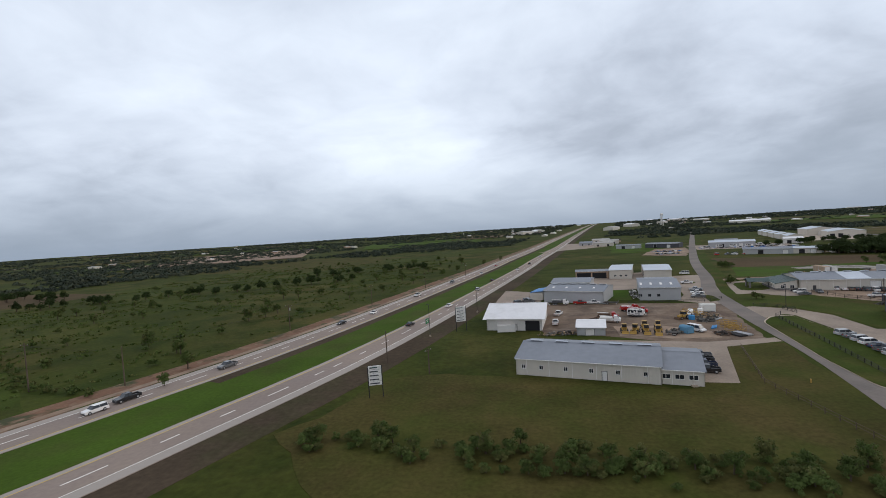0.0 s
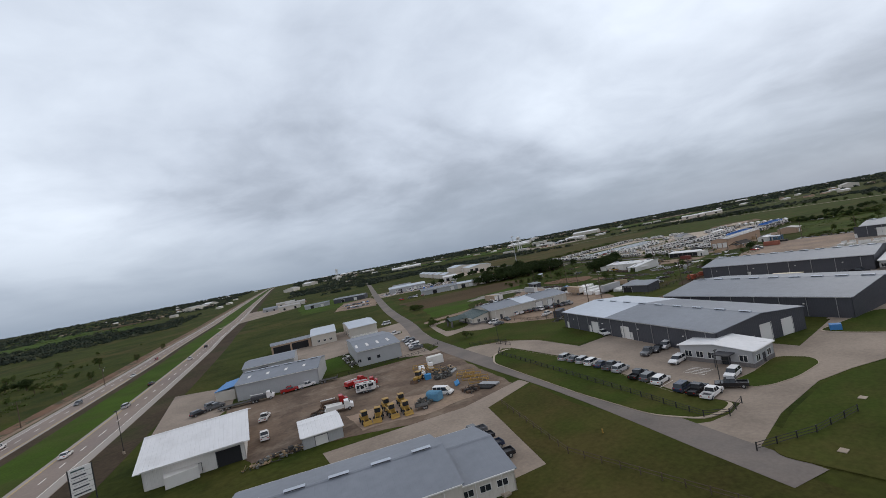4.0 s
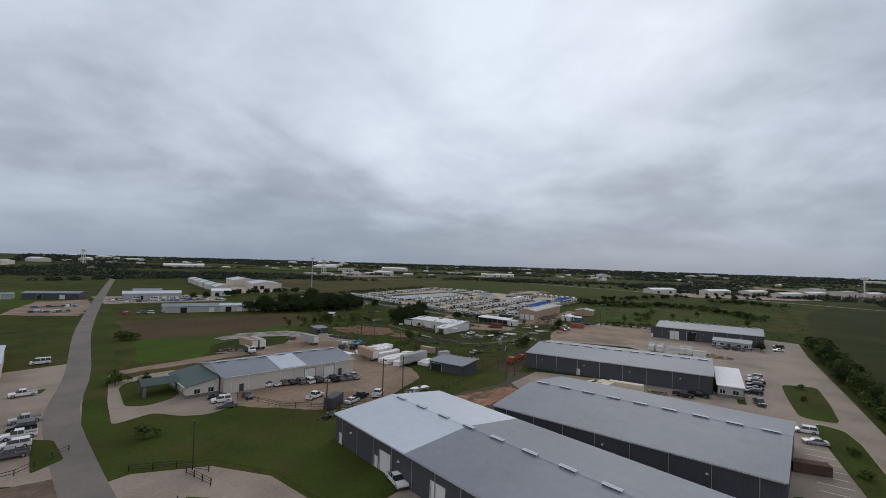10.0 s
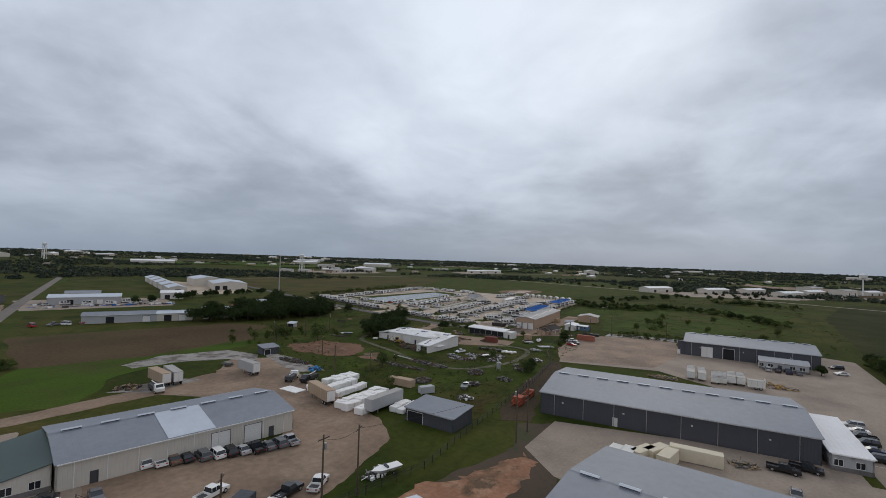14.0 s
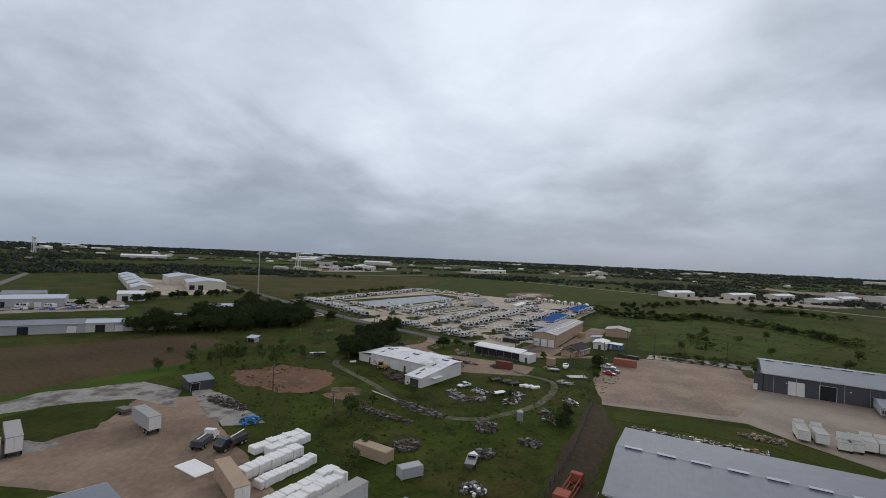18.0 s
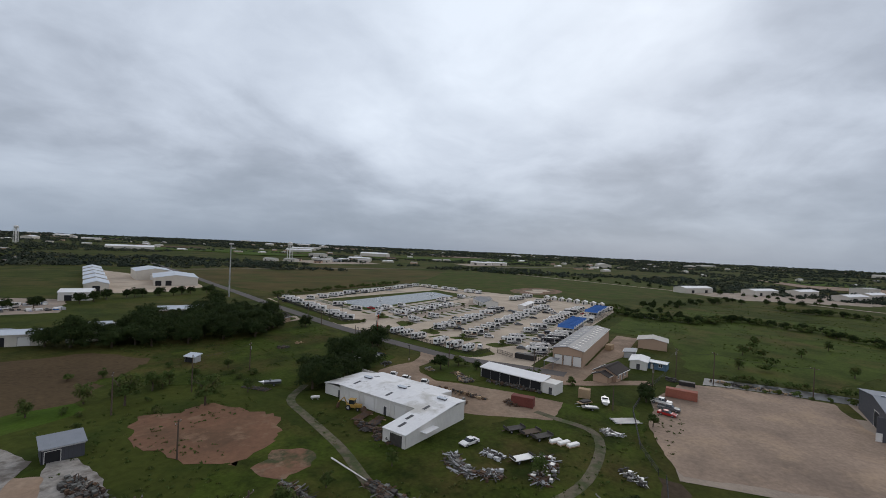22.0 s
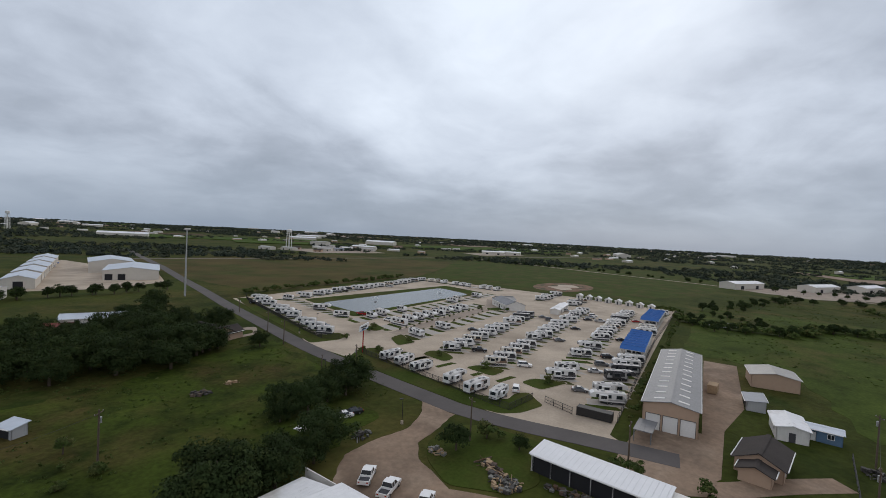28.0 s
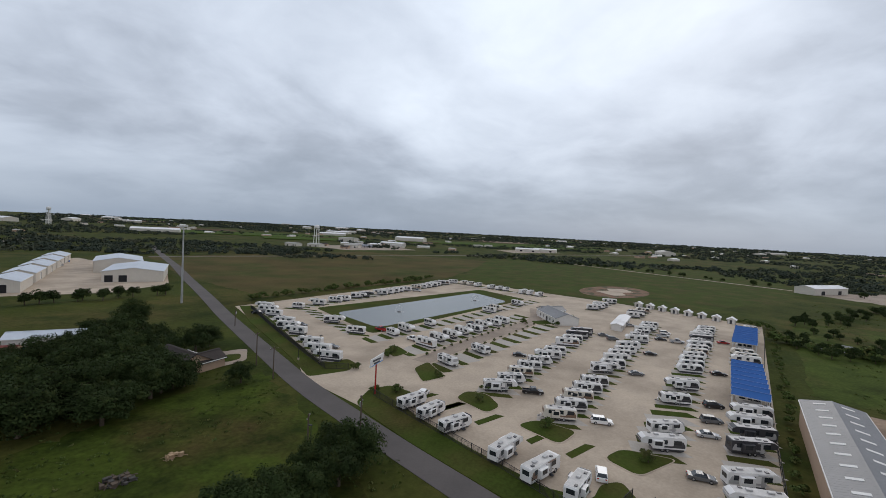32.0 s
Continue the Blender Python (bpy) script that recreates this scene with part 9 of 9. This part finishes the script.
slab("dealer_lot", wobbly([(182.5, 468.3), (258, 443), (277.5, 492.6), (259.1, 514.6), (196.6, 535.6)], 1.5, 8, 3), 0.05, concrete, "pale lot crowded with boats and trailers", "yard")
slab("shed_lot", wobbly([(119, 436), (146, 404), (172, 462), (186, 510), (156, 512)], 1.5, 8, 3), 0.05, caliche, "sandy lot by the dark shed", "yard")
slab("depot_lot", wobbly([(187.2, 394.5), (233.3, 380.5), (259.6, 357.1), (259.6, 376.1), (237.4, 393), (191.1, 405.2)], 1.5, 8, 3), 0.05, caliche, "sandy lot behind the depots", "yard")
fr = random.Random(11)
for k in range(16):
    x, y = fr.uniform(200, 255), fr.uniform(462, 512)
    if fr.random() < 0.5:
        park(fr.choice(("pickup", "suv", "van")), fr.choice((WHITE, SILVER, GREY, WHITE)), x, y, fr.uniform(0, 180), "parked at the boat dealer")
    else:
        camp(fr.choice((6, 8, 1)), x, y, fr.uniform(0, 180), "at the boat dealer", True)
for k in range(10):
    park(fr.choice(("pickup", "suv", "van")), fr.choice((WHITE, SILVER, RED, GREY)), 165 + k * 8 + fr.uniform(-2, 2), 396 - k * 1.6, fr.uniform(0, 180), "parked behind the depots")
warehouse("old_house", "low brown house under the oaks", 314.7, 355.4, 4.7, 9.6, 14, 2.7, 5.2, wall_tan, roof_shingle, [("w", 8, 1.0, 2.0, trim_white)], [("w", 4, 1.2, 1.0, 1.0), ("w", 12, 1.2, 1.0, 1.0)], overhang=0.6)
slab("house_drive", rounded([(319, 349), (330.7, 349.9), (337.8, 361.8), (326.2, 363.9), (321.8, 359.3)], 3), 0.05, concrete, "pale drive of the old house", "pavement")
warehouse("tin_shed", "small open tin shelter in the meadow", 251.2, 309.7, 17.3, 2.7, 4.0, 2.0, 2.5, wall_grey, roof_light, [("w", 2.2, 3, 1.7, door_and_bay_shade)], gable="mono")
warehouse("red_shed", "low rusty red shed roof among the oaks", 281.1, 395.9, 61.5, 8.3, 14.4, 2.8, 3.8, wall_tan, material("rust_roof", (0.20, 0.06, 0.05), 0.2, 0.2, 1.0, 0.9), [])


def water_tower(x, y, h, legs, label):
    t = empty("water_tower", pose(x, y, 0), label, "water tower")
    bm = bmesh.new()
    for z0, z1, r0, r1 in ((h - 8, h - 6.5, 2.4, 5.0), (h - 6.5, h - 2.5, 5.0, 5.2), (h - 2.5, h - 0.8, 5.2, 3.4), (h - 0.8, h, 3.4, 0.4)):
        tube(bm, (0, 0, z0), (0, 0, z1), r0, r1, 18)
    part("tank", bm, trim_white, t)
    part("riser", tube(bmesh.new(), (0, 0, 0), (0, 0, h - 7.5), 1.0, 1.0, 10), trim_white, t)
    for k in range(legs):
        a = k * math.tau / legs
        part("leg", tube(bmesh.new(), (math.cos(a) * 6, math.sin(a) * 6, 0), (math.cos(a) * 4.4, math.sin(a) * 4.4, h - 5), 0.4, 0.35, 6), trim_white, t)


water_tower(819.4, 955.1, 37, 6, "white water tower on legs beyond the woods")
water_tower(1046, -80, 36, 0, "white water tower among far warehouses")
water_tower(584, 1750, 46, 6, "white water tower far off on the horizon")

# far roads and pale cleared ground
ribbon("far_road", curve_through([(439.9, 720.9), (593.8, 691.7), (815.4, 650.1), (1170.9, 587.6), (1523, 503.1)], 30), -3, 3, 0.1, asphalt, "far pale road between pastures", "road")
ribbon("far_road", curve_through([(979.7, 658.8), (865.7, 369.2), (779, 130.4), (698.9, -46.8)], 30), -3, 3, 0.1, concrete, "far pale track between pastures", "road")
for pts in ([(783.6, 202.5), (891.5, 132.5), (1045.8, -44.9), (1007.3, -125.6), (809.5, 30.6), (748.2, 140.5)], [(743.4, 782.3), (897.3, 762.2), (940.9, 887.5), (757, 914.4)], [(39.2, 555.9), (127.8, 610.7), (175.9, 732.8), (87.8, 737.3)], [(1090.1, 663.7), (1260.4, 629.2), (1299.8, 708.7), (1149.9, 742.7)]):
    slab("cleared_ground", wobbly(pts, 6, 25, 6), 0.06, concrete, "pale cleared ground round far buildings", "yard")

# far buildings
FAR_KINDS = []


def plain_building(label, w, l, e, r, wm, rm):
    root = empty("far_building", FAR_AWAY, label, "building", "far buildings")
    part("wall", prism([(-w / 2, 0), (w / 2, 0), (w / 2, e), (0, r - 0.05), (-w / 2, e)], -l / 2, l / 2), wm, root)
    for s in (-1, 1):
        prof = [(s * (w / 2 + 0.4), e - 0.1), (0, r), (0, r + 0.2), (s * (w / 2 + 0.4), e + 0.1)]
        part("roof", prism(prof if s < 0 else prof[::-1], -l / 2 - 0.3, l / 2 + 0.3), rm, root)
    part("door", boxes((-w / 2 - 0.05, -w / 2 + 0.02, -l * 0.3, -l * 0.2, 0, e * 0.6), (-w / 2 - 0.05, -w / 2 + 0.02, l * 0.2, l * 0.3, 0, e * 0.6)), door_and_bay_shade, root)
    return root


for w, l, e, r, wm, rm, lb in ((16.7, 52.9, 6, 8, wall_cream, roof_white, "long white warehouse far off"), (14, 26, 4.4, 6, wall_cream, roof_tan, "pale metal building far off"), (10, 14, 3, 5, wall_tan, roof_shingle, "house with a dark roof far off"),
                              (22.4, 38.9, 10, 11, wall_cream, roof_tan, "tall pale block far off"), (12, 18, 3.4, 5.4, wall_grey, roof_grey, "grey metal-roofed house far off")):
    FAR_KINDS.append((plain_building(lb, w, l, e, r, wm, rm), lb))
first = {}


def far_building(k, x, y, yaw):
    ob, lb = FAR_KINDS[k]
    if k not in first:
        first[k] = ob
        ob.matrix_basis = pose(x, y, 0, 0, 0, yaw)
    else:
        copy_thing(ob, pose(x, y, 0, 0, 0, yaw))


for k, x, y, yaw in ((0, 807.7, 192.3, 60), (0, 860.5, 121.7, 60), (0, 920.7, 72.6, 62), (3, 989.8, -46.1, 60), (0, 972.7, -6.4, 60), (0, 882, 31.7, 60), (3, 1054.1, -14.6, 60), (0, 1080.3, -94.3, 60), (3, 957.3, 1018.1, 20), (1, 808.3, 837.9, 30), (1, 852.3, 876, 30), (2, 774.1, 817.9, 30), (1, 749, 864.3, 10), (1, 719.5, 885.9, 10),
                     (2, 789.3, 893.1, 40), (4, 848.6, 842.4, 40), (1, 921.9, 834, 20), (0, 970.8, 891.3, 20), (1, 127.1, 628.9, 75), (1, 147.4, 682, 75), (1, 146.7, 734.1, 75), (4, 112.8, 674.1, 75), (2, 164.7, 716.2, 75), (0, 1197.8, 686.7, 20), (0, 1251.7, 668.5, 20)):
    far_building(k, x, y, yaw)
tw = random.Random(21)
town = bmesh.new()
for k in range(560):
    d, a = math.exp(tw.uniform(math.log(1000), math.log(4600))), radians(tw.uniform(-30, 175))
    x, y = 150 + d * math.cos(a), 180 + d * math.sin(a)
    if abs(x - 1 - 0.225 * (y - 420)) < 60 or (560 < x < 1250 and 120 < y < 560) or noise.noise(Vector((x / 420, y / 420, 9.1))) < -0.06:
        continue
    if x < 40 and tw.random() < 0.8:
        continue
    big = tw.random() < 0.16 and x > 40
    w, l, e = (tw.uniform(20, 40), tw.uniform(45, 110), tw.uniform(6, 11)) if big else (tw.uniform(9, 15), tw.uniform(12, 26), tw.uniform(3, 5))
    m = pose(x, y, 0, 0, 0, tw.choice((20, 62, 75, 110, 152)))
    pr = [(-w / 2, e), (0, e + w * 0.12), (w / 2, e)]
    wall_slot, roof_slot = tw.choice(((0, 2), (0, 2), (0, 3), (1, 4), (1, 3))) if not big else tw.choice(((0, 2), (0, 2), (0, 3)))
    v = [[town.verts.new(m @ Vector((px, yy, pz))) for px, pz in [(-w / 2, 0)] + pr + [(w / 2, 0)]] for yy in (-l / 2, l / 2)]
    for q in range(4):
        f = town.faces.new((v[0][q], v[0][q + 1], v[1][q + 1], v[1][q]))
        f.material_index = roof_slot if q in (1, 2) else wall_slot
    for side in v:
        town.faces.new(side).material_index = wall_slot
tagged(part("far_town", town, [wall_cream, wall_tan, roof_white, roof_tan, roof_shingle]), "scattered pale metal and shingle roofs of a far town", "buildings", kind="stuff")
# far fields and cleared plots
for k in range(70):
    d, a = math.exp(tw.uniform(math.log(1050), math.log(4400))), radians(tw.uniform(-28, 172))
    x, y = 150 + d * math.cos(a), 180 + d * math.sin(a)
    if abs(x - 1 - 0.225 * (y - 420)) < 160 + d * 0.05 or (500 < x < 1300 and 60 < y < 800):
        continue
    w, l, h = tw.uniform(60, 170), tw.uniform(80, 300), radians(tw.choice((15, 20, 62, 70)))
    c, q = math.cos(h), math.sin(h)
    mt, lb = tw.choice(((grass_bright, "far green field"), (grass_dry, "far dry field"), (field_brown, "far brown field"), (caliche, "far pale cleared plot"), (grass_bright, "far green field"), (grass_dry, "far dry field")))
    slab("field", [(x + c * u - q * z, y + q * u + c * z) for u, z in ((-w, -l), (w, -l), (w, l), (-w, l))], 0.4 + 0.02 * k, mt, lb + " between the woods", "field", 0.6)
slab("lawn", rounded([(324.5, 352.4), (330.1, 352.3), (333.2, 357.5), (328.3, 359.3)], 2), 0.14, grass_mown, "small lawn inside the house drive", "lawn")
warehouse("house_wing", "low shingled wing of the old house", 319.4, 351.7, 102.5, 6.2, 7.7, 2.6, 4.4, wall_tan, roof_shingle, [], [("s", 3.5, 1.2, 1.0, 1.0)], overhang=0.6)
warehouse("white_shed", "long pale metal shed behind the oak grove", 297, 403.6, 65.1, 9.4, 20.3, 3.4, 4.6, wall_white, roof_light, [("w", 8, 3.0, 2.6, door_and_bay_shade)])
